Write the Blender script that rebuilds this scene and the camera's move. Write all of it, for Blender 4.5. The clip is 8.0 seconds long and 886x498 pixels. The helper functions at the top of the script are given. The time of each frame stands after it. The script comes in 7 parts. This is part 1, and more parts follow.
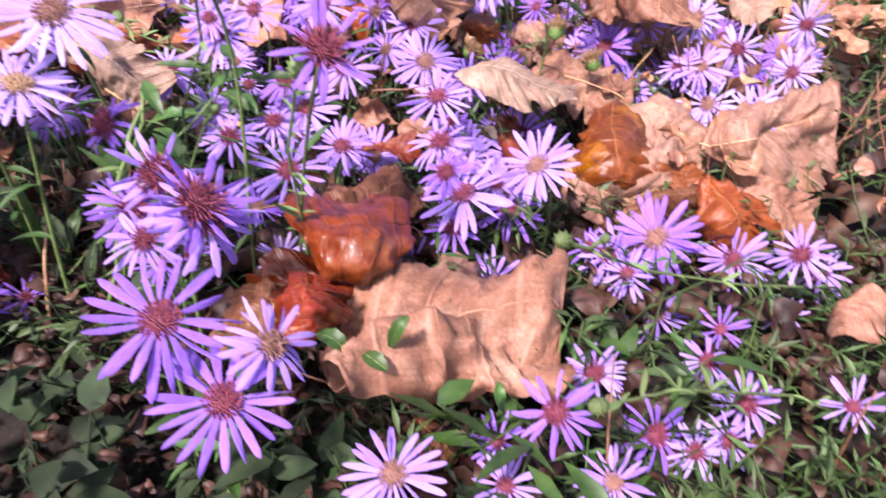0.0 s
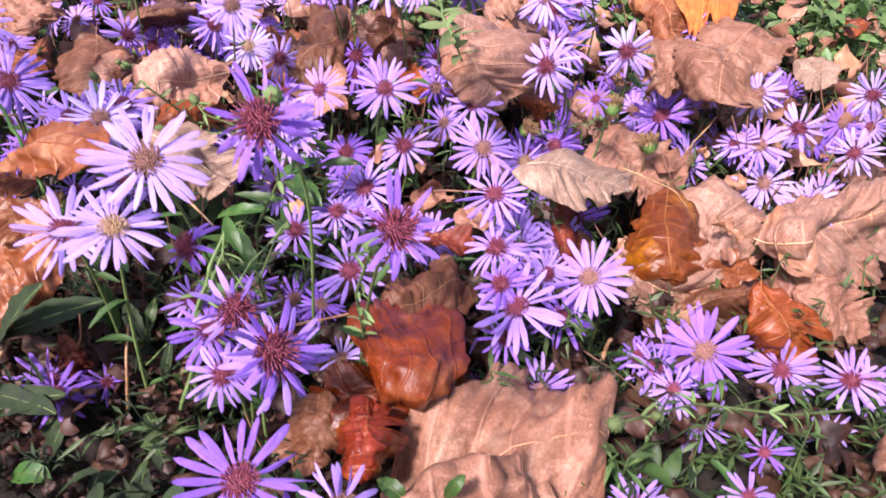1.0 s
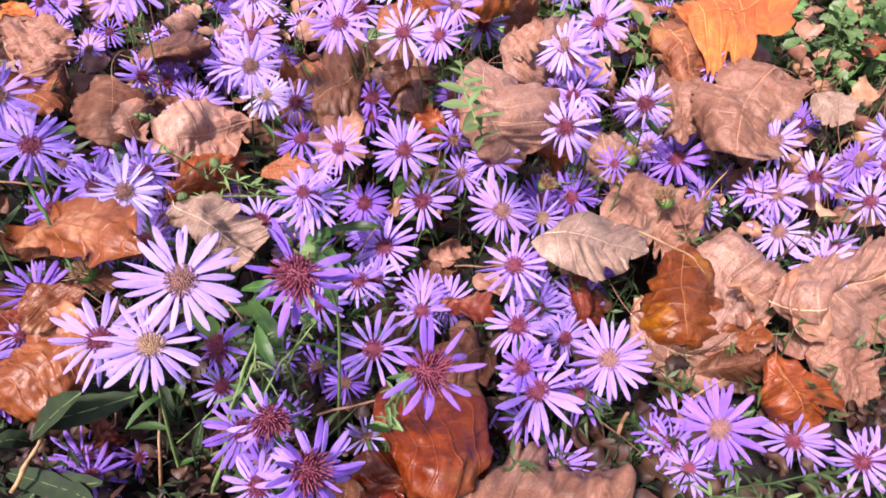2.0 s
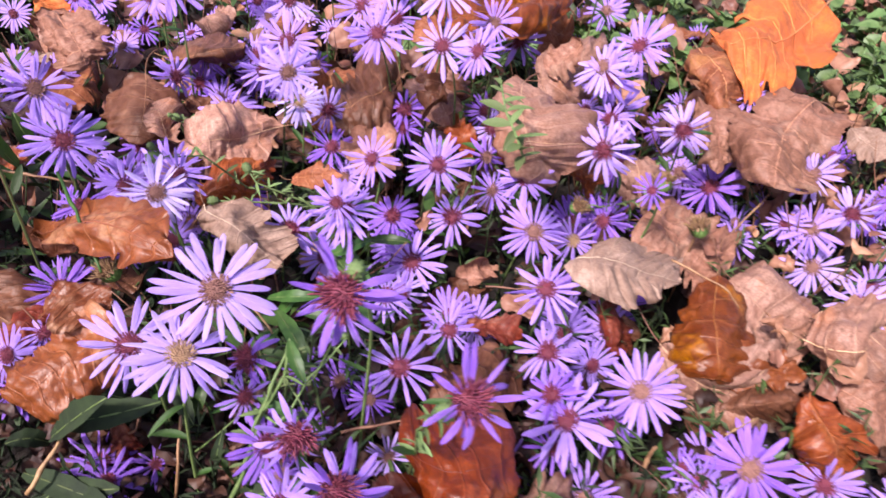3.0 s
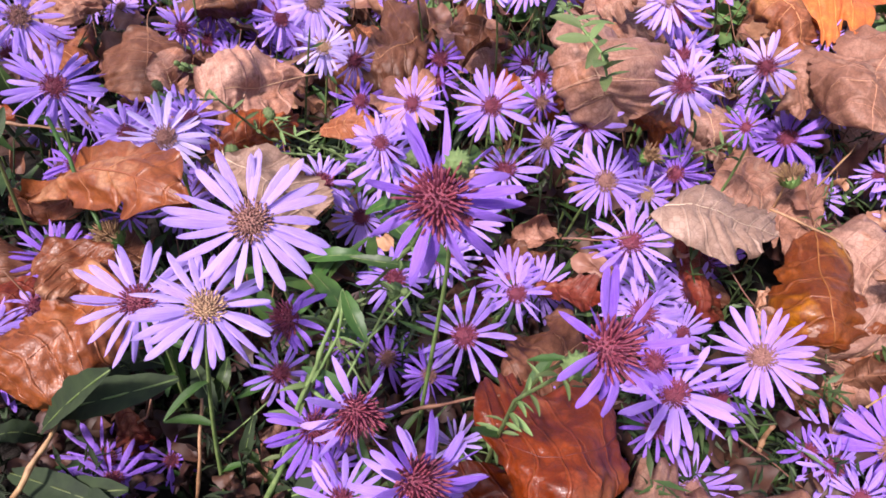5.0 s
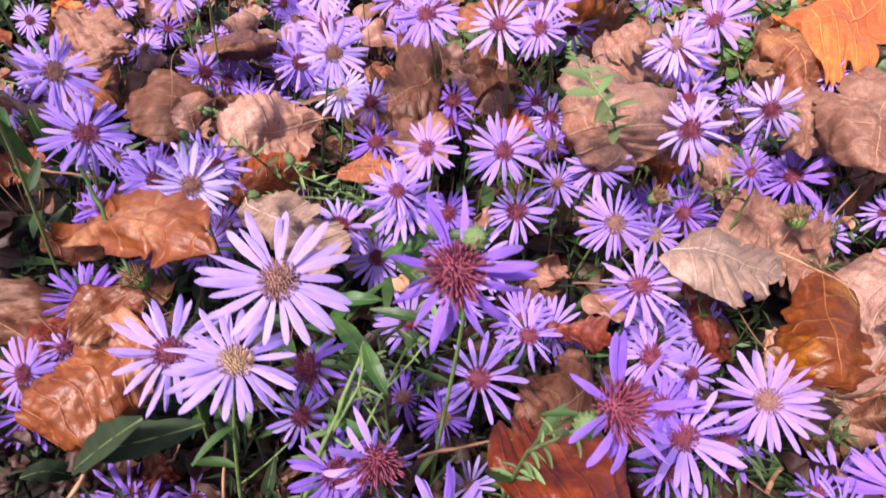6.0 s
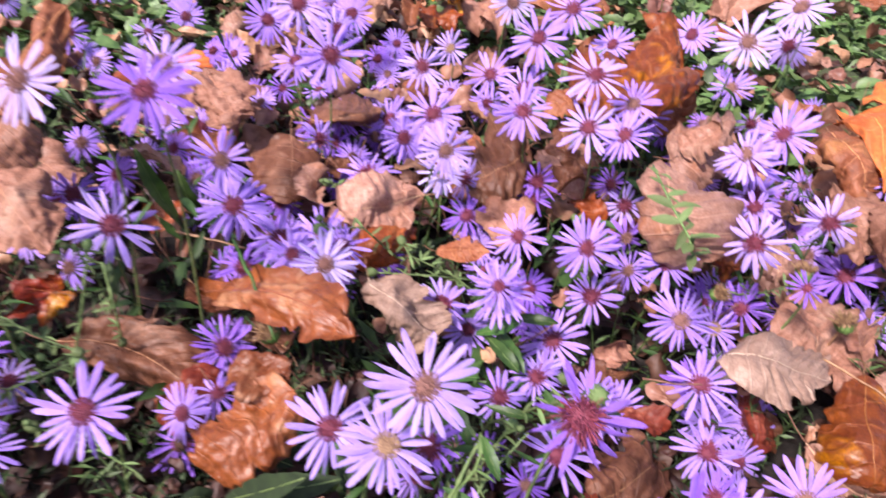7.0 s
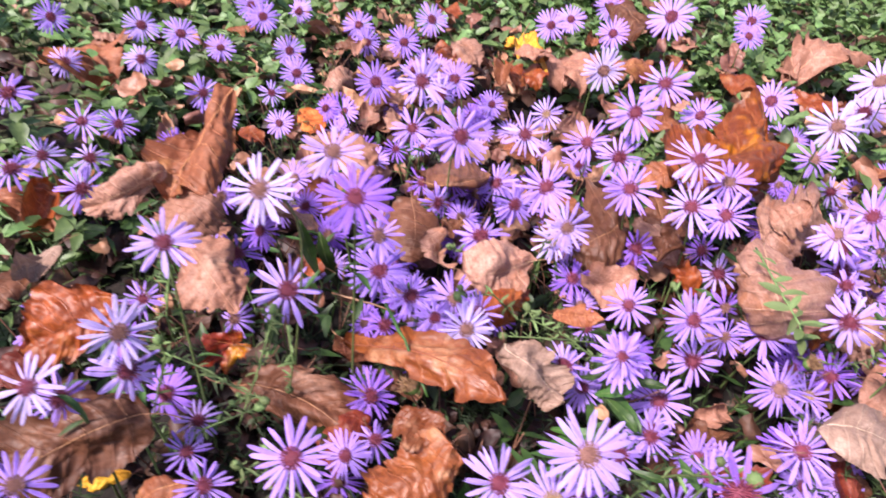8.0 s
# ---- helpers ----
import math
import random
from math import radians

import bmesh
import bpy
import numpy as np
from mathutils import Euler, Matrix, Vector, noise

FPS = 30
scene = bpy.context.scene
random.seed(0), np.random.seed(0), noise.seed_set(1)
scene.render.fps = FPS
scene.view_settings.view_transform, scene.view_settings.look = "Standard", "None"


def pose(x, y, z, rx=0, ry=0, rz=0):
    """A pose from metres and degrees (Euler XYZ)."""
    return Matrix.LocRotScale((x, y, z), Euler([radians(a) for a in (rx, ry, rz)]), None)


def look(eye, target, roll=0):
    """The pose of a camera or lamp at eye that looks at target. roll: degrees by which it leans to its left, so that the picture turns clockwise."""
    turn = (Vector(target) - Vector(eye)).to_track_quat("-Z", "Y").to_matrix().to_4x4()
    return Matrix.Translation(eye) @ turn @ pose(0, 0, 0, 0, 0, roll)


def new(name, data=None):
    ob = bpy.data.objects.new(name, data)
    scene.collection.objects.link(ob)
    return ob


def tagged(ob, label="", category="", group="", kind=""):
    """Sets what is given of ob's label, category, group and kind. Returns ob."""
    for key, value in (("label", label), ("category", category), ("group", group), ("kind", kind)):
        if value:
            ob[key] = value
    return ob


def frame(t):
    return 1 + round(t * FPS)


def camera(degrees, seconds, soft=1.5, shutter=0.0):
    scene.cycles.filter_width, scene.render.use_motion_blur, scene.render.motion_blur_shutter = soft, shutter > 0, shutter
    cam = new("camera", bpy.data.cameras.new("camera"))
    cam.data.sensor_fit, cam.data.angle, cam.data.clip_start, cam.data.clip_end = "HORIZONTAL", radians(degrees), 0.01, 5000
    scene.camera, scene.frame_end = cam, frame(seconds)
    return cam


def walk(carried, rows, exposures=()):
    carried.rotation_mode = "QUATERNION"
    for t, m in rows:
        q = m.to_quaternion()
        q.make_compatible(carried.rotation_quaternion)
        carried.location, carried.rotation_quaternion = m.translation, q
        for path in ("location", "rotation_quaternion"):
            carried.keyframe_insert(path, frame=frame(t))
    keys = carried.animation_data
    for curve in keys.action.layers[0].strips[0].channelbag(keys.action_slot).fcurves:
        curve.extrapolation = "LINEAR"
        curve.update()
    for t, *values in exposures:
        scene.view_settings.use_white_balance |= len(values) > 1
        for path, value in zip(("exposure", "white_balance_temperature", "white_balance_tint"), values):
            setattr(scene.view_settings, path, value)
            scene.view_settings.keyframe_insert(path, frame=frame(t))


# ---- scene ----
cam = camera(69.5, 8.0, soft=1.6, shutter=0.5)
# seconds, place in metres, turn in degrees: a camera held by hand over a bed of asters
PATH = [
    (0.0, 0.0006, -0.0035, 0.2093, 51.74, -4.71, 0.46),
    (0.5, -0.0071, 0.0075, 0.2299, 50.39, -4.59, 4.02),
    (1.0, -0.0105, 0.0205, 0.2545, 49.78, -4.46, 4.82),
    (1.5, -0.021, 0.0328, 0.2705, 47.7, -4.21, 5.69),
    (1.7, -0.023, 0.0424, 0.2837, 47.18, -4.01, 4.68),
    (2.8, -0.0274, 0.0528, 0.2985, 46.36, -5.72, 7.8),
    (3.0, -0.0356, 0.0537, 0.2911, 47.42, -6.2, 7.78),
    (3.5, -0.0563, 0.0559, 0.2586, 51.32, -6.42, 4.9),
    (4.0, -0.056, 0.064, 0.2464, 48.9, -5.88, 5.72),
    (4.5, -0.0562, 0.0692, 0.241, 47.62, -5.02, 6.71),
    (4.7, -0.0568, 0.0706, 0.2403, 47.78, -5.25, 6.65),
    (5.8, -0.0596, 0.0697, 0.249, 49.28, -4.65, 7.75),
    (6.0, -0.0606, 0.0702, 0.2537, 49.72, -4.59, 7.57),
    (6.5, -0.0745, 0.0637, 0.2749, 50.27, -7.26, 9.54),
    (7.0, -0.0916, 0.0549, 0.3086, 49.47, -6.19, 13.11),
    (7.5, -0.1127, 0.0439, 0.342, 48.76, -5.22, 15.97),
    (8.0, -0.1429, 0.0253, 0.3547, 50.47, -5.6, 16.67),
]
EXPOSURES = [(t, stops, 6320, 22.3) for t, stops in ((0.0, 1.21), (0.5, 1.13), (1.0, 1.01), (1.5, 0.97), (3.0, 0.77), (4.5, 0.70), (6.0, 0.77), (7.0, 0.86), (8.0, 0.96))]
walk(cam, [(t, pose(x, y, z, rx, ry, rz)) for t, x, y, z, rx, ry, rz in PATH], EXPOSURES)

# ---- light: a bright, thinly clouded sky with the sun high behind the camera ----
world = bpy.data.worlds.new("sky")
scene.world = world
world.use_nodes = True
wt = world.node_tree
sky = wt.nodes.new("ShaderNodeTexSky")
sky.sky_type, sky.sun_disc = "NISHITA", False
sky.sun_elevation, sky.sun_rotation = radians(53), radians(219)
sky.air_density, sky.dust_density = 1.0, 3.0
wt.nodes["Background"].inputs["Strength"].default_value = 0.11
wt.links.new(sky.outputs[0], wt.nodes["Background"].inputs["Color"])

sun = new("sun", bpy.data.lights.new("sun", "SUN"))
sun.data.energy, sun.data.angle, sun.data.color = 4.2, radians(7), (1.0, 0.94, 0.88)
sun.matrix_world = look((-0.9, -1.1, 1.9), (0, 0, 0))

# ---- materials ----
def nodes_of(name):
    m = bpy.data.materials.new(name)
    m.use_nodes = True
    return m, m.node_tree, m.node_tree.nodes["Principled BSDF"]


def add(nt, kind, **values):
    n = nt.nodes.new(kind)
    for key, value in values.items():
        n.inputs[key.replace("_", " ")].default_value = value
    return n


def ramp(nt, source, stops):
    n = nt.nodes.new("ShaderNodeValToRGB")
    while len(n.color_ramp.elements) < len(stops):
        n.color_ramp.elements.new(0.5)
    for e, (at, c) in zip(n.color_ramp.elements, stops):
        e.position, e.color = at, (*c, 1)
    nt.links.new(source, n.inputs["Fac"])
    return n.outputs["Color"]


def mixed(nt, a, b, fac, blend="MIX"):
    n = nt.nodes.new("ShaderNodeMix")
    n.data_type, n.blend_type = "RGBA", blend
    for socket, value in ((n.inputs[6], a), (n.inputs[7], b), (n.inputs[0], fac)):
        if isinstance(value, bpy.types.NodeSocket):
            nt.links.new(value, socket)
        else:
            socket.default_value = (*value, 1) if isinstance(value, tuple) else value
    return n.outputs[2]


def thin(nt, bsdf, colour, share):
    """Lets part of the light through a petal or a leaf."""
    tr = nt.nodes.new("ShaderNodeBsdfTranslucent")
    mix = nt.nodes.new("ShaderNodeMixShader")
    mix.inputs[0].default_value = share
    nt.links.new(colour, tr.inputs["Color"])
    nt.links.new(bsdf.outputs[0], mix.inputs[1])
    nt.links.new(tr.outputs[0], mix.inputs[2])
    nt.links.new(mix.outputs[0], nt.nodes["Material Output"].inputs["Surface"])


def bumped(nt, bsdf, height, strength, distance):
    b = add(nt, "ShaderNodeBump", Strength=strength, Distance=distance)
    nt.links.new(height, b.inputs["Height"])
    nt.links.new(b.outputs[0], bsdf.inputs["Normal"])


def petal_material(name, dark, light, worn):
    m, nt, bsdf = nodes_of(name)
    info = nt.nodes.new("ShaderNodeObjectInfo")
    co = nt.nodes.new("ShaderNodeTexCoord")
    tone = ramp(nt, info.outputs["Random"], [(0.0, dark), (0.55, tuple((a + b) / 2 for a, b in zip(dark, light))), (1.0, light)])
    # fine streaks along the petal, and a paler foot
    mp = add(nt, "ShaderNodeMapping")
    mp.inputs["Scale"].default_value = (1.5, 14, 1)
    nt.links.new(co.outputs["UV"], mp.inputs["Vector"])
    streak = add(nt, "ShaderNodeTexNoise", Scale=2.0, Detail=3.0)
    nt.links.new(mp.outputs[0], streak.inputs["Vector"])
    tone = mixed(nt, tone, worn, ramp(nt, streak.outputs["Fac"], [(0.42, (0, 0, 0)), (0.72, (0.75, 0.75, 0.75))]))
    blot = add(nt, "ShaderNodeTexNoise", Scale=160.0, Detail=2.0)
    nt.links.new(co.outputs["Object"], blot.inputs["Vector"])
    tone = mixed(nt, tone, dark, ramp(nt, blot.outputs["Fac"], [(0.5, (0, 0, 0)), (0.75, (0.4, 0.4, 0.4))]))
    nt.links.new(tone, bsdf.inputs["Base Color"])
    bsdf.inputs["Roughness"].default_value = 0.5
    bsdf.inputs["Specular IOR Level"].default_value = 0.4
    bsdf.inputs["Sheen Weight"].default_value = 0.1
    bumped(nt, bsdf, streak.outputs["Fac"], 0.6, 0.0007)
    thin(nt, bsdf, tone, 0.3)
    return m


def leaf_material(name, base, second, spot, rough=0.42, accent=None, share=0.12, fine=1.0):
    m, nt, bsdf = nodes_of(name)
    co = nt.nodes.new("ShaderNodeTexCoord")
    info = nt.nodes.new("ShaderNodeObjectInfo")
    shift = nt.nodes.new("ShaderNodeVectorMath")
    nt.links.new(co.outputs["Object"], shift.inputs[0])
    nt.links.new(info.outputs["Location"], shift.inputs[1])
    big = add(nt, "ShaderNodeTexNoise", Scale=28.0 * fine, Detail=4.0, Roughness=0.6, Distortion=0.6)
    small = add(nt, "ShaderNodeTexNoise", Scale=240.0 * fine, Detail=5.0, Roughness=0.65)
    cells = nt.nodes.new("ShaderNodeTexVoronoi")
    cells.feature = "DISTANCE_TO_EDGE"
    cells.inputs["Scale"].default_value = 1100.0 * fine
    specks = nt.nodes.new("ShaderNodeTexVoronoi")
    specks.inputs["Scale"].default_value = 130.0 * fine
    for n in (big, small, cells, specks):
        nt.links.new(shift.outputs[0], n.inputs["Vector"])
    tone = mixed(nt, base, second, ramp(nt, big.outputs["Fac"], [(0.42, (0, 0, 0)), (0.58, (1, 1, 1))]))
    tone = mixed(nt, tone, spot, ramp(nt, small.outputs["Fac"], [(0.5, (0, 0, 0)), (0.75, (0.55, 0.55, 0.55))]))
    tone = mixed(nt, tone, spot, ramp(nt, specks.outputs["Distance"], [(0.08, (0.6, 0.6, 0.6)), (0.2, (0, 0, 0))]))
    if accent:  # patches that have kept a brighter autumn colour
        patch = add(nt, "ShaderNodeTexNoise", Scale=34.0 * fine, Detail=3.0, Roughness=0.55, Distortion=0.4)
        far = nt.nodes.new("ShaderNodeVectorMath")
        far.inputs[1].default_value = (0.37, 0.11, 0.73)
        nt.links.new(shift.outputs[0], far.inputs[0])
        nt.links.new(far.outputs[0], patch.inputs["Vector"])
        tone = mixed(nt, tone, accent, ramp(nt, patch.outputs["Fac"], [(0.53, (0, 0, 0)), (0.66, (0.9, 0.9, 0.9))]))
    # lighter fibres along the blade
    along = add(nt, "ShaderNodeMapping")
    along.inputs["Scale"].default_value = (0.22, 1.0, 1.0)
    nt.links.new(shift.outputs[0], along.inputs["Vector"])
    fibre = add(nt, "ShaderNodeTexNoise", Scale=230.0 * fine, Detail=4.0, Roughness=0.6, Distortion=0.8)
    nt.links.new(along.outputs[0], fibre.inputs["Vector"])
    light = tuple(min(0.9, 1.3 * v + 0.025) for v in base)
    tone = mixed(nt, tone, light, ramp(nt, fibre.outputs["Fac"], [(0.5, (0, 0, 0)), (0.72, (0.75, 0.75, 0.75))]))
    # a browned, brittle rim and darker blotches
    sep = nt.nodes.new("ShaderNodeSeparateXYZ")
    nt.links.new(co.outputs["UV"], sep.inputs[0])
    rim = nt.nodes.new("ShaderNodeMath")
    rim.operation = "MULTIPLY_ADD"
    rim.inputs[1].default_value = 0.4
    nt.links.new(big.outputs["Fac"], rim.inputs[0])
    nt.links.new(sep.outputs["X"], rim.inputs[2])
    near = add(nt, "ShaderNodeMapRange", From_Min=0.8, From_Max=1.3)
    nt.links.new(rim.outputs[0], near.inputs["Value"])
    tone = mixed(nt, tone, spot, ramp(nt, near.outputs[0], [(0.45, (0, 0, 0)), (0.8, (0.7, 0.7, 0.7))]))
    blotch = add(nt, "ShaderNodeTexNoise", Scale=75.0 * fine, Detail=3.0, Roughness=0.5, Distortion=1.2)
    nt.links.new(shift.outputs[0], blotch.inputs["Vector"])
    tone = mixed(nt, tone, second, ramp(nt, blotch.outputs["Fac"], [(0.45, (0, 0, 0)), (0.6, (0.8, 0.8, 0.8))]))
    # side veins: a fine line wherever the rib number is whole, and a net of cells between them
    saw = nt.nodes.new("ShaderNodeMath")
    saw.operation = "PINGPONG"
    saw.inputs[1].default_value = 0.5
    nt.links.new(sep.outputs["Y"], saw.inputs[0])
    ribs = ramp(nt, saw.outputs[0], [(0.02, (1, 1, 1)), (0.07, (0, 0, 0))])
    flank = ramp(nt, saw.outputs[0], [(0.05, (0.25, 0.25, 0.25)), (0.3, (0, 0, 0))])
    net = nt.nodes.new("ShaderNodeTexVoronoi")
    net.feature = "DISTANCE_TO_EDGE"
    net.inputs["Scale"].default_value = 420.0 * fine
    nt.links.new(shift.outputs[0], net.inputs["Vector"])
    mesh_lines = ramp(nt, net.outputs["Distance"], [(0.0, (0.42, 0.42, 0.42)), (0.1, (0, 0, 0))])
    tone = mixed(nt, tone, second, flank)
    tone = mixed(nt, tone, spot, mesh_lines)
    tone = mixed(nt, tone, light, mixed(nt, (0, 0, 0), (0.32, 0.32, 0.32), ribs))
    turn = add(nt, "ShaderNodeHueSaturation", Saturation=1.0 if rough >= 0.35 else 1.07)
    value = add(nt, "ShaderNodeMapRange", To_Min=0.8, To_Max=1.2)
    nt.links.new(info.outputs["Random"], value.inputs["Value"])
    nt.links.new(value.outputs[0], turn.inputs["Value"])
    nt.links.new(tone, turn.inputs["Color"])
    tone = turn.outputs[0]
    nt.links.new(tone, bsdf.inputs["Base Color"])
    rr = add(nt, "ShaderNodeMapRange", To_Min=rough - 0.04, To_Max=rough + 0.2)
    nt.links.new(small.outputs["Fac"], rr.inputs["Value"])
    nt.links.new(rr.outputs[0], bsdf.inputs["Roughness"])
    bsdf.inputs["Specular IOR Level"].default_value = 0.5 if rough < 0.35 else 0.28
    lines = ramp(nt, cells.outputs["Distance"], [(0.0, (0, 0, 0)), (0.12, (1, 1, 1))])
    wrinkle = add(nt, "ShaderNodeTexNoise", Scale=120.0 * fine, Detail=2.5, Roughness=0.5, Distortion=1.0)
    nt.links.new(shift.outputs[0], wrinkle.inputs["Vector"])
    crease = nt.nodes.new("ShaderNodeTexNoise")
    crease.noise_type = "RIDGED_MULTIFRACTAL"
    crease.inputs["Scale"].default_value = 46.0 * fine
    crease.inputs["Detail"].default_value = 3.0
    crease.inputs["Distortion"].default_value = 0.5
    nt.links.new(shift.outputs[0], crease.inputs["Vector"])
    relief = mixed(nt, wrinkle.outputs["Fac"], lines, 0.05)
    relief = mixed(nt, relief, crease.outputs["Fac"], 0.3)
    grain = nt.nodes.new("ShaderNodeTexNoise")
    grain.noise_type = "RIDGED_MULTIFRACTAL"
    grain.inputs["Scale"].default_value = 3.2
    grain.inputs["Detail"].default_value = 4.0
    streak = nt.nodes.new("ShaderNodeCombineXYZ")
    nt.links.new(sep.outputs["Y"], streak.inputs["X"])
    nt.links.new(sep.outputs["X"], streak.inputs["Y"])
    nt.links.new(info.outputs["Random"], streak.inputs["Z"])
    nt.links.new(streak.outputs[0], grain.inputs["Vector"])
    relief = mixed(nt, relief, grain.outputs["Fac"], 0.22)
    relief = mixed(nt, relief, ribs, 0.2)
    bumped(nt, bsdf, relief, 0.9, 0.0017)
    thin(nt, bsdf, tone, share)
    return m


def plain_material(name, dark, light, rough=0.6, scale=200.0, share=0.0, islands=False, bump=0.3):
    m, nt, bsdf = nodes_of(name)
    co = nt.nodes.new("ShaderNodeTexCoord")
    noise_a = add(nt, "ShaderNodeTexNoise", Scale=scale, Detail=4.0, Roughness=0.6)
    nt.links.new(co.outputs["Object"], noise_a.inputs["Vector"])
    tone = ramp(nt, noise_a.outputs["Fac"], [(0.3, dark), (0.72, light)])
    if islands:
        geo = nt.nodes.new("ShaderNodeNewGeometry")
        source = geo.outputs["Random Per Island"]
    else:
        source = nt.nodes.new("ShaderNodeObjectInfo").outputs["Random"]
    turn = add(nt, "ShaderNodeHueSaturation")
    value = add(nt, "ShaderNodeMapRange", To_Min=0.6, To_Max=1.35)
    hue = add(nt, "ShaderNodeMapRange", To_Min=0.485, To_Max=0.515)
    for n in (value, hue):
        nt.links.new(source, n.inputs["Value"])
    nt.links.new(value.outputs[0], turn.inputs["Value"])
    nt.links.new(hue.outputs[0], turn.inputs["Hue"])
    nt.links.new(tone, turn.inputs["Color"])
    nt.links.new(turn.outputs[0], bsdf.inputs["Base Color"])
    bsdf.inputs["Roughness"].default_value = rough
    bumped(nt, bsdf, noise_a.outputs["Fac"], bump, 0.0008)
    if share:
        thin(nt, bsdf, turn.outputs[0], share)
    return m


PETAL = {
    "violet": petal_material("violet_petal", (0.335, 0.157, 0.80), (0.565, 0.345, 0.97), (0.71, 0.525, 0.99)),
    "pale": petal_material("pale_petal", (0.445, 0.27, 0.88), (0.62, 0.435, 0.96), (0.77, 0.615, 0.99)),
    "deep": petal_material("deep_petal", (0.225, 0.075, 0.63), (0.415, 0.195, 0.84), (0.555, 0.32, 0.93)),
    "white": petal_material("white_petal", (0.52, 0.375, 0.88), (0.68, 0.54, 0.96), (0.83, 0.74, 0.99)),
}
DISC = {
    "tan": plain_material("tan_disc", (0.18, 0.07, 0.065), (0.34, 0.175, 0.14), 0.7, 900, islands=True),
    "maroon": plain_material("maroon_disc", (0.12, 0.016, 0.038), (0.26, 0.05, 0.095), 0.6, 900, islands=True),
    "gold": plain_material("gold_disc", (0.27, 0.15, 0.09), (0.48, 0.31, 0.19), 0.7, 900, islands=True),
}
DISC["burr"] = plain_material("withered_head", (0.12, 0.055, 0.025), (0.34, 0.20, 0.10), 0.7, 900, islands=True)
BRACT = plain_material("green_bract", (0.09, 0.17, 0.035), (0.20, 0.31, 0.09), 0.55, 500, 0.1)
STEM = plain_material("green_stem", (0.075, 0.12, 0.03), (0.16, 0.21, 0.065), 0.6, 300)
STALK = plain_material("brown_stalk", (0.16, 0.07, 0.04), (0.34, 0.17, 0.09), 0.6, 300)
SAGE = plain_material("sage_green", (0.085, 0.145, 0.04), (0.20, 0.27, 0.095), 0.6, 400, 0.15)
GREEN = plain_material("green_leaf", (0.02, 0.056, 0.01), (0.062, 0.13, 0.024), 0.5, 140, 0.2)
WEED = plain_material("green_weed", (0.024, 0.052, 0.012), (0.082, 0.128, 0.034), 0.55, 140, 0.2, islands=True)
# near-black: the deep shade at the bed's front is put into this dark green
SHADED_GREEN = plain_material("shaded_green_leaf", (0.006, 0.015, 0.0035), (0.025, 0.045, 0.011), 0.8, 140, 0.15, islands=True)
COVER = plain_material("light_green_weed", (0.06, 0.12, 0.032), (0.17, 0.265, 0.085), 0.5, 120, 0.2, islands=True)
GRASS = plain_material("grass_blade", (0.07, 0.15, 0.03), (0.17, 0.27, 0.075), 0.45, 200, 0.2, islands=True)
TWIG = plain_material("dry_twig", (0.20, 0.10, 0.045), (0.46, 0.28, 0.13), 0.6, 260)
# brown taken far down: shadow under the plants goes into the colour
SHADED_LITTER = plain_material("leaf_litter", (0.02, 0.008, 0.005), (0.085, 0.031, 0.018), 0.6, 90, 0.05, islands=True)

BROKEN = plain_material("broken_leaf", (0.20, 0.078, 0.042), (0.43, 0.215, 0.135), 0.5, 110, 0.08, islands=True, bump=0.8)


def ground_material():
    m, nt, bsdf = nodes_of("soil_and_moss")
    co = nt.nodes.new("ShaderNodeTexCoord")
    fine = add(nt, "ShaderNodeTexNoise", Scale=180.0, Detail=5.0, Roughness=0.7)
    patch = add(nt, "ShaderNodeTexNoise", Scale=2.2, Detail=5.0, Roughness=0.65)
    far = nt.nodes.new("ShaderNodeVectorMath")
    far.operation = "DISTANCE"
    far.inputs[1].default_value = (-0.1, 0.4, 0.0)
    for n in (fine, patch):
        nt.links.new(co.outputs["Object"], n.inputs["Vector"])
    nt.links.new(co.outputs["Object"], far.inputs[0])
    # dark soil, blackened further by the shade between plants painted into it
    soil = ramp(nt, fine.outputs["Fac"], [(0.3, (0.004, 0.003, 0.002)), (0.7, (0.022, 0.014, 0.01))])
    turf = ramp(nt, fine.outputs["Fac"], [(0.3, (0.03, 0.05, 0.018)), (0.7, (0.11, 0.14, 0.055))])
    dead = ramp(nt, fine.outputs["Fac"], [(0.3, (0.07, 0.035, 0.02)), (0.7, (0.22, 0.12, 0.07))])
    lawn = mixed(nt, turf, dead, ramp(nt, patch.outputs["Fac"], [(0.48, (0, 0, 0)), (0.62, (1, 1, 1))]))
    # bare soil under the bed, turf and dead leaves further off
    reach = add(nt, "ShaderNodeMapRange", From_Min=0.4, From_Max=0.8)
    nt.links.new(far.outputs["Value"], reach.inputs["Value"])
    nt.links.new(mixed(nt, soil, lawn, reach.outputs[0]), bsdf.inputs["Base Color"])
    bsdf.inputs["Roughness"].default_value = 0.95
    bumped(nt, bsdf, fine.outputs["Fac"], 1.0, 0.002)
    return m


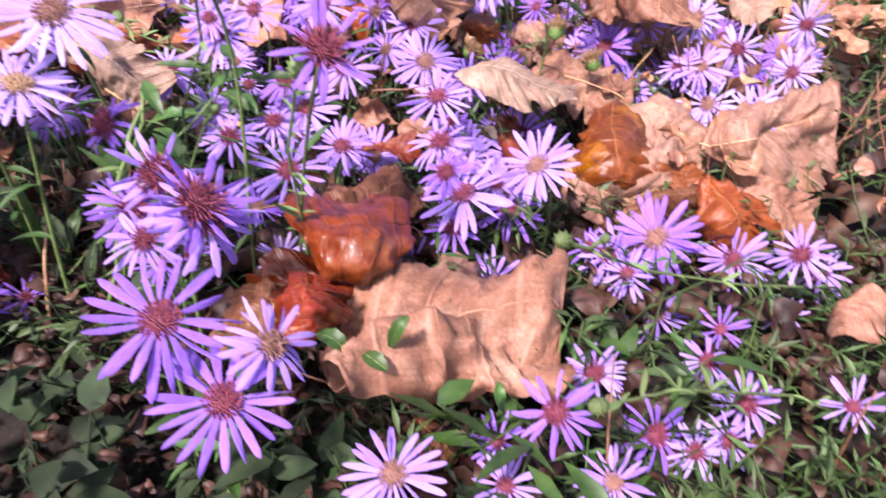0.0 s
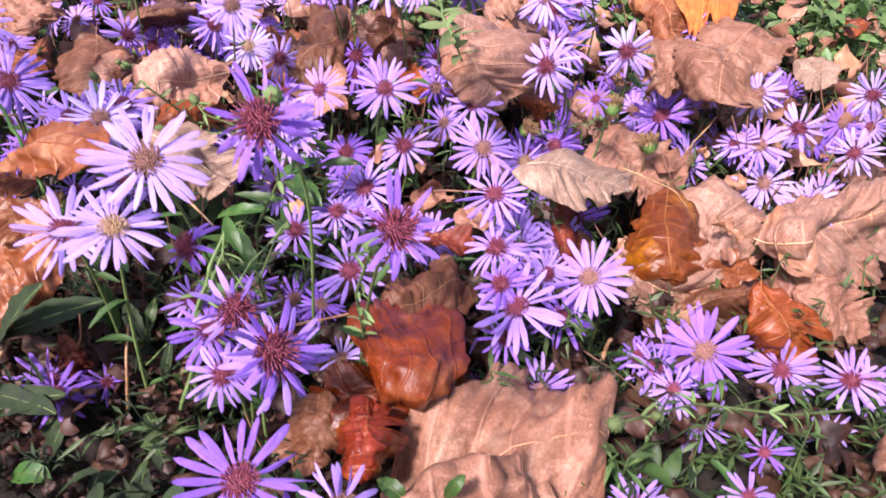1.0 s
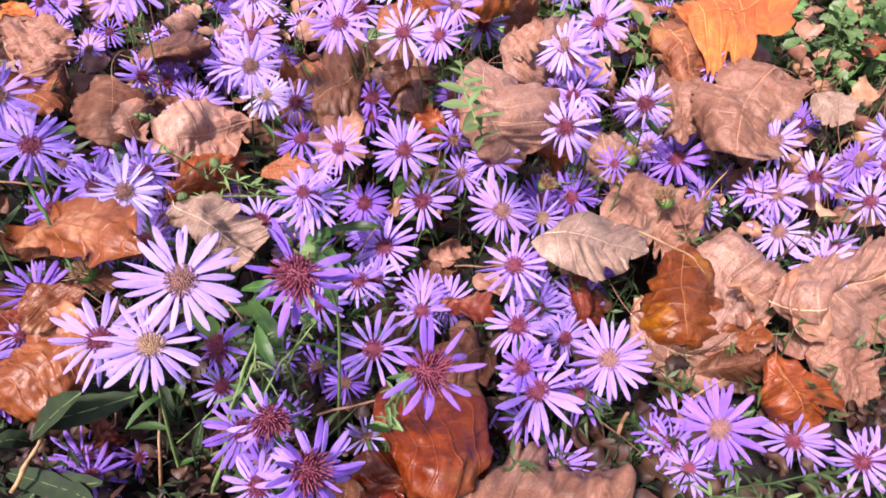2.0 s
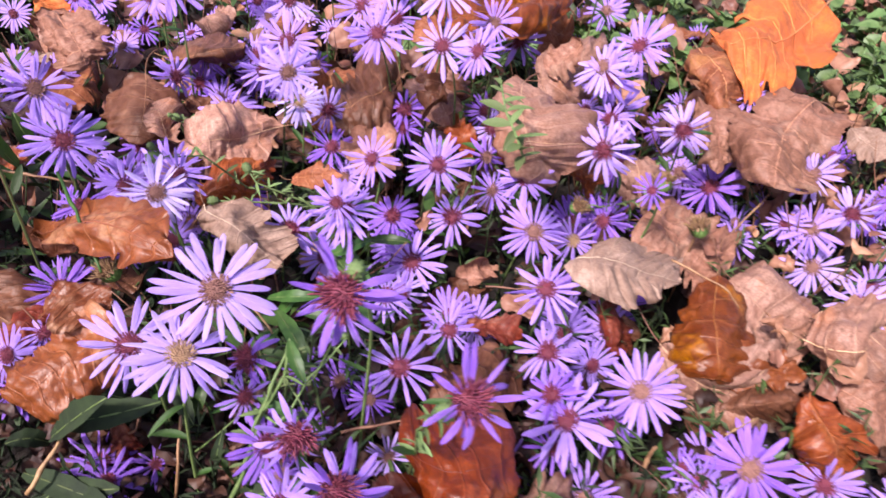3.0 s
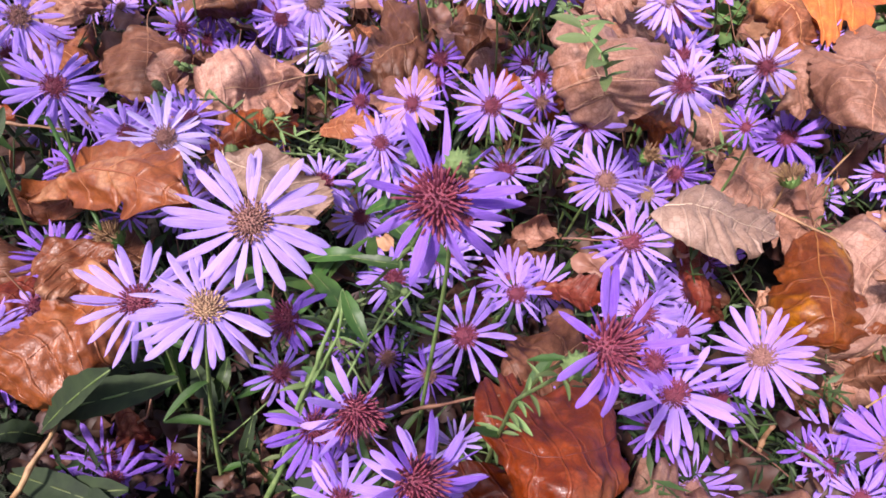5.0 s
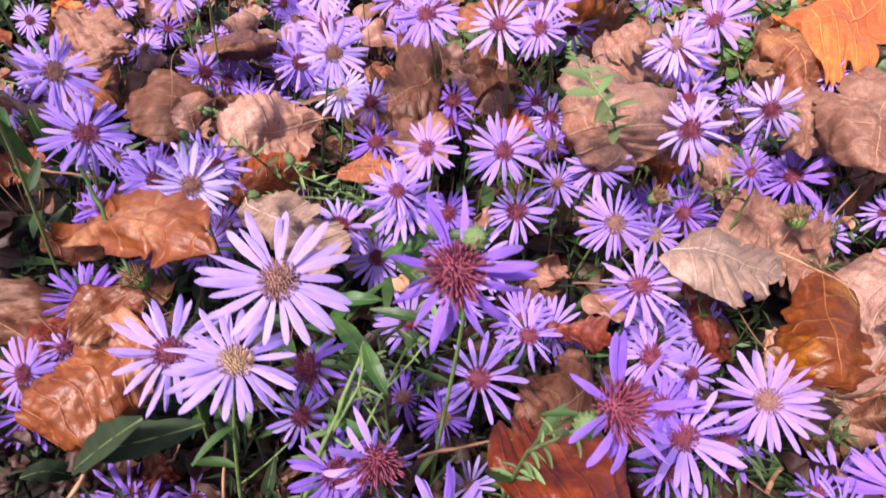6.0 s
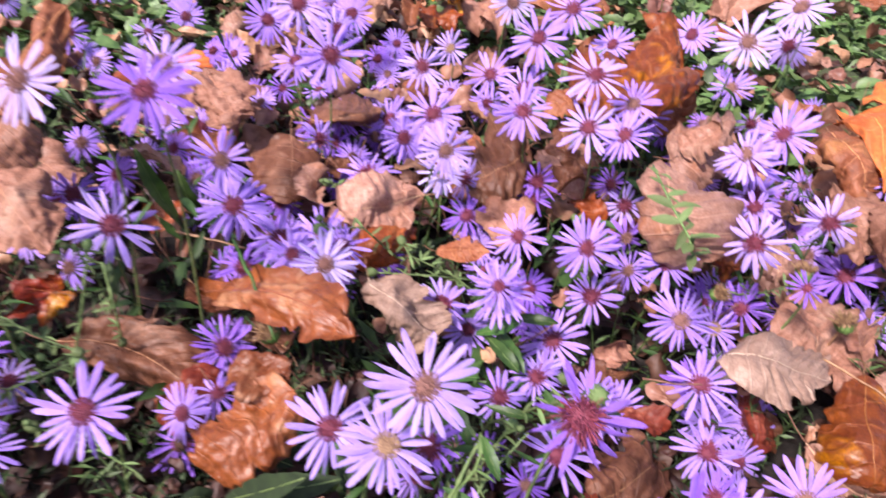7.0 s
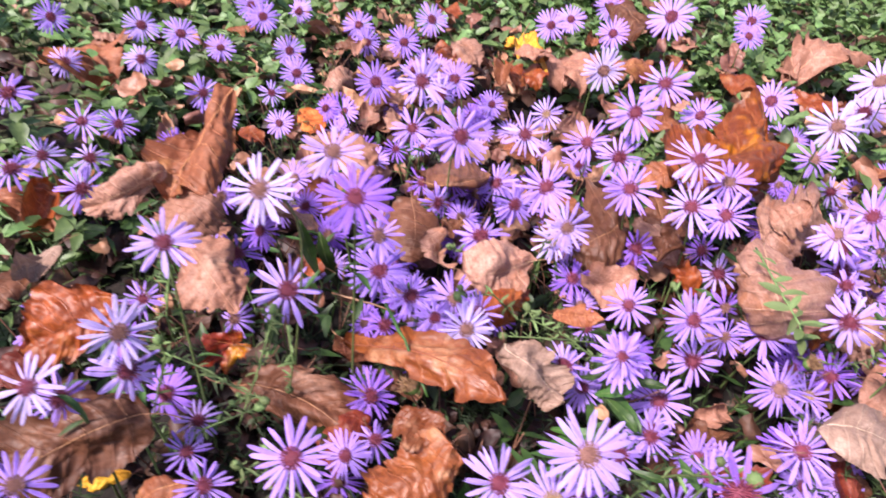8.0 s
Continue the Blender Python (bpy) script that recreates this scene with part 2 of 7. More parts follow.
SOIL = ground_material()
LEAF = {
    "tan": leaf_material("tan_leaf", (0.46, 0.26, 0.19), (0.34, 0.17, 0.118), (0.10, 0.038, 0.022), 0.40, (0.40, 0.165, 0.085)),
    "pink": leaf_material("pinkish_tan_leaf", (0.37, 0.182, 0.122), (0.27, 0.122, 0.077), (0.09, 0.033, 0.02), 0.40, (0.41, 0.25, 0.175)),
    "copper": leaf_material("copper_leaf", (0.30, 0.10, 0.04), (0.19, 0.056, 0.023), (0.085, 0.026, 0.013), 0.32, (0.42, 0.22, 0.125)),
    "scarlet": leaf_material("scarlet_leaf", (0.28, 0.05, 0.03), (0.18, 0.03, 0.016), (0.09, 0.016, 0.01), 0.24, (0.62, 0.30, 0.03)),
    "pale": leaf_material("pale_leaf", (0.40, 0.27, 0.205), (0.29, 0.18, 0.13), (0.15, 0.08, 0.052), 0.48),
    "brown": leaf_material("brown_leaf", (0.175, 0.07, 0.036), (0.11, 0.04, 0.02), (0.05, 0.018, 0.01), 0.36, (0.26, 0.13, 0.08)),
    "rust": leaf_material("rust_leaf", (0.32, 0.088, 0.034), (0.19, 0.044, 0.017), (0.07, 0.018, 0.009), 0.34, (0.40, 0.15, 0.05)),
    "mahogany": leaf_material("mahogany_leaf", (0.235, 0.05, 0.017), (0.13, 0.024, 0.009), (0.05, 0.012, 0.006), 0.24, (0.28, 0.10, 0.05)),
    "red": leaf_material("red_brown_leaf", (0.21, 0.034, 0.014), (0.12, 0.018, 0.01), (0.05, 0.01, 0.006), 0.36, (0.30, 0.10, 0.05)),
    "orange": leaf_material("orange_leaf", (0.76, 0.23, 0.045), (0.62, 0.155, 0.045), (0.32, 0.07, 0.02), 0.38),
    "amber": leaf_material("amber_leaf", (0.34, 0.125, 0.06), (0.23, 0.07, 0.029), (0.09, 0.027, 0.013), 0.42, (0.42, 0.18, 0.06)),
    "ochre": leaf_material("ochre_leaf", (0.235, 0.068, 0.021), (0.14, 0.036, 0.014), (0.05, 0.014, 0.007), 0.27, (0.46, 0.18, 0.03)),
    "yellow": leaf_material("yellow_leaf", (0.80, 0.44, 0.03), (0.68, 0.29, 0.025), (0.40, 0.11, 0.02), 0.42),
}
VEIN = {
    k: plain_material(f"{k}_vein", dark, light, 0.5, 300)
    for k, dark, light in (
        ("tan", (0.44, 0.24, 0.14), (0.60, 0.38, 0.24)), ("pink", (0.42, 0.18, 0.10), (0.58, 0.30, 0.19)), ("pale", (0.38, 0.26, 0.19), (0.52, 0.38, 0.29)),
        ("brown", (0.24, 0.10, 0.05), (0.40, 0.19, 0.10)), ("rust", (0.30, 0.085, 0.03), (0.48, 0.17, 0.06)), ("mahogany", (0.14, 0.03, 0.013), (0.26, 0.07, 0.03)), ("red", (0.15, 0.025, 0.012), (0.26, 0.05, 0.02)), ("copper", (0.26, 0.08, 0.03), (0.36, 0.13, 0.055)), ("scarlet", (0.30, 0.07, 0.02), (0.46, 0.16, 0.05)),
        ("orange", (0.68, 0.24, 0.06), (0.84, 0.36, 0.12)), ("amber", (0.48, 0.18, 0.07), (0.66, 0.31, 0.15)), ("ochre", (0.20, 0.06, 0.018), (0.32, 0.11, 0.033)), ("yellow", (0.66, 0.36, 0.04), (0.82, 0.50, 0.09)),
    )
}


# ---- mesh helpers ----
def mesh(name, verts, faces, material, smooth=True, uv=None):
    me = bpy.data.meshes.new(name)
    me.from_pydata([tuple(v) for v in verts], [], faces)
    me.materials.append(material)
    if uv is not None:
        layer = me.uv_layers.new(name="UVMap")
        index = np.empty(len(me.loops), dtype=np.int32)
        me.loops.foreach_get("vertex_index", index)
        layer.data.foreach_set("uv", np.asarray(uv, dtype=np.float32)[index].ravel())
    if smooth:
        me.polygons.foreach_set("use_smooth", np.ones(len(me.polygons), dtype=bool))
    me.update()
    return me


def part(name, data, parent, m=None, label=""):
    ob = new(name, data)
    ob.parent = parent
    if m is not None:
        ob.matrix_basis = m
    return tagged(ob, label)


def thing(name, m, label, category, group=""):
    ob = new(name)
    ob.empty_display_size = 0.01
    ob.matrix_basis = m
    return tagged(ob, label, category, group)


def strip(nx, ny):
    """Faces of a grid of (nx + 1) x (ny + 1) points, rows along x."""
    return [(i * (ny + 1) + j, (i + 1) * (ny + 1) + j, (i + 1) * (ny + 1) + j + 1, i * (ny + 1) + j + 1) for i in range(nx) for j in range(ny)]


def tube(points, radii, sides=6):
    """Points and faces of a tapered tube along a line of places."""
    points = [Vector(p) for p in points]
    verts, faces = [], []
    side = None
    for i, p in enumerate(points):
        way = (points[min(i + 1, len(points) - 1)] - points[max(i - 1, 0)]).normalized()
        if side is None:
            side = way.orthogonal().normalized()
        side = (side - way * side.dot(way)).normalized()
        other = way.cross(side)
        for k in range(sides):
            a = 2 * math.pi * k / sides
            verts.append(p + (side * math.cos(a) + other * math.sin(a)) * radii[i])
    for i in range(len(points) - 1):
        for k in range(sides):
            a, b = i * sides + k, i * sides + (k + 1) % sides
            faces.append((a, b, b + sides, a + sides))
    faces.append(tuple(range(sides))[::-1])
    faces.append(tuple(range((len(points) - 1) * sides, len(points) * sides)))
    return verts, faces


def joined(pieces):
    verts, faces = [], []
    for v, f in pieces:
        n = len(verts)
        verts.extend(v)
        faces.extend(tuple(i + n for i in face) for face in f)
    return verts, faces


def bent(a, b, c, d, n):
    """Places on a smooth line from a to d, drawn towards b and c."""
    a, b, c, d = (Vector(p) for p in (a, b, c, d))
    out = []
    for i in range(n + 1):
        t = i / n
        out.append(a * (1 - t) ** 3 + b * 3 * t * (1 - t) ** 2 + c * 3 * t * t * (1 - t) + d * t**3)
    return out


def ground_height(x, y):
    return 0.012 * noise.noise((x * 6, y * 6, 0.3)) + 0.02 * noise.noise((x * 1.7, y * 1.7, 4.0))


# ---- asters ----
def petal_mesh(colour, droop, lift, twist, width, seed):
    """A ray petal, 1 long: a narrow strap with two grooves, a slim foot and a blunt notched tip."""
    rng = random.Random(seed)
    along = (0.0, 0.16, 0.36, 0.56, 0.74, 0.86, 0.94, 0.98, 1.0)
    nx, ny = 8, 4
    sway = rng.uniform(-0.06, 0.06)
    verts, uv = [], []
    for i in range(nx + 1):
        s = along[i]
        w = width * 1.04 * (0.46 + 0.6 * min(1, s * 1.8) ** 1.2) * (1 if s < 0.55 else 1 - 0.24 * (s - 0.55) / 0.45) * (1 if s < 0.86 else math.sqrt(max(0.0, 1 - ((s - 0.86) / 0.14) ** 2 * 0.9)))
        a = twist * s * s
        for j in range(ny + 1):
            y = (j / ny - 0.5) * 2
            x = s + (0.0 if i < nx else (0.0, 0.03, 0.0, 0.035, 0.005)[j])
            z = lift * s - droop * s * s + w * (-0.22, 0.12, -0.16, 0.14, -0.2)[j]
            verts.append((x - 0.1 * abs(droop) * s * s, w * y * math.cos(a) + sway * s * s, z + w * y * math.sin(a)))
            uv.append((s, j / ny))
    return mesh("petal", verts, strip(nx, ny), PETAL[colour], uv=uv)


PETAL_FORMS = {
    # droop, lift, twist, half-width, by the state of the flower
    "flat": [(0.08, 0.06, 0.0, 0.078, 1), (0.2, 0.14, 0.7, 0.08, 2), (0.02, -0.02, -0.6, 0.07, 3), (0.3, 0.2, 0.2, 0.078, 4), (0.14, 0.0, -1.0, 0.07, 5), (-0.14, 0.0, 0.3, 0.074, 21)],
    "back": [(0.42, 0.10, 0.3, 0.08, 6), (0.30, 0.0, -0.5, 0.075, 7), (0.55, 0.06, 0.6, 0.08, 8), (0.36, -0.06, 0.1, 0.085, 9), (0.24, 0.05, -0.3, 0.07, 10)],
    "cup": [(0.0, 0.40, 0.3, 0.08, 11), (-0.12, 0.25, -0.4, 0.075, 12), (0.10, 0.50, 0.2, 0.08, 13), (0.04, 0.3, 0.6, 0.085, 14), (0.2, 0.35, -0.2, 0.07, 15)],
    "ragged": [(0.5, 0.25, 0.9, 0.085, 16), (-0.25, 0.1, -0.8, 0.075, 17), (0.7, 0.2, 0.4, 0.09, 18), (0.15, -0.1, -1.2, 0.08, 19), (0.05, 0.45, 0.8, 0.07, 20)],
}
PETALS = {(c, f): [petal_mesh(c, *p) for p in forms] for c in PETAL for f, forms in PETAL_FORMS.items()}


def disc_mesh(colour, dome, fuzz, seed):
    """The flower's eye, 1 in radius: a low dome crowded with tiny florets."""
    rng = random.Random(seed)
    pieces = []
    rings, around = 4, 14
    verts = [(0, 0, dome)]
    for i in range(1, rings + 1):
        a = i / rings
        for k in range(around):
            b = 2 * math.pi * k / around
            verts.append((a * math.cos(b), a * math.sin(b), dome * (1 - a * a) - (0.35 if i == rings else 0)))
    faces = [(0, 1 + k, 1 + (k + 1) % around) for k in range(around)]
    for i in range(rings - 1):
        for k in range(around):
            p, q = 1 + i * around + k, 1 + i * around + (k + 1) % around
            faces.append((p, p + around, q + around, q))
    pieces.append((verts, faces))
    count = 124
    for n in range(count):
        r = math.sqrt((n + 0.5) / count)
        b = n * 2.39996
        foot = Vector((r * math.cos(b), r * math.sin(b), dome * (1 - r * r) - 0.05))
        out = Vector((foot.x * 0.9 + rng.uniform(-0.15, 0.15), foot.y * 0.9 + rng.uniform(-0.15, 0.15), 0.8)).normalized()
        tall = (0.16 + 0.26 * r + fuzz * rng.random()) * rng.uniform(0.75, 1.3)
        wide = 0.068 * rng.uniform(0.8, 1.15)
        side = out.orthogonal().normalized()
        other = out.cross(side)
        v = []
        for h, w in ((0, 0.8), (0.8, 1.0)):
            for k in range(4):
                c = 2 * math.pi * k / 4
                v.append(foot + out * tall * h + (side * math.cos(c) + other * math.sin(c)) * wide * w)
        v.append(foot + out * tall * 1.1)
        f = [(k, (k + 1) % 4, 4 + (k + 1) % 4, 4 + k) for k in range(4)] + [(4 + k, 4 + (k + 1) % 4, 8) for k in range(4)]
        pieces.append((v, f))
    return mesh("disc", *joined(pieces), DISC[colour])


DISCS = {(c, n): disc_mesh(c, 0.3 + 0.15 * n, 0.12 + 0.45 * n, n) for c in ("tan", "maroon", "gold") for n in range(2)}


def bract_mesh():
    """The green cup under the petals, 1 in radius: a bowl with narrow pointed scales."""
    pieces = []
    around, prof = 12, [(0.28, -1.5), (0.75, -1.15), (0.95, -0.6), (0.9, -0.1), (0.55, 0.02)]
    verts = [(r * math.cos(2 * math.pi * k / around), r * math.sin(2 * math.pi * k / around), z) for r, z in prof for k in range(around)]
    faces = [(i * around + k, i * around + (k + 1) % around, (i + 1) * around + (k + 1) % around, (i + 1) * around + k) for i in range(len(prof) - 1) for k in range(around)]
    pieces.append((verts, faces))
    for row in range(3):
        for k in range(11):
            a = 2 * math.pi * (k + row * 0.37) / 11
            z0 = -1.2 + row * 0.38
            out = Vector((math.cos(a), math.sin(a), 0))
            side = Vector((-math.sin(a), math.cos(a), 0))
            p = out * (0.78 + 0.08 * row) + Vector((0, 0, z0))
            pieces.append(([p - side * 0.13, p + side * 0.13, p + out * 0.25 + side * 0.09 + Vector((0, 0, 0.42)), p + out * 0.62 + Vector((0, 0, 0.62)), p + out * 0.25 - side * 0.09 + Vector((0, 0, 0.42))], [(0, 1, 2, 3, 4)]))
    return mesh("involucre", *joined(pieces), BRACT)


BRACTS = bract_mesh()


def blade_mesh(name, material, width, curl, fold, seed, toothed=0.0):
    """A green stem leaf, 1 long: lance-shaped with a sunk midrib."""
    rng = random.Random(seed)
    nx, ny = 8, 4
    verts = []
    for i in range(nx + 1):
        s = i / nx
        w = width * (math.sin(math.pi * min(1, s * 0.93 + 0.05)) ** 0.8) + 0.008
        w *= 1 + toothed * (i % 2)
        for j in range(ny + 1):
            y = (j / ny - 0.5) * 2
            verts.append((s - abs(curl) * 0.2 * s * s, w * y, fold * w * abs(y) - curl * s * s + rng.uniform(-0.01, 0.01) * (0 < i < nx)))
    return mesh(name, verts, strip(nx, ny), material)


SHOOT_LEAVES = [blade_mesh("leaf", SAGE, *p) for p in [(0.09, 0.35, 0.5, 5), (0.1, 0.1, 0.4, 6)]]
STEM_LEAVES = [blade_mesh("leaf", GREEN, *p) for p in [(0.11, 0.35, 0.5, 1), (0.13, 0.1, 0.4, 2), (0.09, 0.6, 0.6, 3), (0.12, -0.15, 0.3, 4)]]


def aster(place, wide, face, colour="violet", eye="maroon", form="flat", count=22, full=True, lean=0.02, tall=0):
    """One aster: a flower head facing along face, on its own leafy stem rooted in the ground."""
    rng = random.Random(int(abs(place[0]) * 1e5) * 7 + int(abs(place[1]) * 1e5))
    place, face = Vector(place), Vector(face).normalized()
    turn = face.to_track_quat("Z", "Y").to_matrix().to_4x4()
    head = Matrix.Translation(place) @ turn @ Matrix.Rotation(rng.uniform(0, 6.28), 4, "Z")
    root = Vector((place.x - face.x * lean + rng.uniform(-0.012, 0.012), place.y - face.y * (lean + 0.012) + rng.uniform(-0.01, 0.012), 0))
    root.z = ground_height(root.x, root.y) - 0.004
    words = {"violet": "violet", "pale": "pale lilac", "deep": "deep violet", "white": "whitish lilac"}[colour]
    eyes = {"tan": "tan", "maroon": "maroon", "gold": "golden"}[eye]
    states = {"flat": "flat open", "back": "drooping", "cup": "half open cupped", "ragged": "ragged curled"}[form]
    base = thing("aster", Matrix.Translation(root), f"{words} aster with {states} petals and {eyes} eye", "flower", "asters in the bed")
    low = head @ Vector((0, 0, -wide * 0.14)) - root
    line = bent((0, 0, 0), (low.x * 0.1, low.y * 0.1, low.z * 0.5), low - face * low.z * 0.35, low, 9)
    stem = part("stem", mesh("stem", *tube(line, [0.0008 - 0.00003 * i for i in range(10)], 6), STEM), base)
    to = Matrix.Translation(-root)
    r = wide * (0.155 if form == "ragged" else 0.115)
    part("involucre", BRACTS, base, to @ head @ Matrix.Diagonal((r * 0.8, r * 0.8, r * 0.8, 1)))["kind"] = "stuff"
    part("disc", DISCS[eye, 1 if form in ("back", "ragged") else 0], base, to @ head @ Matrix.Diagonal((r, r, r * 0.9, 1)), f"{eyes} flower disc")["kind"] = "stuff"
    forms = PETALS[colour, form]
    count = round(count * 1.16)
    if full:
        for k in range(count):
            a = 2 * math.pi * (k + rng.uniform(-0.4, 0.4)) / count
            size = wide * 0.43 * rng.uniform(0.8, 1.07)
            if form == "ragged" and rng.random() < 0.16:  # a lost petal
                continue
            if form == "ragged" and rng.random() < 0.2:
                size *= 0.7
            m = Matrix.Rotation(a, 4, "Z") @ Matrix.Translation((wide * 0.085, 0, r * 0.12 * (k % 2))) @ Matrix.Rotation(rng.gauss(0, 0.13), 4, "Y") @ Matrix.Rotation(rng.gauss(0, 0.36), 4, "X") @ Matrix.Rotation(rng.gauss(0, 0.07), 4, "Z") @ Matrix.Diagonal((size, size, size, 1))
            part("petal", rng.choice(forms), base, to @ head @ m)
    else:
        part("corolla", COROLLAS[colour, form if (colour, form) in COROLLAS else "flat"], base, to @ head @ Matrix.Diagonal((wide, wide, wide, 1)))["kind"] = "stuff"
    for k in range(4 if full else 2):
        at = line[2 + k * 2 if full else 4 + 2 * k]
        size = rng.uniform(0.008, 0.017)
        part("leaf", rng.choice(STEM_LEAVES), stem, Matrix.Translation(at) @ Euler((rng.uniform(-0.5, 0.5), rng.uniform(-0.7, 0.3), rng.uniform(0, 6.28))).to_matrix().to_4x4() @ Matrix.Diagonal((size, size, size, 1)))
    return base


def corolla_mesh(colour, form, count, seed):
    """All petals of a small far flower, 1 wide, in one mesh."""
    rng = random.Random(seed)
    verts, faces, uv = [], [], []
    for k in range(count):
        src = rng.choice(PETALS[colour, form])
        a = 2 * math.pi * (k + rng.uniform(-0.3, 0.3)) / count
        size = 0.43 * rng.uniform(0.85, 1.06)
        m = Matrix.Rotation(a, 4, "Z") @ Matrix.Translation((0.085, 0, 0)) @ Matrix.Rotation(rng.uniform(-0.15, 0.15), 4, "Y") @ Matrix.Diagonal((size, size, size, 1))
        n = len(verts)
        verts.extend(m @ v.co for v in src.vertices)
        faces.extend(tuple(i + n for i in p.vertices) for p in src.polygons)
        uv.extend((i // 5 / 8, i % 5 / 4) for i in range(len(src.vertices)))
    return mesh("corolla", verts, faces, PETAL[colour], uv=uv)


COROLLAS = {(c, f): corolla_mesh(c, f, 23, 5) for c in PETAL for f in ("flat", "back")}


# ---- fallen leaves ----
def outline(kind, a):
    """How far a lobed leaf reaches at the angle a from its tip direction, its longest lobe being 1."""
    a = abs(math.degrees(a))
    if kind == "maple":
        lobes = ((0, 1.0, 28), (56, 0.9, 28), (112, 0.62, 28))
        reach = max(0.0, *(l * (1 - 0.5 * min(1, abs(a - c) / w) ** 0.75) for c, l, w in lobes))
        tooth = abs((a / 9.5) % 1 - 0.5) * 0.12
        reach = max(0.46, reach) - tooth * (0.4 + reach)
    else:  # tulip-shaped and broad lobes
        lobes = ((0, 0.9, 40), (48, 1.0, 34), (112, 0.72, 34))
        reach = max(0.0, *(l * (1 - 0.38 * min(1, abs(a - c) / w) ** 1.4) for c, l, w in lobes))
    return reach * (1 if a < 140 else max(0.22, 1 - (a - 140) / 40 * 0.8))


def flat_leaf(kind, rings, around):
    """Flat places of a leaf 1 long (x from its stalk, y across, share of the way to its edge), in rings from the middle, and its faces."""
    verts = [(0.0, 0.0, 0.0)]
    for i in range(1, rings + 1):
        s = (i / rings) ** 0.9
        for k in range(around):
            a = 2 * math.pi * k / around - math.pi
            if kind in ("maple", "tulip"):
                r = outline(kind, a) * s
                verts.append((r * math.cos(a) * 0.8, r * math.sin(a) * 0.52, s))
            else:
                c, sn = math.cos(a), math.sin(a)
                w = 0.5 * (1 - 0.33 * c) * abs(sn) ** (1.0 + 0.35 * max(0.0, c)) * (1 + 0.035 * math.cos(a * 24))
                verts.append((0.5 * c * s, math.copysign(w, sn) * s, s))
    faces = [(0, 1 + k, 1 + (k + 1) % around) for k in range(around)]
    for i in range(rings - 1):
        for k in range(around):
            p, q = 1 + i * around + k, 1 + i * around + (k + 1) % around
            faces.append((p, p + around, q + around, q))
    return verts, faces


def half_width(kind, a):
    """Half the width of a leaf at the share a of its length, 0.5 at its widest."""
    if kind == "oblong":
        return 0.5 * max(0.0, 1 - abs(2 * a - 1) ** 3.2) ** (1 / 3.2)
    return 0.5 * math.sin(math.pi * a**0.88) ** 0.72


class Grid:
    """The flat blade of a leaf 1 long, woven of rows along its side veins, with a ragged and bitten edge."""

    def __init__(self, kind, ribs, per, across, ragged, seed):
        self.kind, self.ribs, self.ragged, self.n = kind, ribs, ragged, seed * 1.73
        rng = random.Random(int(seed * 131) + 5)
        self.bites = [(rng.choice((-1, 1)), rng.uniform(0.2, 0.95), rng.uniform(0.012, 0.05), rng.uniform(0.15, 0.5) * min(1.0, ragged * 9)) for _ in range(4)]
        rows = ribs * per
        self.flat = [self(i / rows, 2 * j / across - 1) for i in range(rows + 1) for j in range(across + 1)]
        self.faces = strip(rows, across)

    def __call__(self, a, b):
        """u and v of the flat leaf, the share of the way to its edge, and the rib number, at a along and b across."""
        side = -1 if b < 0 else 1
        w = half_width(self.kind, a)
        n = self.n + side * 4.1
        w *= 1 + self.ragged * (1.2 * noise.noise((a * 4.2, n, 1.0)) + 0.7 * noise.noise((a * 13, n, 2.0)) + 0.5 * noise.noise((a * 34, n, 3.0)))
        for s, at, wide, deep in self.bites:
            if s == side:
                w *= 1 - deep * math.exp(-(((a - at) / wide) ** 2))
        w = max(w, 0.004)
        u = a - 0.5 + 0.34 * abs(b) ** 1.3 * w * math.sin(math.pi * min(1.0, a * 1.02))
        end = max(0.0, 1 - 14 * a, 14 * a - 13)
        return u, b * w, min(1.0, max(abs(b) ** 1.5, end)), a * self.ribs

    def vein(self, k, side, n=9):
        return [self(k / self.ribs, side * 0.95 * i / n) for i in range(n + 1)]

    def midrib(self, n=24):
        return [self(i / n, 0.0) for i in range(n + 1)]


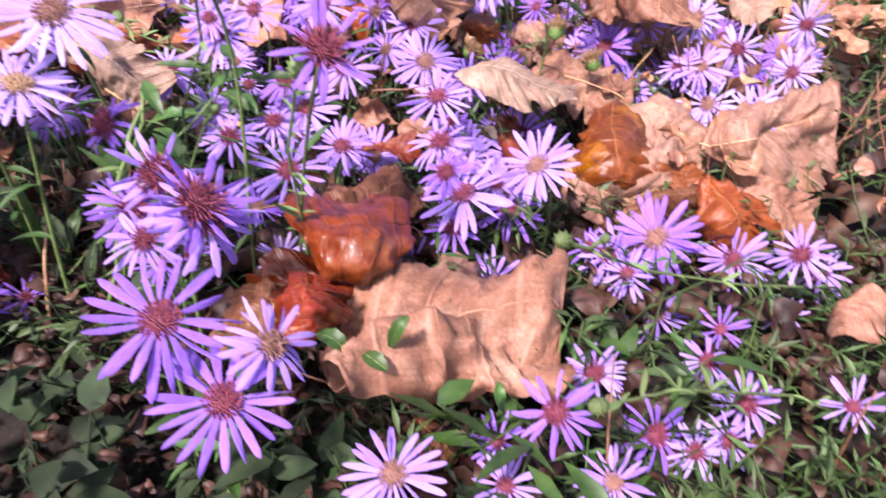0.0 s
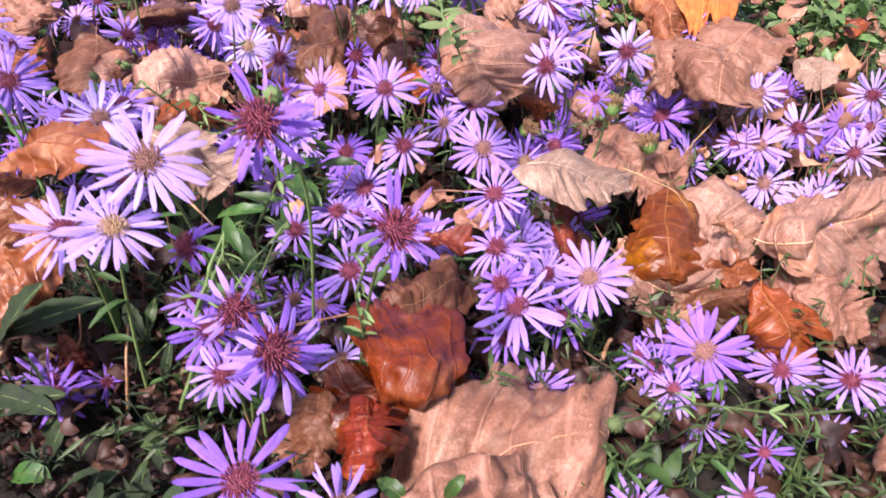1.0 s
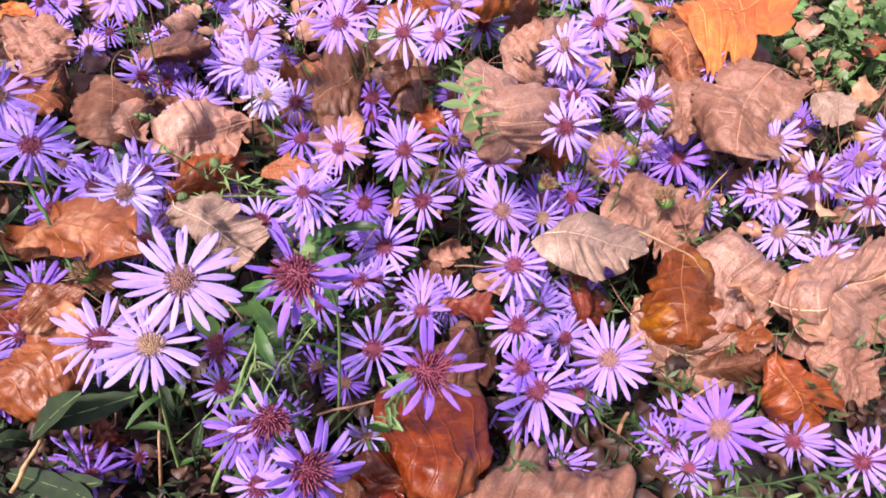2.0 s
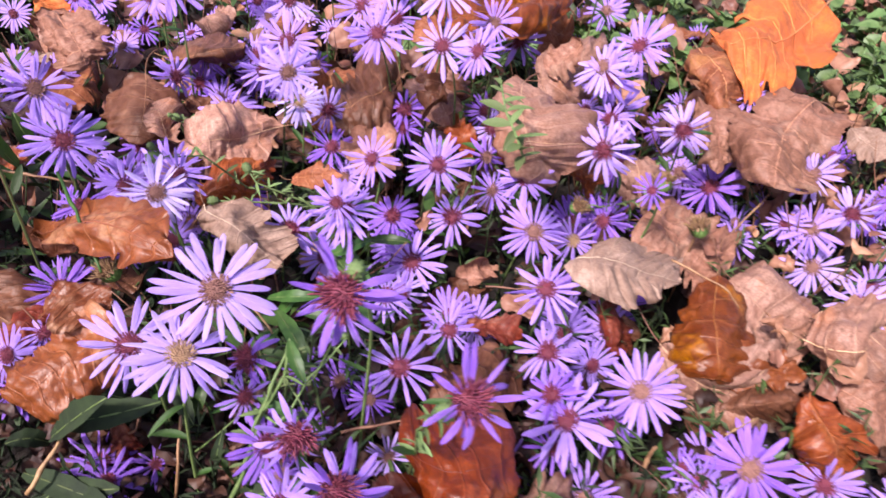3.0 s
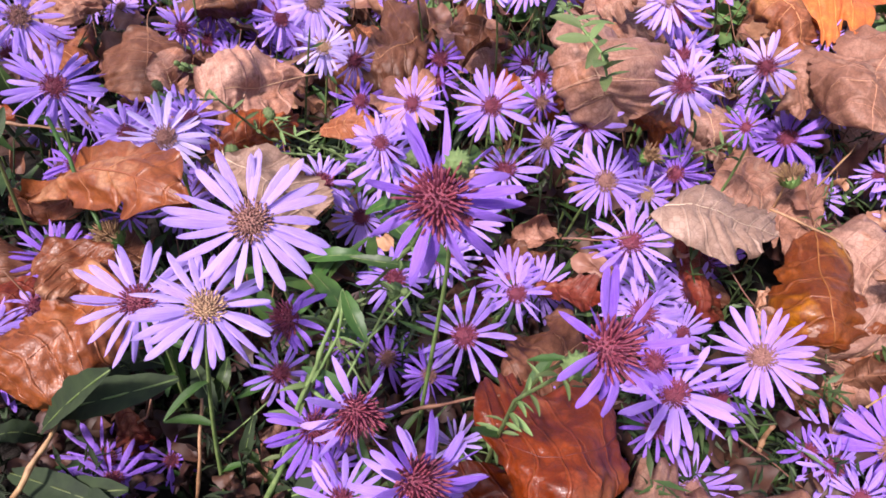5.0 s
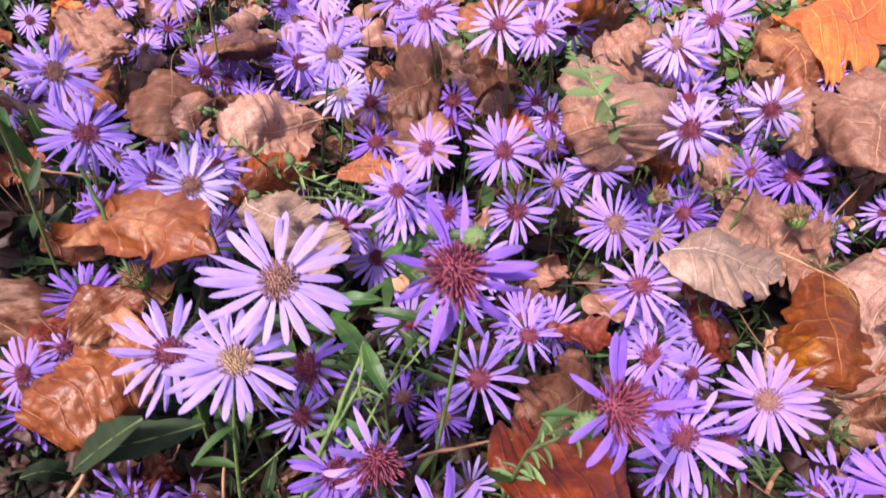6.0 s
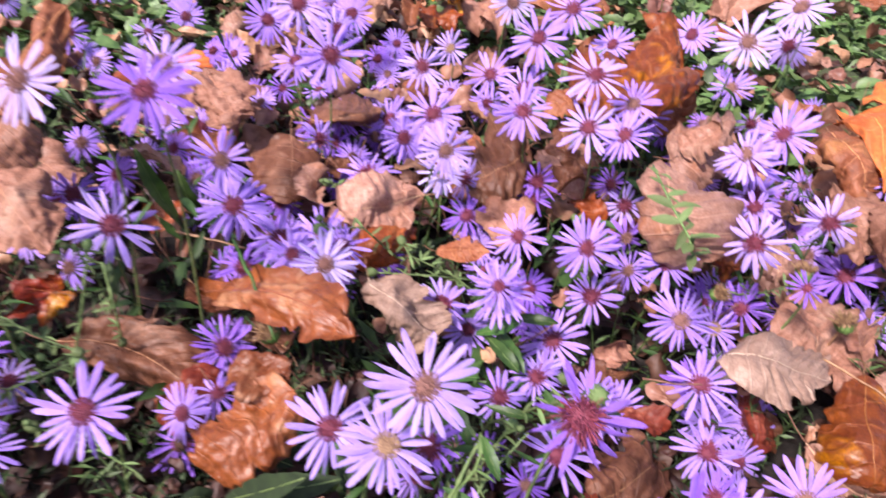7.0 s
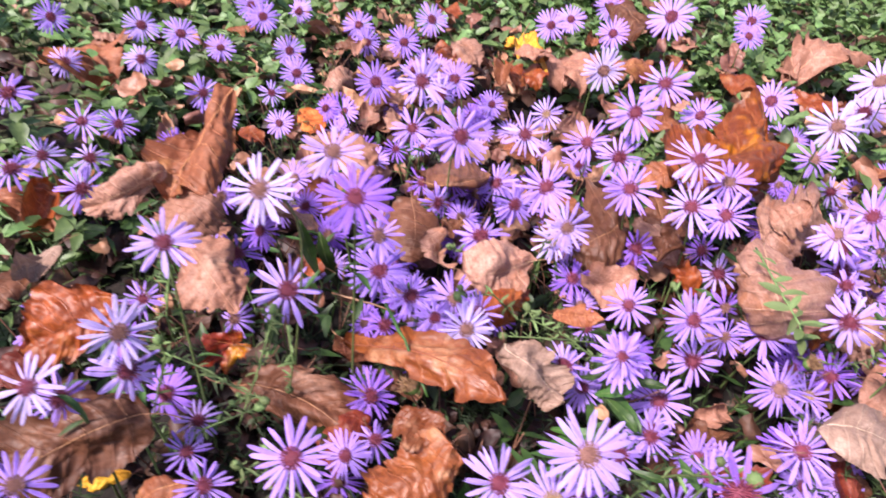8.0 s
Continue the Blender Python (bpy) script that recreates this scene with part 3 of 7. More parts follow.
class Shape:
    """How one leaf lies: bends, folds and crumples of its blade."""

    def __init__(self, kind, long, wide, fold, curl, roll, crumple, seed):
        self.kind, self.long, self.wide, self.fold, self.curl, self.roll, self.crumple, self.seed = kind, long, wide, fold, curl, roll, crumple, seed
        rng = random.Random(int(seed * 977))
        self.creases = []
        for k in range(6):
            a = rng.uniform(0, 2 * math.pi)
            # a fold line, how far out it runs, and how steeply the blade is bent beyond it
            self.creases.append((math.cos(a), math.sin(a), rng.uniform(0.04, 0.3), rng.choice((-1, 1)) * (0.1 + crumple * rng.uniform(1.0, 3.5)) * (0.6 if kind in ("maple", "tulip") else 1)))
        if kind == "oblong":
            self.creases = [(dx, dy, off, 0.35 * slope) for dx, dy, off, slope in self.creases]
        self.kinks = []
        for k in range(9):
            a = rng.uniform(0, 2 * math.pi)
            self.kinks.append((math.cos(a), math.sin(a), rng.uniform(-0.35, 0.35), (1 if k % 2 else -1) * (0.03 + crumple * rng.uniform(0.8, 2.2)) * (0.6 if kind in ("maple", "tulip") else 1.7 if kind == "oblong" else 1)))
        # the folds leave the blade lying along its line
        at = np.array([(1.0, u / 8 - 0.5, v / 8 - 0.5) for u in range(9) for v in range(9) if math.hypot(u - 4, v - 4) < 4.6])
        self.level = np.linalg.lstsq(at, np.array([self.folds(u, v) for _, u, v in at]), rcond=None)[0]

    def folds(self, u, v):
        """Height of the flat panels bent along sharp folds."""
        z = 0.0
        for dx, dy, off, slope in self.creases:
            d = u * dx + v * dy - off
            z += slope * 0.5 * (d + math.sqrt(d * d + 0.0005))
        for dx, dy, off, slope in self.kinks:
            d = u * dx + v * dy - off
            z += slope * math.sqrt(d * d + 0.0001)
        return z

    def __call__(self, u, v, s=0.5, up=0.0, q=None):
        n = self.seed * 3.17
        # an uneven outline
        u += 0.06 * s * noise.noise((u * 3 + n, v * 3, n + 2.0))
        v += 0.07 * s * noise.noise((u * 3 + n, v * 3, n + 7.0))
        v += 0.03 * s * s * noise.noise((u * 11 + n, v * 11, n + 4.0))
        u += 0.02 * s * s * noise.noise((u * 11 + n, v * 11, n + 8.0))
        x, y = u * self.long, v * self.wide
        # pleats between the side veins, then crumples at three scales
        if self.kind in ("maple", "tulip"):
            a = math.atan2(v * 1.5, u + 1e-6)
            z = 0.09 * math.hypot(u, v) * abs(math.sin(a * 3.2)) * self.long
            z += 0.022 * self.long * abs(math.sin((math.hypot(u, v) - 0.4 * abs(math.sin(a * 3.2))) * 16)) * min(1, math.hypot(u, v) * 3)
        elif q is not None:
            z = 0.034 * self.long * abs(math.sin(math.pi * q)) ** 0.7 * min(1, abs(v) * 6) * (0.75 + 0.8 * noise.noise((u * 3, v * 3, n)))
        else:
            z = 0.036 * self.long * abs(math.sin((u - abs(v) * 0.62 + 0.36) * math.pi / 0.125)) * min(1, abs(v) * 6) * (0.7 + 0.8 * noise.noise((u * 3, v * 3, n)))
        z += self.long * (self.folds(u, v) - self.level[0] - self.level[1] * u - self.level[2] * v)
        # small sharp wrinkles and a slow wave
        z += self.long * ((0.03 if self.kind == "oblong" else 0.019) * (1 - 2 * abs(noise.noise((u * 4 + v * 2 + n, v * 9 - u * 3, n + 9)))) + 0.007 * noise.noise((u * 17, v * 17, n)) + 0.013 * (1 - 2 * abs(noise.noise((u * 13 + n, v * 13, n + 3)))))
        z += self.crumple * self.long * (0.55 * noise.noise((u * 2.3 + n, v * 2.3, n)) + 0.18 * (1 - 2 * abs(noise.noise((u * 6 + n, v * 6, n + 5)))))
        # dry edges that turn up and down
        z += self.long * 0.15 * s**4 * noise.noise((u * 3.4 + n, v * 3.4, n + 11.0)) * (1 + 4 * self.crumple)
        z += self.fold * abs(y) + up
        if abs(self.roll) > 0.01:  # sides rolled up or down across the leaf
            r = self.wide / (self.roll * (1 + 0.8 * noise.noise((u * 1.6, n, 3.0))) * 1.9)
            a = y / r
            y, z = (r - z) * math.sin(a), r - (r - z) * math.cos(a)
        if abs(self.curl) > 0.01:  # tip and foot bent up or down
            r = self.long / (self.curl * (1 + 0.7 * noise.noise((v * 2, n, 1.0))) * 1.9)
            a = x / r
            x, z = (r - z) * math.sin(a), r - (r - z) * math.cos(a)
        return Vector((x, y, z))


def edge_share(kind, u, v):
    """How far a place of the flat lobed leaf lies towards its edge, from 0 to 1."""
    a = math.atan2(v / 0.52, u / 0.8)
    return min(1.0, math.hypot(u / 0.8, v / 0.52) / outline(kind, a))


def vein_lines(kind):
    """Midrib and side veins of a lobed leaf."""
    lines = []
    for a in (0, 56, -56, 112, -112) if kind == "maple" else (0, 46, -46, 110, -110):
        reach = outline(kind, radians(a)) * 0.78
        c, s = math.cos(radians(a)), math.sin(radians(a))
        lines.append([(reach * c * t / 16 * 0.97, reach * s * t / 16 * 0.97 * 0.65) for t in range(17)])
        for f in (0.35, 0.6):
            for turn in (38, -38):
                p = (reach * f * c, reach * f * s * 0.65)
                q = (math.cos(radians(a + turn)), math.sin(radians(a + turn)))
                lines.append([(p[0] + q[0] * t * 0.05, p[1] + q[1] * t * 0.035) for t in range(4)])
    return lines


WORDS = {"mahogany": "glossy mahogany", "amber": "amber brown", "tan": "tan brown", "pink": "pinkish tan", "pale": "pale greyish tan", "brown": "brown", "rust": "rust brown", "red": "dark red-brown", "copper": "copper brown", "scarlet": "scarlet and yellow", "orange": "bright orange", "ochre": "ochre and brown", "yellow": "yellow"}


def fallen_leaf(kind, foot, tip, side, colour, wide=0.8, fold=0.1, curl=0.3, roll=0.3, crumple=0.08, seed=1, state="curled", stalk=0.3):
    """A dry fallen leaf from its foot to its tip; side: degrees by which its blade is turned about that line."""
    foot, tip = Vector(foot), Vector(tip)
    way = tip - foot
    long = way.length
    x = way.normalized()
    level = Vector((0, 0, 1)).cross(x).normalized()
    z = x.cross(level).normalized()
    turn = Matrix((x, level, z)).transposed().to_4x4() @ Matrix.Rotation(radians(side), 4, "X")
    lobed = kind in ("maple", "tulip")
    at = foot + way * (0.22 if lobed else 0.5)
    base = thing("fallen_leaf", Matrix.Translation(at) @ turn, f"{state} {WORDS[colour]} dry {kind} leaf lying among asters", "leaf", "fallen leaves")
    size = long * (0.85 if lobed else 1.0)
    shape = Shape(kind, size, size * wide, fold, curl, roll, crumple, seed)
    thick = long * 0.0048
    small = []
    if lobed:
        flat, faces = flat_leaf(kind, *((12, 88) if long < 0.06 else (20, 132)))
        part("blade", mesh("blade", [shape(u, v, s) for u, v, s in flat], faces, LEAF[colour], uv=[(s, 4 + math.atan2(v / 0.52, u / 0.8 + 1e-6) / radians(56)) for u, v, s in flat]), base)
        veins = [[shape(u, v, edge_share(kind, u, v), thick * 0.1) for u, v in line] for line in vein_lines(kind)]
    else:
        grid = Grid(kind, 6, 6 if long < 0.06 else 8, 14 if long < 0.06 else 22, 0.11, seed)
        part("blade", mesh("blade", [shape(u, v, s, 0.0, q) for u, v, s, q in grid.flat], grid.faces, LEAF[colour], uv=[(s, q) for u, v, s, q in grid.flat]), base)
        veins = [[shape(u, v, s, thick * 0.1, q) for u, v, s, q in line] for line in [grid.midrib(20)] + [grid.vein(k, side) for k in range(1, 6) for side in (1, -1)]]
    for n, pts in enumerate(veins):
        main = n == 0 or (lobed and len(pts) > 5)
        w = thick * (1.0 if main else 0.55)
        ribs = tube(pts, [w * (1 - 0.75 * i / len(pts)) for i in range(len(pts))], 4)
        if n and long < 0.06:
            small.append(ribs)
        else:
            part("midrib" if n == 0 else "vein", mesh("vein", *ribs, VEIN[colour]), base)
    if small:
        part("vein_web", mesh("vein_web", *joined(small), VEIN[colour]), base)["kind"] = "stuff"
    if stalk:
        start = shape(0.0 if lobed else -0.5, 0)
        back = (start - shape(0.06 if lobed else -0.44, 0)).normalized()
        line = bent(start, start + back * long * stalk * 0.4, start + back * long * stalk * 0.7 + Vector((0, 0.15 * long * stalk, 0)), start + back * long * stalk + Vector((0, 0.35 * long * stalk, 0.1 * long * stalk)), 6)
        part("stalk", mesh("stalk", *tube(line, [thick * 0.9] * 5 + [thick * 1.1, thick * 1.3], 5), STALK), base)
    return base


class Drape:
    """How a large leaf lies: bent along its midrib through three places and across through two, then pleated, creased and curled."""

    def __init__(self, foot, mid, tip, left, right, pleat, crumple, curl, seed):
        self.foot, self.mid, self.tip = foot, mid, tip
        self.left, self.right = left - mid, right - mid
        self.long = (mid - foot).length + (tip - mid).length
        self.pleat, self.crumple, self.curl, self.n = pleat, crumple, curl, seed * 3.17
        rng = random.Random(int(seed * 977) + 3)
        self.kinks = []
        for k in range(11):
            a = rng.uniform(0, 2 * math.pi)
            self.kinks.append((math.cos(a), math.sin(a), rng.uniform(-0.42, 0.42), (1 if k % 2 else -1) * rng.uniform(0.4, 1.6)))
        # the creases leave the leaf lying along its bent midrib
        self.level = np.zeros(6)
        at = [(i / 8 - 0.5, j / 8 - 0.5) for i in range(9) for j in range(9)]
        self.level = np.linalg.lstsq(np.array([self.powers(*p) for p in at]), np.array([self.folds(*p) for p in at]), rcond=None)[0]

    def powers(self, u, v):
        return (1.0, u, v, u * u, u * v, v * v)

    def folds(self, u, v):
        wu = u + 0.09 * noise.noise((u * 3.1 + self.n, v * 3.1, 1.5))
        wv = v + 0.09 * noise.noise((u * 3.1 + self.n, v * 3.1, 6.5))
        z = sum(slope * math.sqrt((wu * dx + wv * dy - off) ** 2 + 0.00006) for dx, dy, off, slope in self.kinks)
        return z - sum(c * p for c, p in zip(self.level, self.powers(u, v)))

    def lie(self, a, b):
        p = self.foot * (2 * (a - 0.5) * (a - 1)) + self.mid * (4 * a * (1 - a)) + self.tip * (2 * a * (a - 0.5))
        return p + self.right * (b * b + b) / 2 + self.left * (b * b - b) / 2

    def __call__(self, u, v, s, q, up=0.0):
        a, b = u + 0.5, v * 2
        p = self.lie(a, b)
        du, dv = self.lie(a + 0.01, b) - self.lie(a - 0.01, b), self.lie(a, b + 0.02) - self.lie(a, b - 0.02)
        normal = du.cross(dv).normalized()
        n = self.n
        z = self.pleat * (abs(math.sin(math.pi * q)) ** 0.6 - 0.6) * min(1, abs(b) * 3) * (0.45 + 1.1 * noise.noise((u * 3, v * 3, n)))
        z += self.crumple * 3.2 * self.folds(u, v)
        z += self.crumple * (0.7 * noise.noise((u * 3 + n, v * 3, n)) + 0.3 * (1 - 2 * abs(noise.noise((u * 7 + n, v * 7, n + 5)))) + 0.15 * (1 - 2 * abs(noise.noise((u * 17 + n, v * 17, n + 2)))))
        # fine wrinkles that run along the side veins
        z += (0.006 + 0.3 * self.crumple) * (1 - 2 * abs(noise.noise((q * 1.6 + n, b * 1.5, n + 8.0)))) * min(1, abs(b) * 3)
        z += s**4 * (self.curl * 0.5 + 0.07 * noise.noise((u * 4 + n, v * 4, n + 11.0)) + 0.03 * noise.noise((u * 12, v * 12, n + 1.0)))
        edge = (dv * (1 if b > 0 else -1)).normalized() * s**6 * abs(self.curl) * -0.3
        return p + (normal * (z + up) + edge) * self.long


def draped_leaf(kind, foot, mid, tip, left, right, colour, state, seed, pleat=0.016, crumple=0.05, curl=0.0, ragged=0.1, ribs=7, stalk=0.2):
    """A large dry leaf bent over what lies below it."""
    places = [Vector(p) for p in (foot, mid, tip, left, right)]
    x = (places[2] - places[0]).normalized()
    z = x.cross(places[4] - places[3]).normalized()
    if z.z < 0:
        places[3], places[4] = places[4], places[3]
        z = -z
    turn = Matrix((x, z.cross(x), z)).transposed().to_4x4()
    m = Matrix.Translation(places[1]) @ turn
    back = m.inverted()
    base = thing("fallen_leaf", m, f"{state} {WORDS[colour]} dry leaf lying among asters", "leaf", "fallen leaves")
    lie = Drape(*[back @ p for p in places], pleat, crumple, curl, seed)
    grid = Grid(kind, ribs, 8, 34, ragged, seed)
    part("blade", mesh("blade", [lie(*f) for f in grid.flat], grid.faces, LEAF[colour], uv=[(s, q + 0.45 * noise.noise((u * 3.5 + seed, v * 3.5, 2.0))) for u, v, s, q in grid.flat]), base)
    thick = lie.long * 0.0042
    pts = [lie(*f, 0.001) for f in grid.midrib()]
    part("midrib", mesh("midrib", *tube(pts, [thick * (1.1 - 0.75 * i / len(pts)) for i in range(len(pts))], 5), VEIN[colour]), base)
    small = []
    for k in range(1, ribs):
        for side in (1, -1):
            line = [lie(*f, 0.001) for f in grid.vein(k, side, 12)]
            ribbing = tube(line, [thick * 0.32 * (1 - 0.75 * i / len(line)) for i in range(len(line))], 4)
            if lie.long > 0.055:
                part("vein", mesh("vein", *ribbing, VEIN[colour]), base)
            else:
                small.append(ribbing)
    if small:
        part("vein_web", mesh("vein_web", *joined(small), VEIN[colour]), base)["kind"] = "stuff"
    if stalk:
        out = (pts[0] - pts[2]).normalized()
        far = lie.long * stalk
        line = bent(pts[0], pts[0] + out * far * 0.4, pts[0] + out * far * 0.7 + Vector((0, 0.1 * far, 0.05 * far)), pts[0] + out * far + Vector((0, 0.3 * far, -0.1 * far)), 6)
        part("stalk", mesh("stalk", *tube(line, [thick * 1.1] * 5 + [thick * 1.2, thick * 1.5], 5), STALK), base)
    return base


# ---- twigs, grass, buds ----
def bud_mesh():
    """A green unopened bud, 1 in radius, its skin ruffled by pointed scales."""
    rows, around = 18, 36
    verts = []
    for i in range(rows + 1):
        a = math.pi * (0.08 + 0.84 * i / rows)
        for k in range(around):
            b = 2 * math.pi * k / around
            spike = 0.34 * max(0.0, math.sin(i * 1.57 + 0.4)) * max(0.0, math.cos(b * 9 + (i // 4) * 1.57))
            r = math.sin(a) ** 0.8 * (0.86 + spike)
            verts.append((r * math.cos(b), r * math.sin(b), -1.15 * math.cos(a) + 0.5 * spike))
    faces = [(i * around + k, i * around + (k + 1) % around, (i + 1) * around + (k + 1) % around, (i + 1) * around + k) for i in range(rows) for k in range(around)]
    return mesh("bud", verts, faces + [tuple(range(rows * around, (rows + 1) * around))], SAGE)


BUD = bud_mesh()


def shoot(points, size, buds, seed, leafy=1.0, label="pale green leafy aster shoot with closed buds"):
    """A thin leafy aster shoot that ends in a closed bud, with smaller buds below."""
    rng = random.Random(seed)
    places = [Vector(p) for p in points]
    line = []
    for i in range(len(places) - 1):
        for k in range(4):
            line.append(places[i].lerp(places[i + 1], k / 4))
    line.append(places[-1])
    base = thing("aster_shoot", Matrix.Translation(line[0]), label, "plant", "aster shoots")
    line = [p - line[0] for p in line]
    stem = part("stem", mesh("stem", *tube(line, [0.0006 - 0.00015 * i / len(line) for i in range(len(line))], 6), SAGE), base)
    way = (line[-1] - line[-3]).to_track_quat("Z", "Y").to_matrix().to_4x4()
    if buds:
        part("bud", BUD, base, Matrix.Translation(line[-1]) @ way @ Matrix.Diagonal((size, size, size, 1)))
    for k in range(buds - 1):
        at = line[-2 - k * 2]
        tip = at + Vector((rng.uniform(-1, 1), rng.uniform(-1, 0.2), 0.8)).normalized() * 0.009
        twiglet = part("side_stem", mesh("side_stem", *tube([at, at.lerp(tip, 0.5), tip], [0.0005, 0.0004, 0.0004], 5), SAGE), base)
        part("bud", BUD, twiglet, Matrix.Translation(tip) @ (tip - at).to_track_quat("Z", "Y").to_matrix().to_4x4() @ Matrix.Diagonal((size * 0.6,) * 3 + (1,)))
    for i in range(1, len(line) - 1):
        for side in (0, 1):
            long = rng.uniform(0.004, 0.009) * leafy
            m = Matrix.Translation(line[i]) @ Euler((rng.uniform(-0.5, 0.5), rng.uniform(-0.8, 0.1), rng.uniform(0, 6.28))).to_matrix().to_4x4() @ Matrix.Diagonal((long, long * leafy**1.5, long, 1))
            part("leaf", rng.choice(SHOOT_LEAVES), stem, m)
    return base


def broad_leaf(points, wide, label, material=None):
    """A single broad green leaf along a bent line."""
    places = [Vector(p) for p in points]
    base = thing("green_leaf", Matrix.Translation(places[0]), label, "leaf")
    a, b = places[0], places[-1]
    mid = places[len(places) // 2]
    line = bent(a, a.lerp(mid, 0.8), b.lerp(mid, 0.8), b, 12)
    verts = []
    for i, p in enumerate(line):
        s = i / 12
        way = (line[min(12, i + 1)] - line[max(0, i - 1)]).normalized()
        across = way.cross(Vector((0.1, -0.35, 0.9))).normalized()
        lift = across.cross(way).normalized()
        w = wide * math.sin(math.pi * (0.06 + 0.92 * s)) ** 0.7 * (1 + 0.06 * math.sin(i * 2.1))
        for y in (-1, -0.5, 0, 0.5, 1):
            verts.append(p - a + across * w * y + lift * w * (0.35 * abs(y) + 0.08 * math.sin(i * 1.7 + 3 * y)))
    # leaves labelled dark take the green that has shade in its colour
    part("blade", mesh("blade", verts, strip(12, 4), material or (SHADED_GREEN if "dark" in label else GREEN)), base)
    part("midrib", mesh("midrib", *tube([p - a for p in line], [wide * 0.06] * 13, 4), STEM), base)
    return base


def twig(points, thick, label, material=None, name="twig", category="twig"):
    places = [Vector(p) for p in points]
    base = thing(name, Matrix.Translation(places[0]), label, category)
    line = []
    for i in range(len(places) - 1):
        for k in range(5):
            p = places[i].lerp(places[i + 1], k / 5)
            line.append(p + noise.noise_vector(p * 130) * thick * 0.9 - places[0])
    line.append(places[-1] - places[0])
    n = len(line)
    # uneven, tapering and knotted here and there
    radii = [thick * 0.75 * (1 - 0.4 * i / n) * (1.35 if i % 6 == 3 else 1.0 + 0.25 * noise.noise((i * 0.9, thick * 4000, 1.0))) for i in range(n)]
    part("shoot", mesh("shoot", *tube(line, radii, 6), material or TWIG), base)
    return base


BURR = [disc_mesh("burr", 0.6, 0.9, 7)]


def spent_head(points, size):
    """An aster past its bloom: a brown bristly head on a thin stem, without petals."""
    place = Vector(points[0])
    root = Vector((place.x + 0.01, place.y + 0.015, ground_height(place.x + 0.01, place.y + 0.015) - 0.004))
    base = thing("spent_aster", Matrix.Translation(root), "withered brown aster head that has lost its petals", "flower", "spent asters")
    top = place - root
    part("stem", mesh("stem", *tube(bent((0, 0, 0), (0, 0, top.z * 0.5), top - Vector((0, 0, top.z * 0.3)), top, 8), [0.0006] * 9, 5), STALK), base)
    m = Matrix.Translation(top) @ Euler((0.6, 0.15, place.x * 40)).to_matrix().to_4x4() @ Matrix.Diagonal((size, size, size, 1))
    part("involucre", BRACTS, base, m)["kind"] = "stuff"
    part("seed_head", BURR[0], base, m)
    return base


# ---- ground ----
def make_ground():
    verts, near = [], 90
    span = [-1.6 + 3.2 * i / near for i in range(near + 1)]
    steps = [-120, -30, -8, -3] + span + [3, 8, 30, 120]
    for x in steps:
        for y in steps:
            yy = y + 0.5
            verts.append((x, yy, ground_height(x, yy) if abs(x) < 3 and abs(y) < 3 else -0.02))
    n = len(steps) - 1
    faces = strip(n, n)
    return tagged(new("ground", mesh("ground", verts, faces, SOIL)), "dark soil, shade in its colour, under asters, weeds and leaf litter", "ground", kind="structure")


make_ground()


def make_litter():
    """Countless small broken brown leaves on the soil, in one mesh."""
    rng = random.Random(11)
    pieces = []
    for _ in range(4200):
        x, y = rng.gauss(-0.1, 0.55), rng.gauss(0.5, 0.5)
        size = rng.uniform(0.012, 0.034)
        if (-0.26 < x < 0.04 and y < 0.17) or (0.03 < x < 0.2 and y < 0.24 and rng.random() < 0.7):
            continue
        shape = Shape("oval", size, size * rng.uniform(0.5, 0.9), rng.uniform(-0.2, 0.4), rng.uniform(-1.2, 1.2), rng.uniform(-1.2, 1.2), 0.12, rng.uniform(0, 30))
        flat, faces = flat_leaf("oval", 3, 14)
        m = Matrix.Translation((x, y, ground_height(x, y) + rng.uniform(0.004, 0.03))) @ Euler((rng.uniform(-0.7, 0.7), rng.uniform(-0.7, 0.7), rng.uniform(0, 6.28))).to_matrix().to_4x4()
        pieces.append(([m @ shape(u, v, s) for u, v, s in flat], faces))
    return tagged(new("leaf_litter", mesh("leaf_litter", *joined(pieces), SHADED_LITTER)), "broken brown leaf litter, painted darker as shade, covering the soil", "leaf litter", kind="stuff")


make_litter()


def make_crumbs():
    """Shrivelled scraps of dead leaves in the shaded front of the bed, in one mesh."""
    rng = random.Random(17)
    pieces = []
    flat, faces = flat_leaf("oval", 4, 16)
    for n in range(2700):
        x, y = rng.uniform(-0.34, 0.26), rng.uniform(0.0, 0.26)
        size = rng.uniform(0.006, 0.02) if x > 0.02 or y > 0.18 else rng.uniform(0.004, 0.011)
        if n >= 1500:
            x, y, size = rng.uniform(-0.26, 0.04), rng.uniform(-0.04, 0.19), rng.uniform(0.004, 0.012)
        shape = Shape("oval", size, size * rng.uniform(0.4, 0.9), rng.uniform(-0.3, 0.6), rng.uniform(-1.8, 1.8), rng.uniform(-1.8, 1.8), 0.16, rng.uniform(0, 30))
        m = Matrix.Translation((x, y, ground_height(x, y) + rng.uniform(0.01, 0.036))) @ Euler((rng.uniform(-1, 1), rng.uniform(-1, 1), rng.uniform(0, 6.28))).to_matrix().to_4x4()
        pieces.append(([m @ shape(u, v, s) for u, v, s in flat], faces))
    return tagged(new("leaf_crumbs", mesh("leaf_crumbs", *joined(pieces), SHADED_LITTER)), "shrivelled scraps of dead leaves on soil, darkened to imitate shade", "leaf litter", kind="stuff")


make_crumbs()


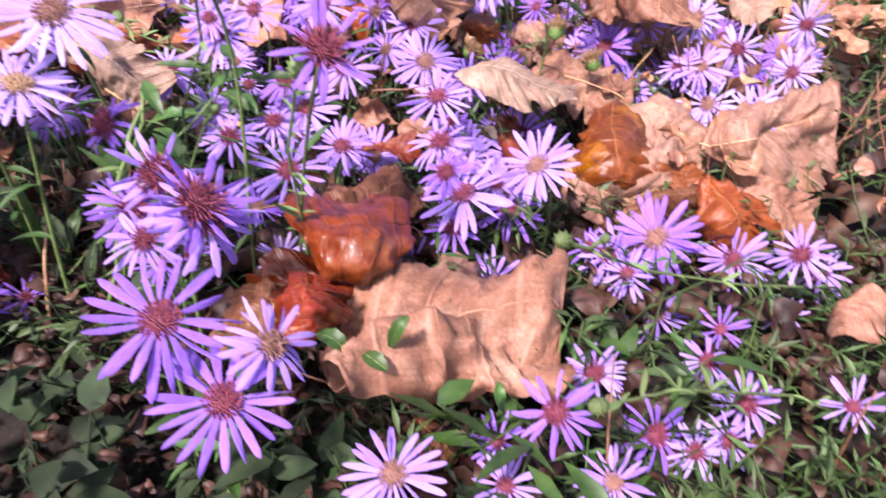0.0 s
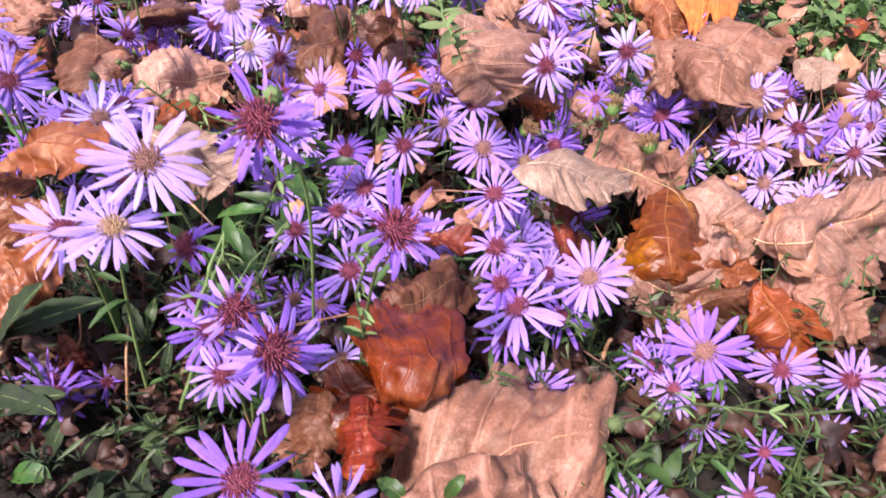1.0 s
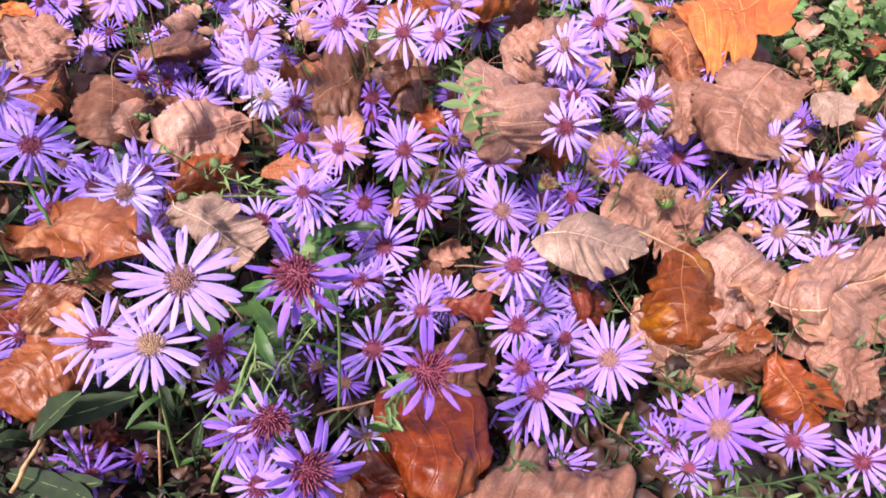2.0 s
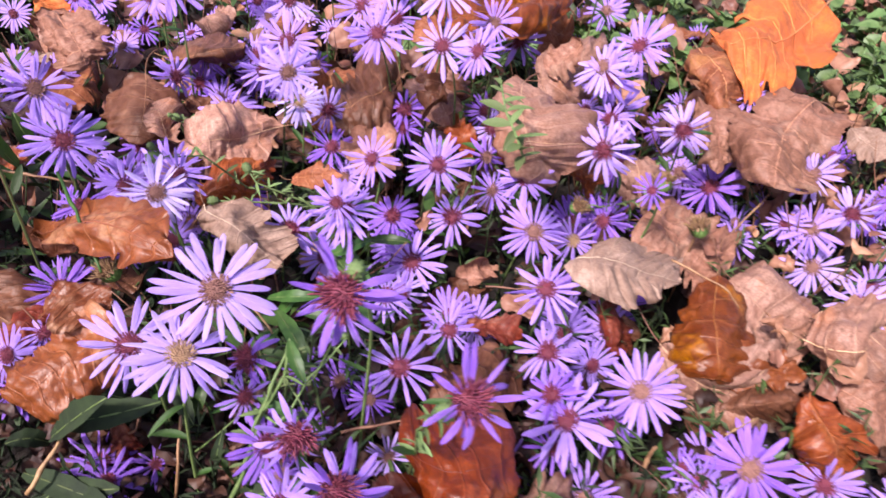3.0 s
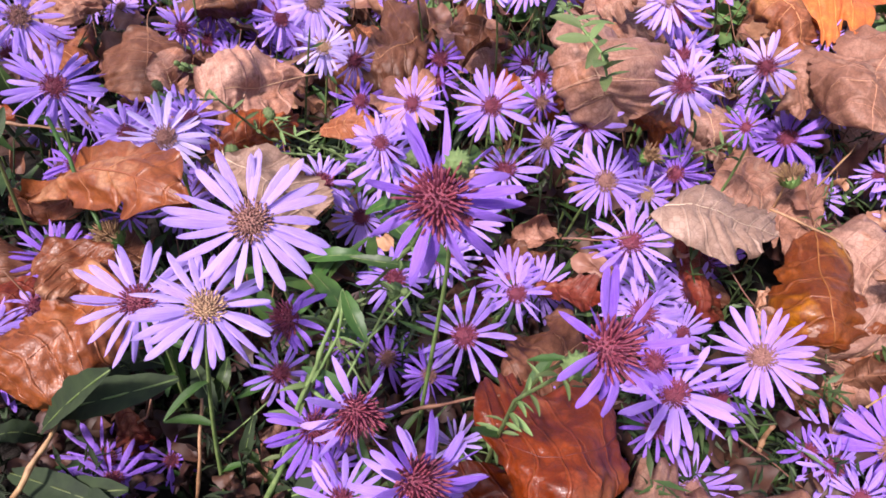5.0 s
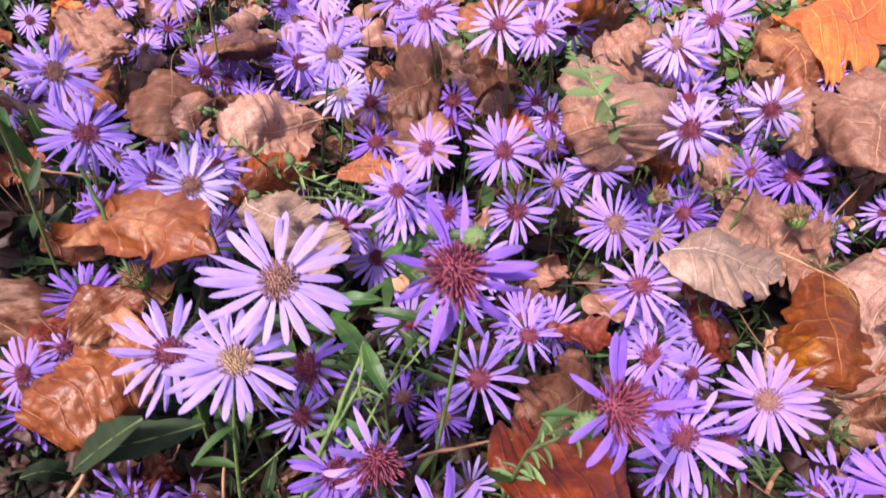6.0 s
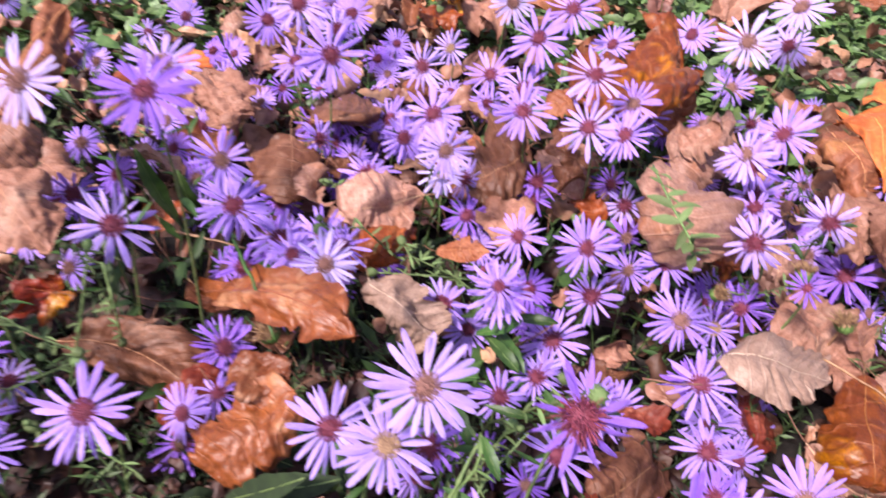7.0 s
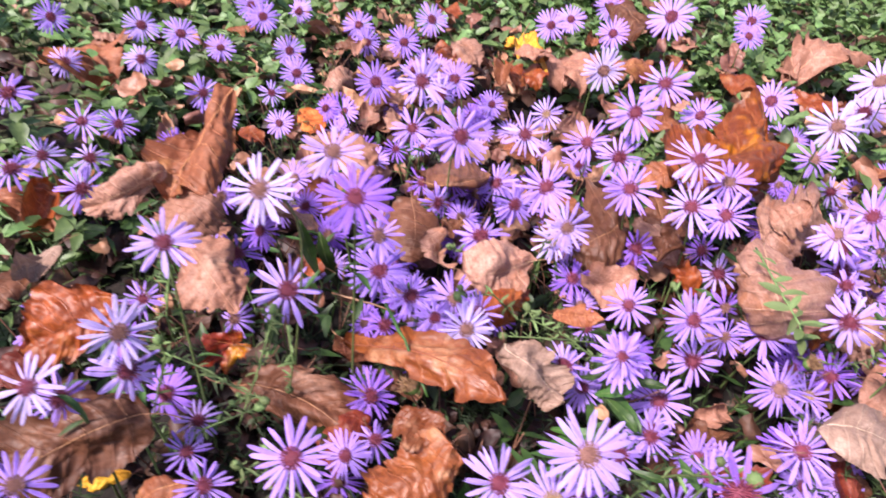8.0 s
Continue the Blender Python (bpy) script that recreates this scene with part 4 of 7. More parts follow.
def make_broken_leaves():
    """Curled pieces of dry leaves caught low between the asters, in one mesh."""
    rng = random.Random(29)
    pieces = []
    flat, faces = flat_leaf("oval", 6, 26)
    for _ in range(620):
        x, y = rng.uniform(-0.6, 0.42), rng.uniform(0.27, 0.95)
        size = rng.uniform(0.01, 0.02) if y < 0.42 else rng.uniform(0.016, 0.036)
        shape = Shape("oval", size, size * rng.uniform(0.4, 0.85), rng.uniform(-0.2, 0.4), rng.uniform(-1, 1), rng.uniform(-1.2, 1.2), 0.12, rng.uniform(0, 30))
        m = Matrix.Translation((x, y, ground_height(x, y) + rng.uniform(0.025, 0.06))) @ Euler((rng.uniform(-0.4, 0.9), rng.uniform(-0.6, 0.6), rng.uniform(0, 6.28))).to_matrix().to_4x4()
        pieces.append(([m @ shape(u, v, s) for u, v, s in flat], faces))
    return tagged(new("broken_leaves", mesh("broken_leaves", *joined(pieces), BROKEN)), "broken tan and brown leaf pieces between aster stems", "leaf litter", kind="stuff")


make_broken_leaves()


def lance(long, wide, curl, fold):
    """A small creased green leaf: places and faces."""
    if wide > 0.003:  # a broader leaf, rounded and pointed
        mid = [Vector((a * long, 0, -curl * long * a * a)) for a in (0, 0.22, 0.5, 0.78, 1)]
        rim = [[mid[k] + Vector((-0.04 * long, s * wide * w, fold * wide * w)) for k, w in ((1, 0.78), (2, 1.0), (3, 0.62))] for s in (-1, 1)]
        faces = [(0, 5, 1), (1, 5, 6, 2), (2, 6, 7, 3), (3, 7, 4), (0, 1, 8), (1, 2, 9, 8), (2, 3, 10, 9), (3, 4, 10)]
        return mid + rim[0] + rim[1], faces
    z = fold * wide - curl * long * 0.2
    return [Vector((0, 0, 0)), Vector((0.42 * long, -wide, z)), Vector((0.5 * long, 0, -curl * long * 0.25)), Vector((0.42 * long, wide, z)), Vector((long, 0, -curl * long))], [(0, 1, 2), (0, 2, 3), (1, 4, 2), (2, 4, 3)]


def make_weeds(name, label, count, area, tall, leafy, long, wide, material, seed, stalks=True):
    """A tangle of thin leafy shoots, in one mesh."""
    rng = random.Random(seed)
    pieces = []
    x0, x1, y0, y1 = area
    for _ in range(count):
        x, y = rng.uniform(x0, x1), rng.uniform(y0, y1)
        if noise.noise((x * 2.2, y * 2.2, seed)) < -0.28 or min(x - x0, x1 - x, y1 - y) < 0.12 * rng.random():
            continue
        if name != "shade_leaves" and y < 0.2 and x < 0.0 and rng.random() < (0.5 if name == "undergrowth" else 0.82):  # shaded, mostly bare corner
            continue
        if name == "grass" and -0.35 < x < 0.35 and 0.0 < y < 0.45 and rng.random() < 0.8:
            continue
        h = tall * rng.uniform(0.5, 1.1)
        foot = Vector((x, y, ground_height(x, y) - 0.002))
        top = foot + Vector((rng.gauss(0, 0.35) * h, rng.gauss(-0.1, 0.35) * h, h))
        line = bent(foot, foot + Vector((0, 0, h * 0.4)), top - Vector((0, 0, h * 0.2)), top, 6)
        coarse = (line[0], line[2], line[4], line[6])
        if stalks:
            pieces.append(tube(coarse, (0.0007, 0.0006, 0.0005, 0.0003), 3))
        for k in range(leafy):
            at = line[min(6, 1 + int(6 * (k + 0.5) / leafy))]
            m = Matrix.Translation(at) @ Euler((rng.uniform(-0.6, 0.6), rng.uniform(-0.9, 0.35), rng.uniform(0, 6.28))).to_matrix().to_4x4()
            v, f = lance(long * rng.uniform(0.6, 1.3), wide * rng.uniform(0.7, 1.2), rng.uniform(-0.1, 0.5), rng.uniform(0.2, 0.7))
            pieces.append(([m @ p for p in v], f))
    return tagged(new(name, mesh(name, *joined(pieces), material)), label, "weeds", kind="stuff")


make_weeds("aster_foliage", "tangle of narrow green aster leaves and shoots", 1700, (-0.62, 0.5, 0.0, 0.75), 0.06, 14, 0.0105, 0.001, WEED, 3)
make_weeds("leafy_shoots", "broader green leaves low among the asters", 260, (-0.62, 0.5, 0.06, 0.75), 0.06, 6, 0.021, 0.0032, GREEN, 8)
make_weeds("ground_cover", "low green weeds growing beyond the asters", 3600, (-1.35, 1.0, 0.58, 1.7), 0.055, 8, 0.022, 0.0068, COVER, 4)
make_weeds("side_weeds", "green weeds growing beside the asters", 2000, (-1.5, -0.46, -0.1, 0.9), 0.065, 9, 0.02, 0.006, COVER, 6)
make_weeds("more_side_weeds", "green weeds growing beside the asters", 2000, (0.4, 1.3, -0.3, 1.0), 0.06, 9, 0.012, 0.0024, COVER, 12)
make_weeds("trodden_weeds", "low green weeds in front of the bed", 1500, (-1.2, 1.2, -1.1, -0.1), 0.04, 9, 0.012, 0.0024, COVER, 13)
make_weeds("grass", "fine green grass blades between the weeds", 2200, (-1.5, 1.3, -0.9, 1.7), 0.05, 3, 0.036, 0.0008, GRASS, 7, False)
make_weeds("undergrowth", "dense fine dark green shoots, shade in colour, close to soil", 3000, (-0.36, 0.4, -0.1, 0.36), 0.045, 12, 0.0075, 0.0007, SHADED_GREEN, 9)
make_weeds("shade_leaves", "dark green leaves, front shade put into their colour, in bed", 230, (-0.24, 0.03, -0.02, 0.19), 0.045, 6, 0.014, 0.0042, SHADED_GREEN, 15)
make_weeds("dry_stalks", "thin dry brown stalks tangled near the soil", 1000, (-0.5, 0.4, -0.02, 0.7), 0.075, 0, 0.01, 0.001, STALK, 10)
make_weeds("front_shoots", "fine green aster shoots at the front of the bed", 620, (0.04, 0.36, 0.02, 0.25), 0.045, 16, 0.009, 0.001, WEED, 14)


# ---- fallen leaves ----
draped_leaf("oval", (0.0155, 0.2806, 0.0880), (0.0415, 0.2846, 0.0920), (0.0779, 0.2986, 0.0740), (0.0630, 0.3221, 0.0660), (0.0390, 0.2653, 0.0820), "pale", "folded ribbed", 7, pleat=0.035, crumple=0.03, ragged=0.06, ribs=9)
draped_leaf("oval", (0.1026, 0.3165, 0.0620), (0.0924, 0.2704, 0.0660), (0.1008, 0.2588, 0.0440), (0.0784, 0.2875, 0.0500), (0.1248, 0.2959, 0.0500), "ochre", "glossy domed", 23, pleat=0.03, crumple=0.045, ragged=0.06, ribs=6)
draped_leaf("oblong", (0.1130, 0.3215, 0.0580), (0.1309, 0.3014, 0.0570), (0.1573, 0.2980, 0.0440), (0.1502, 0.3319, 0.0550), (0.1191, 0.2869, 0.0500), "tan", "crumpled", 31, crumple=0.078, ragged=0.13)
draped_leaf("oval", (0.0789, 0.2775, 0.0450), (0.1036, 0.2562, 0.0450), (0.1509, 0.2808, 0.0420), (0.1111, 0.2730, 0.0500), (0.1024, 0.2498, 0.0240), "tan", "curled", 32, crumple=0.078, curl=0.05)
draped_leaf("oblong", (0.1474, 0.2863, 0.0600), (0.1718, 0.2843, 0.0700), (0.2202, 0.3191, 0.0700), (0.1921, 0.3172, 0.0720), (0.1982, 0.2921, 0.0340), "tan", "large curled", 83, pleat=0.021, crumple=0.068, curl=0.08)
draped_leaf("oval", (0.1645, 0.2725, 0.0450), (0.1821, 0.2621, 0.0420), (0.2034, 0.2585, 0.0300), (0.1981, 0.2794, 0.0450), (0.1813, 0.2565, 0.0250), "pink", "curled", 86, crumple=0.078)
draped_leaf("oval", (0.1318, 0.2446, 0.0600), (0.1390, 0.2285, 0.0600), (0.1451, 0.2278, 0.0350), (0.1377, 0.2362, 0.0400), (0.1655, 0.2414, 0.0450), "rust", "tightly curled", 56, crumple=0.078, curl=0.15)
draped_leaf("oblong", (0.0637, 0.3536, 0.0660), (0.0897, 0.3443, 0.0620), (0.1169, 0.3347, 0.0500), (0.1051, 0.3774, 0.0620), (0.0762, 0.3269, 0.0550), "pink", "crumpled", 64, crumple=0.078, ragged=0.16)
draped_leaf("oblong", (-0.0250, 0.1314, 0.0680), (0.0098, 0.1409, 0.0640), (0.0512, 0.1551, 0.0500), (0.0142, 0.1890, 0.0400), (0.0107, 0.1129, 0.0620), "pink", "broad crumpled", 85, pleat=0.008, crumple=0.15, ragged=0.17, ribs=5)
draped_leaf("oval", (-0.0011, 0.1889, 0.0690), (-0.0219, 0.1699, 0.0810), (-0.0461, 0.1821, 0.0720), (-0.0302, 0.2081, 0.0650), (-0.0134, 0.1577, 0.0690), "mahogany", "glossy wet domed", 61, pleat=0.018, crumple=0.05, ragged=0.06, ribs=6)
draped_leaf("oval", (0.0027, 0.2539, 0.0420), (-0.0176, 0.2230, 0.0560), (-0.0339, 0.2075, 0.0550), (-0.0259, 0.2507, 0.0480), (-0.0076, 0.2105, 0.0480), "brown", "curled", 29, crumple=0.078)
draped_leaf("oval", (-0.0028, 0.1801, 0.0480), (-0.0293, 0.1650, 0.0600), (-0.0588, 0.1635, 0.0550), (-0.0332, 0.1759, 0.0600), (-0.0263, 0.1601, 0.0520), "mahogany", "glossy wet", 30, pleat=0.012, crumple=0.068, ribs=6)
draped_leaf("oval", (-0.0336, 0.1558, 0.0700), (-0.0311, 0.1350, 0.0800), (-0.0303, 0.1265, 0.0680), (-0.0410, 0.1428, 0.0640), (-0.0236, 0.1477, 0.0660), "scarlet", "wet wrinkled", 21, crumple=0.078)
draped_leaf("oval", (-0.0538, 0.1656, 0.0580), (-0.0536, 0.1519, 0.0520), (-0.0540, 0.1409, 0.0400), (-0.0659, 0.1543, 0.0460), (-0.0430, 0.1535, 0.0500), "brown", "curled", 33, crumple=0.078)
draped_leaf("oblong", (-0.1655, 0.2045, 0.0860), (-0.1762, 0.1843, 0.0800), (-0.1904, 0.1710, 0.0660), (-0.1916, 0.1964, 0.0800), (-0.1640, 0.1833, 0.0700), "copper", "broad sunlit", 34, crumple=0.078, ragged=0.14)
draped_leaf("oval", (-0.1946, 0.2105, 0.0880), (-0.1829, 0.2074, 0.0880), (-0.1701, 0.2062, 0.0840), (-0.1795, 0.2186, 0.0900), (-0.1899, 0.1954, 0.0840), "copper", "dull curled", 35, crumple=0.078)
draped_leaf("oval", (-0.2475, 0.2715, 0.0520), (-0.1889, 0.2421, 0.1000), (-0.1458, 0.2232, 0.1050), (-0.1887, 0.2598, 0.0940), (-0.1964, 0.2395, 0.0860), "copper", "arched curled", 89, crumple=0.018, curl=0.05, ragged=0.07)
draped_leaf("oval", (-0.3021, 0.2228, 0.0500), (-0.2614, 0.2281, 0.0500), (-0.2189, 0.2181, 0.0400), (-0.2495, 0.2467, 0.0500), (-0.2486, 0.2172, 0.0340), "brown", "long curled", 71, crumple=0.068)
draped_leaf("oval", (-0.2210, 0.2311, 0.0520), (-0.2228, 0.2115, 0.0500), (-0.2239, 0.1959, 0.0400), (-0.2371, 0.2162, 0.0440), (-0.2105, 0.2165, 0.0440), "red", "smooth curled", 36, crumple=0.068)
draped_leaf("oblong", (-0.3090, 0.1706, 0.0850), (-0.3270, 0.1481, 0.0870), (-0.3502, 0.1241, 0.0750), (-0.3457, 0.1579, 0.0880), (-0.3205, 0.1445, 0.0680), "brown", "large rolled", 74, crumple=0.068, curl=0.1)
draped_leaf("oval", (-0.3520, 0.2120, 0.1050), (-0.3660, 0.1946, 0.1020), (-0.3844, 0.1784, 0.0900), (-0.3816, 0.2079, 0.1100), (-0.3581, 0.1872, 0.0860), "rust", "cupped glossy", 3, crumple=0.078, curl=0.12)
draped_leaf("oval", (-0.3780, 0.3733, 0.1380), (-0.3692, 0.3147, 0.1340), (-0.3697, 0.2808, 0.1240), (-0.3948, 0.3279, 0.1300), (-0.3515, 0.3124, 0.1220), "amber", "large cupped", 30, crumple=0.078, curl=0.06)
draped_leaf("oval", (-0.3774, 0.2958, 0.1300), (-0.3906, 0.2716, 0.1250), (-0.4175, 0.2653, 0.1100), (-0.4002, 0.2816, 0.1280), (-0.3879, 0.2712, 0.1150), "tan", "curled", 37, crumple=0.078)
draped_leaf("oval", (-0.3429, 0.2602, 0.1150), (-0.3194, 0.2454, 0.1110), (-0.2959, 0.2343, 0.0980), (-0.3167, 0.2672, 0.1100), (-0.3302, 0.2399, 0.1000), "pink", "curled", 38, crumple=0.078)
draped_leaf("oblong", (-0.1533, 0.2660, 0.0940), (-0.1376, 0.2621, 0.0920), (-0.1191, 0.2589, 0.0760), (-0.1303, 0.2754, 0.0880), (-0.1438, 0.2609, 0.0820), "pale", "crumpled papery", 8, crumple=0.078, curl=0.15, ragged=0.16)
draped_leaf("oval", (-0.1539, 0.3654, 0.0800), (-0.1746, 0.3346, 0.0860), (-0.1967, 0.3313, 0.0760), (-0.1806, 0.3603, 0.0860), (-0.1661, 0.3327, 0.0660), "tan", "crumpled", 42, crumple=0.078, curl=0.06)
draped_leaf("oval", (-0.0165, 0.3899, 0.1200), (-0.0129, 0.3359, 0.1220), (0.0104, 0.3416, 0.0880), (-0.0288, 0.3718, 0.1060), (0.0221, 0.3767, 0.1120), "tan", "broad folded", 27, crumple=0.045, curl=-0.04, ragged=0.08)
draped_leaf("oblong", (0.1740, 0.4494, 0.1130), (0.1413, 0.4052, 0.1080), (0.1334, 0.3704, 0.0900), (0.1239, 0.4246, 0.1000), (0.1706, 0.4070, 0.1000), "pink", "broad mottled", 70, crumple=0.078, ragged=0.16)
draped_leaf("oblong", (0.2209, 0.6051, 0.1220), (0.1605, 0.5188, 0.1200), (0.1200, 0.4863, 0.1120), (0.1524, 0.5800, 0.1160), (0.1647, 0.4689, 0.1120), "orange", "bright flat", 25, crumple=0.03, ragged=0.16)
draped_leaf("oblong", (0.0063, 0.5567, 0.1160), (-0.0360, 0.4996, 0.1220), (-0.0779, 0.4655, 0.1160), (-0.0395, 0.5590, 0.1160), (-0.0229, 0.4761, 0.1060), "ochre", "large glossy curled", 39, crumple=0.078, curl=0.1, ragged=0.15)
draped_leaf("oblong", (-0.3426, 0.2889, 0.1300), (-0.3474, 0.2743, 0.1220), (-0.3555, 0.2644, 0.1120), (-0.3701, 0.2874, 0.1180), (-0.3341, 0.2795, 0.1100), "pink", "sunlit curled", 41, crumple=0.078)
draped_leaf("oval", (-0.2525, 0.4030, 0.0780), (-0.2374, 0.3679, 0.0740), (-0.2379, 0.3536, 0.0600), (-0.2763, 0.3876, 0.0580), (-0.2251, 0.3900, 0.0600), "brown", "smooth domed", 43, crumple=0.03, ragged=0.06, stalk=0.5)
draped_leaf("oblong", (-0.2482, 0.4277, 0.0780), (-0.2209, 0.4229, 0.0880), (-0.2045, 0.4466, 0.0850), (-0.2435, 0.4722, 0.0720), (-0.2320, 0.4487, 0.0660), "brown", "rolled", 44, crumple=0.03, ragged=0.06)
draped_leaf("oval", (-0.3460, 0.4581, 0.0800), (-0.3054, 0.4171, 0.0860), (-0.2945, 0.4069, 0.0740), (-0.3288, 0.4237, 0.0760), (-0.2990, 0.4424, 0.0800), "pink", "sunlit crumpled", 45, crumple=0.078, curl=0.06)
draped_leaf("oblong", (-0.0951, 0.4486, 0.0850), (-0.1096, 0.4085, 0.0820), (-0.1292, 0.4070, 0.0700), (-0.1260, 0.4584, 0.0780), (-0.1013, 0.4001, 0.0660), "brown", "crumpled", 46, crumple=0.07, curl=0.06, ragged=0.2)
draped_leaf("oval", (-0.1791, 0.3058, 0.0680), (-0.1623, 0.3167, 0.0740), (-0.1494, 0.3488, 0.0700), (-0.1713, 0.3309, 0.0740), (-0.1601, 0.3227, 0.0580), "rust", "curled", 47, crumple=0.05)
draped_leaf("oval", (0.1054, 0.2767, 0.0420), (0.1138, 0.2668, 0.0520), (0.1439, 0.2736, 0.0500), (0.1160, 0.2806, 0.0560), (0.1143, 0.2608, 0.0400), "copper", "glossy folded", 48, crumple=0.05, curl=0.05)
draped_leaf("oval", (0.1031, 0.2495, 0.0400), (0.1152, 0.2478, 0.0520), (0.1369, 0.2563, 0.0500), (0.1263, 0.2633, 0.0420), (0.1341, 0.2566, 0.0280), "brown", "rolled", 49, crumple=0.04, curl=0.06)
draped_leaf("oval", (0.1204, 0.2803, 0.0340), (0.1017, 0.2563, 0.0360), (0.0928, 0.2456, 0.0240), (0.0967, 0.2683, 0.0300), (0.1144, 0.2485, 0.0260), "brown", "curled", 50, crumple=0.05)
draped_leaf("oblong", (0.0432, 0.3041, 0.0600), (0.0438, 0.2783, 0.0580), (0.0502, 0.2641, 0.0480), (0.0432, 0.2890, 0.0460), (0.0570, 0.2942, 0.0460), "red", "rolled", 51, crumple=0.04)
draped_leaf("oval", (0.1051, 0.4611, 0.1000), (0.1092, 0.4190, 0.0970), (0.1081, 0.3969, 0.0800), (0.1004, 0.4159, 0.0850), (0.1299, 0.4250, 0.0900), "pink", "crumpled", 52, crumple=0.07)
draped_leaf("oval", (0.0662, 0.4144, 0.0700), (0.0623, 0.3742, 0.0770), (0.0732, 0.3766, 0.0600), (0.0589, 0.3835, 0.0660), (0.0774, 0.3966, 0.0700), "tan", "curled", 53, crumple=0.06, curl=0.06)
draped_leaf("oval", (0.1044, 0.5009, 0.1100), (0.1104, 0.4548, 0.1120), (0.1302, 0.4462, 0.0950), (0.1055, 0.4630, 0.1000), (0.1418, 0.4869, 0.1050), "amber", "crumpled", 54, crumple=0.07, ragged=0.18)
draped_leaf("oval", (-0.0790, 0.4694, 0.0900), (-0.0673, 0.4338, 0.0900), (-0.0591, 0.4350, 0.0740), (-0.0788, 0.4445, 0.0780), (-0.0560, 0.4665, 0.0840), "brown", "curled", 55, crumple=0.06)
draped_leaf("oval", (0.0219, 0.3737, 0.0850), (0.0273, 0.3611, 0.0870), (0.0410, 0.3697, 0.0780), (0.0347, 0.3865, 0.0820), (0.0274, 0.3680, 0.0740), "rust", "curled", 57, crumple=0.07)
draped_leaf("oval", (-0.0852, 0.4517, 0.0850), (-0.0714, 0.4252, 0.0870), (-0.0606, 0.4159, 0.0700), (-0.0813, 0.4253, 0.0760), (-0.0541, 0.4513, 0.0800), "tan", "curled", 58, crumple=0.07, curl=0.06)
draped_leaf("oblong", (-0.0072, 0.4407, 0.1000), (0.0096, 0.4460, 0.1060), (0.0408, 0.4956, 0.1000), (0.0178, 0.4968, 0.1000), (0.0238, 0.4403, 0.0880), "tan", "crumpled", 59, crumple=0.07)
fallen_leaf("oval", (-0.2461, 0.4115, 0.0600), (-0.2680, 0.3815, 0.0510), -26, "brown", 0.69, .1, -0.29, 0.34, 0.130, 89, "curled")
fallen_leaf("oval", (-0.2129, 0.4125, 0.0600), (-0.2285, 0.3927, 0.0600), -15, "brown", .8, .1, .8, .8, 0.130, 5, "curled small")
fallen_leaf("oval", (-0.0640, 0.4201, 0.1020), (-0.0707, 0.3877, 0.0850), 5, "brown", 0.34, .1, 0.68, -0.82, 0.130, 27, "curled")
fallen_leaf("oval", (0.2230, 0.4825, 0.0790), (0.2430, 0.4591, 0.0740), 46, "pale", 0.89, .05, -0.20, 0.39, 0.091, 18, "small flat")
fallen_leaf("oval", (0.1046, 0.4487, 0.1000), (0.1211, 0.4135, 0.0830), 30, "pink", 0.52, .1, -1.09, 0.61, 0.156, 86, "curled")
fallen_leaf("oval", (-0.1328, 0.3216, 0.0790), (-0.1031, 0.3161, 0.0910), 41, "amber", 0.41, .1, -0.15, -0.28, 0.085, 1, "curled")
fallen_leaf("oval", (-0.0302, 0.2938, 0.0500), (-0.0206, 0.3087, 0.0570), 30, "pink", 1.10, .1, 0.04, 0.85, 0.182, 27, "crumpled small")
fallen_leaf("oval", (-0.0276, 0.2574, 0.0620), (0.0015, 0.2553, 0.0620), 20, "red", .45, .1, -.3, -.4, 0.085, 29, "smooth")
fallen_leaf("oval", (-0.0595, 0.2608, 0.0400), (-0.0169, 0.2944, 0.0500), 20, "brown", .5, .1, -.5, .5, 0.130, 30, "curled")
fallen_leaf("oval", (-0.2135, 0.2874, 0.0570), (-0.2558, 0.2685, 0.0460), -15, "amber", 0.37, .1, -0.02, -0.42, 0.104, 14, "curled")
fallen_leaf("oval", (-0.3310, 0.1664, 0.0250), (-0.3515, 0.1539, 0.0240), -30, "yellow", 0.47, .1, -0.70, -0.44, 0.104, 50, "curled")
fallen_leaf("oval", (-0.5133, 0.3422, 0.0540), (-0.4898, 0.2901, 0.0680), -20, "rust", 0.62, .1, -0.00, 0.95, 0.130, 58, "curled")
fallen_leaf("maple", (-0.2937, 0.2377, 0.0770), (-0.3230, 0.2116, 0.0630), -53, "scarlet", 1.10, .1, 0.47, 0.52, 0.130, 6, "curled")
fallen_leaf("oval", (-0.0630, 0.4786, 0.1150), (-0.0909, 0.4601, 0.1030), -18, "amber", 0.68, .1, -0.17, -0.31, 0.085, 1, "small")
fallen_leaf("oval", (0.0158, 0.4361, 0.1310), (0.0010, 0.4336, 0.1060), -21, "pink", 0.83, .1, 0.02, -0.36, 0.130, 79, "curled")
fallen_leaf("oval", (-0.4269, 0.6180, 0.0300), (-0.4077, 0.6608, 0.0380), 29, "tan", 0.76, .1, -0.35, -0.48, 0.130, 86, "curled")
fallen_leaf("oval", (-0.4044, 0.5204, 0.0610), (-0.3765, 0.5128, 0.0430), 0, "orange", 0.75, .1, 0.04, -0.74, 0.104, 73, "small")
fallen_leaf("oval", (-0.4542, 0.4870, 0.0400), (-0.4214, 0.4858, 0.0400), 0, "rust", .7, .1, -.3, -.3, 0.104, 48, "small")
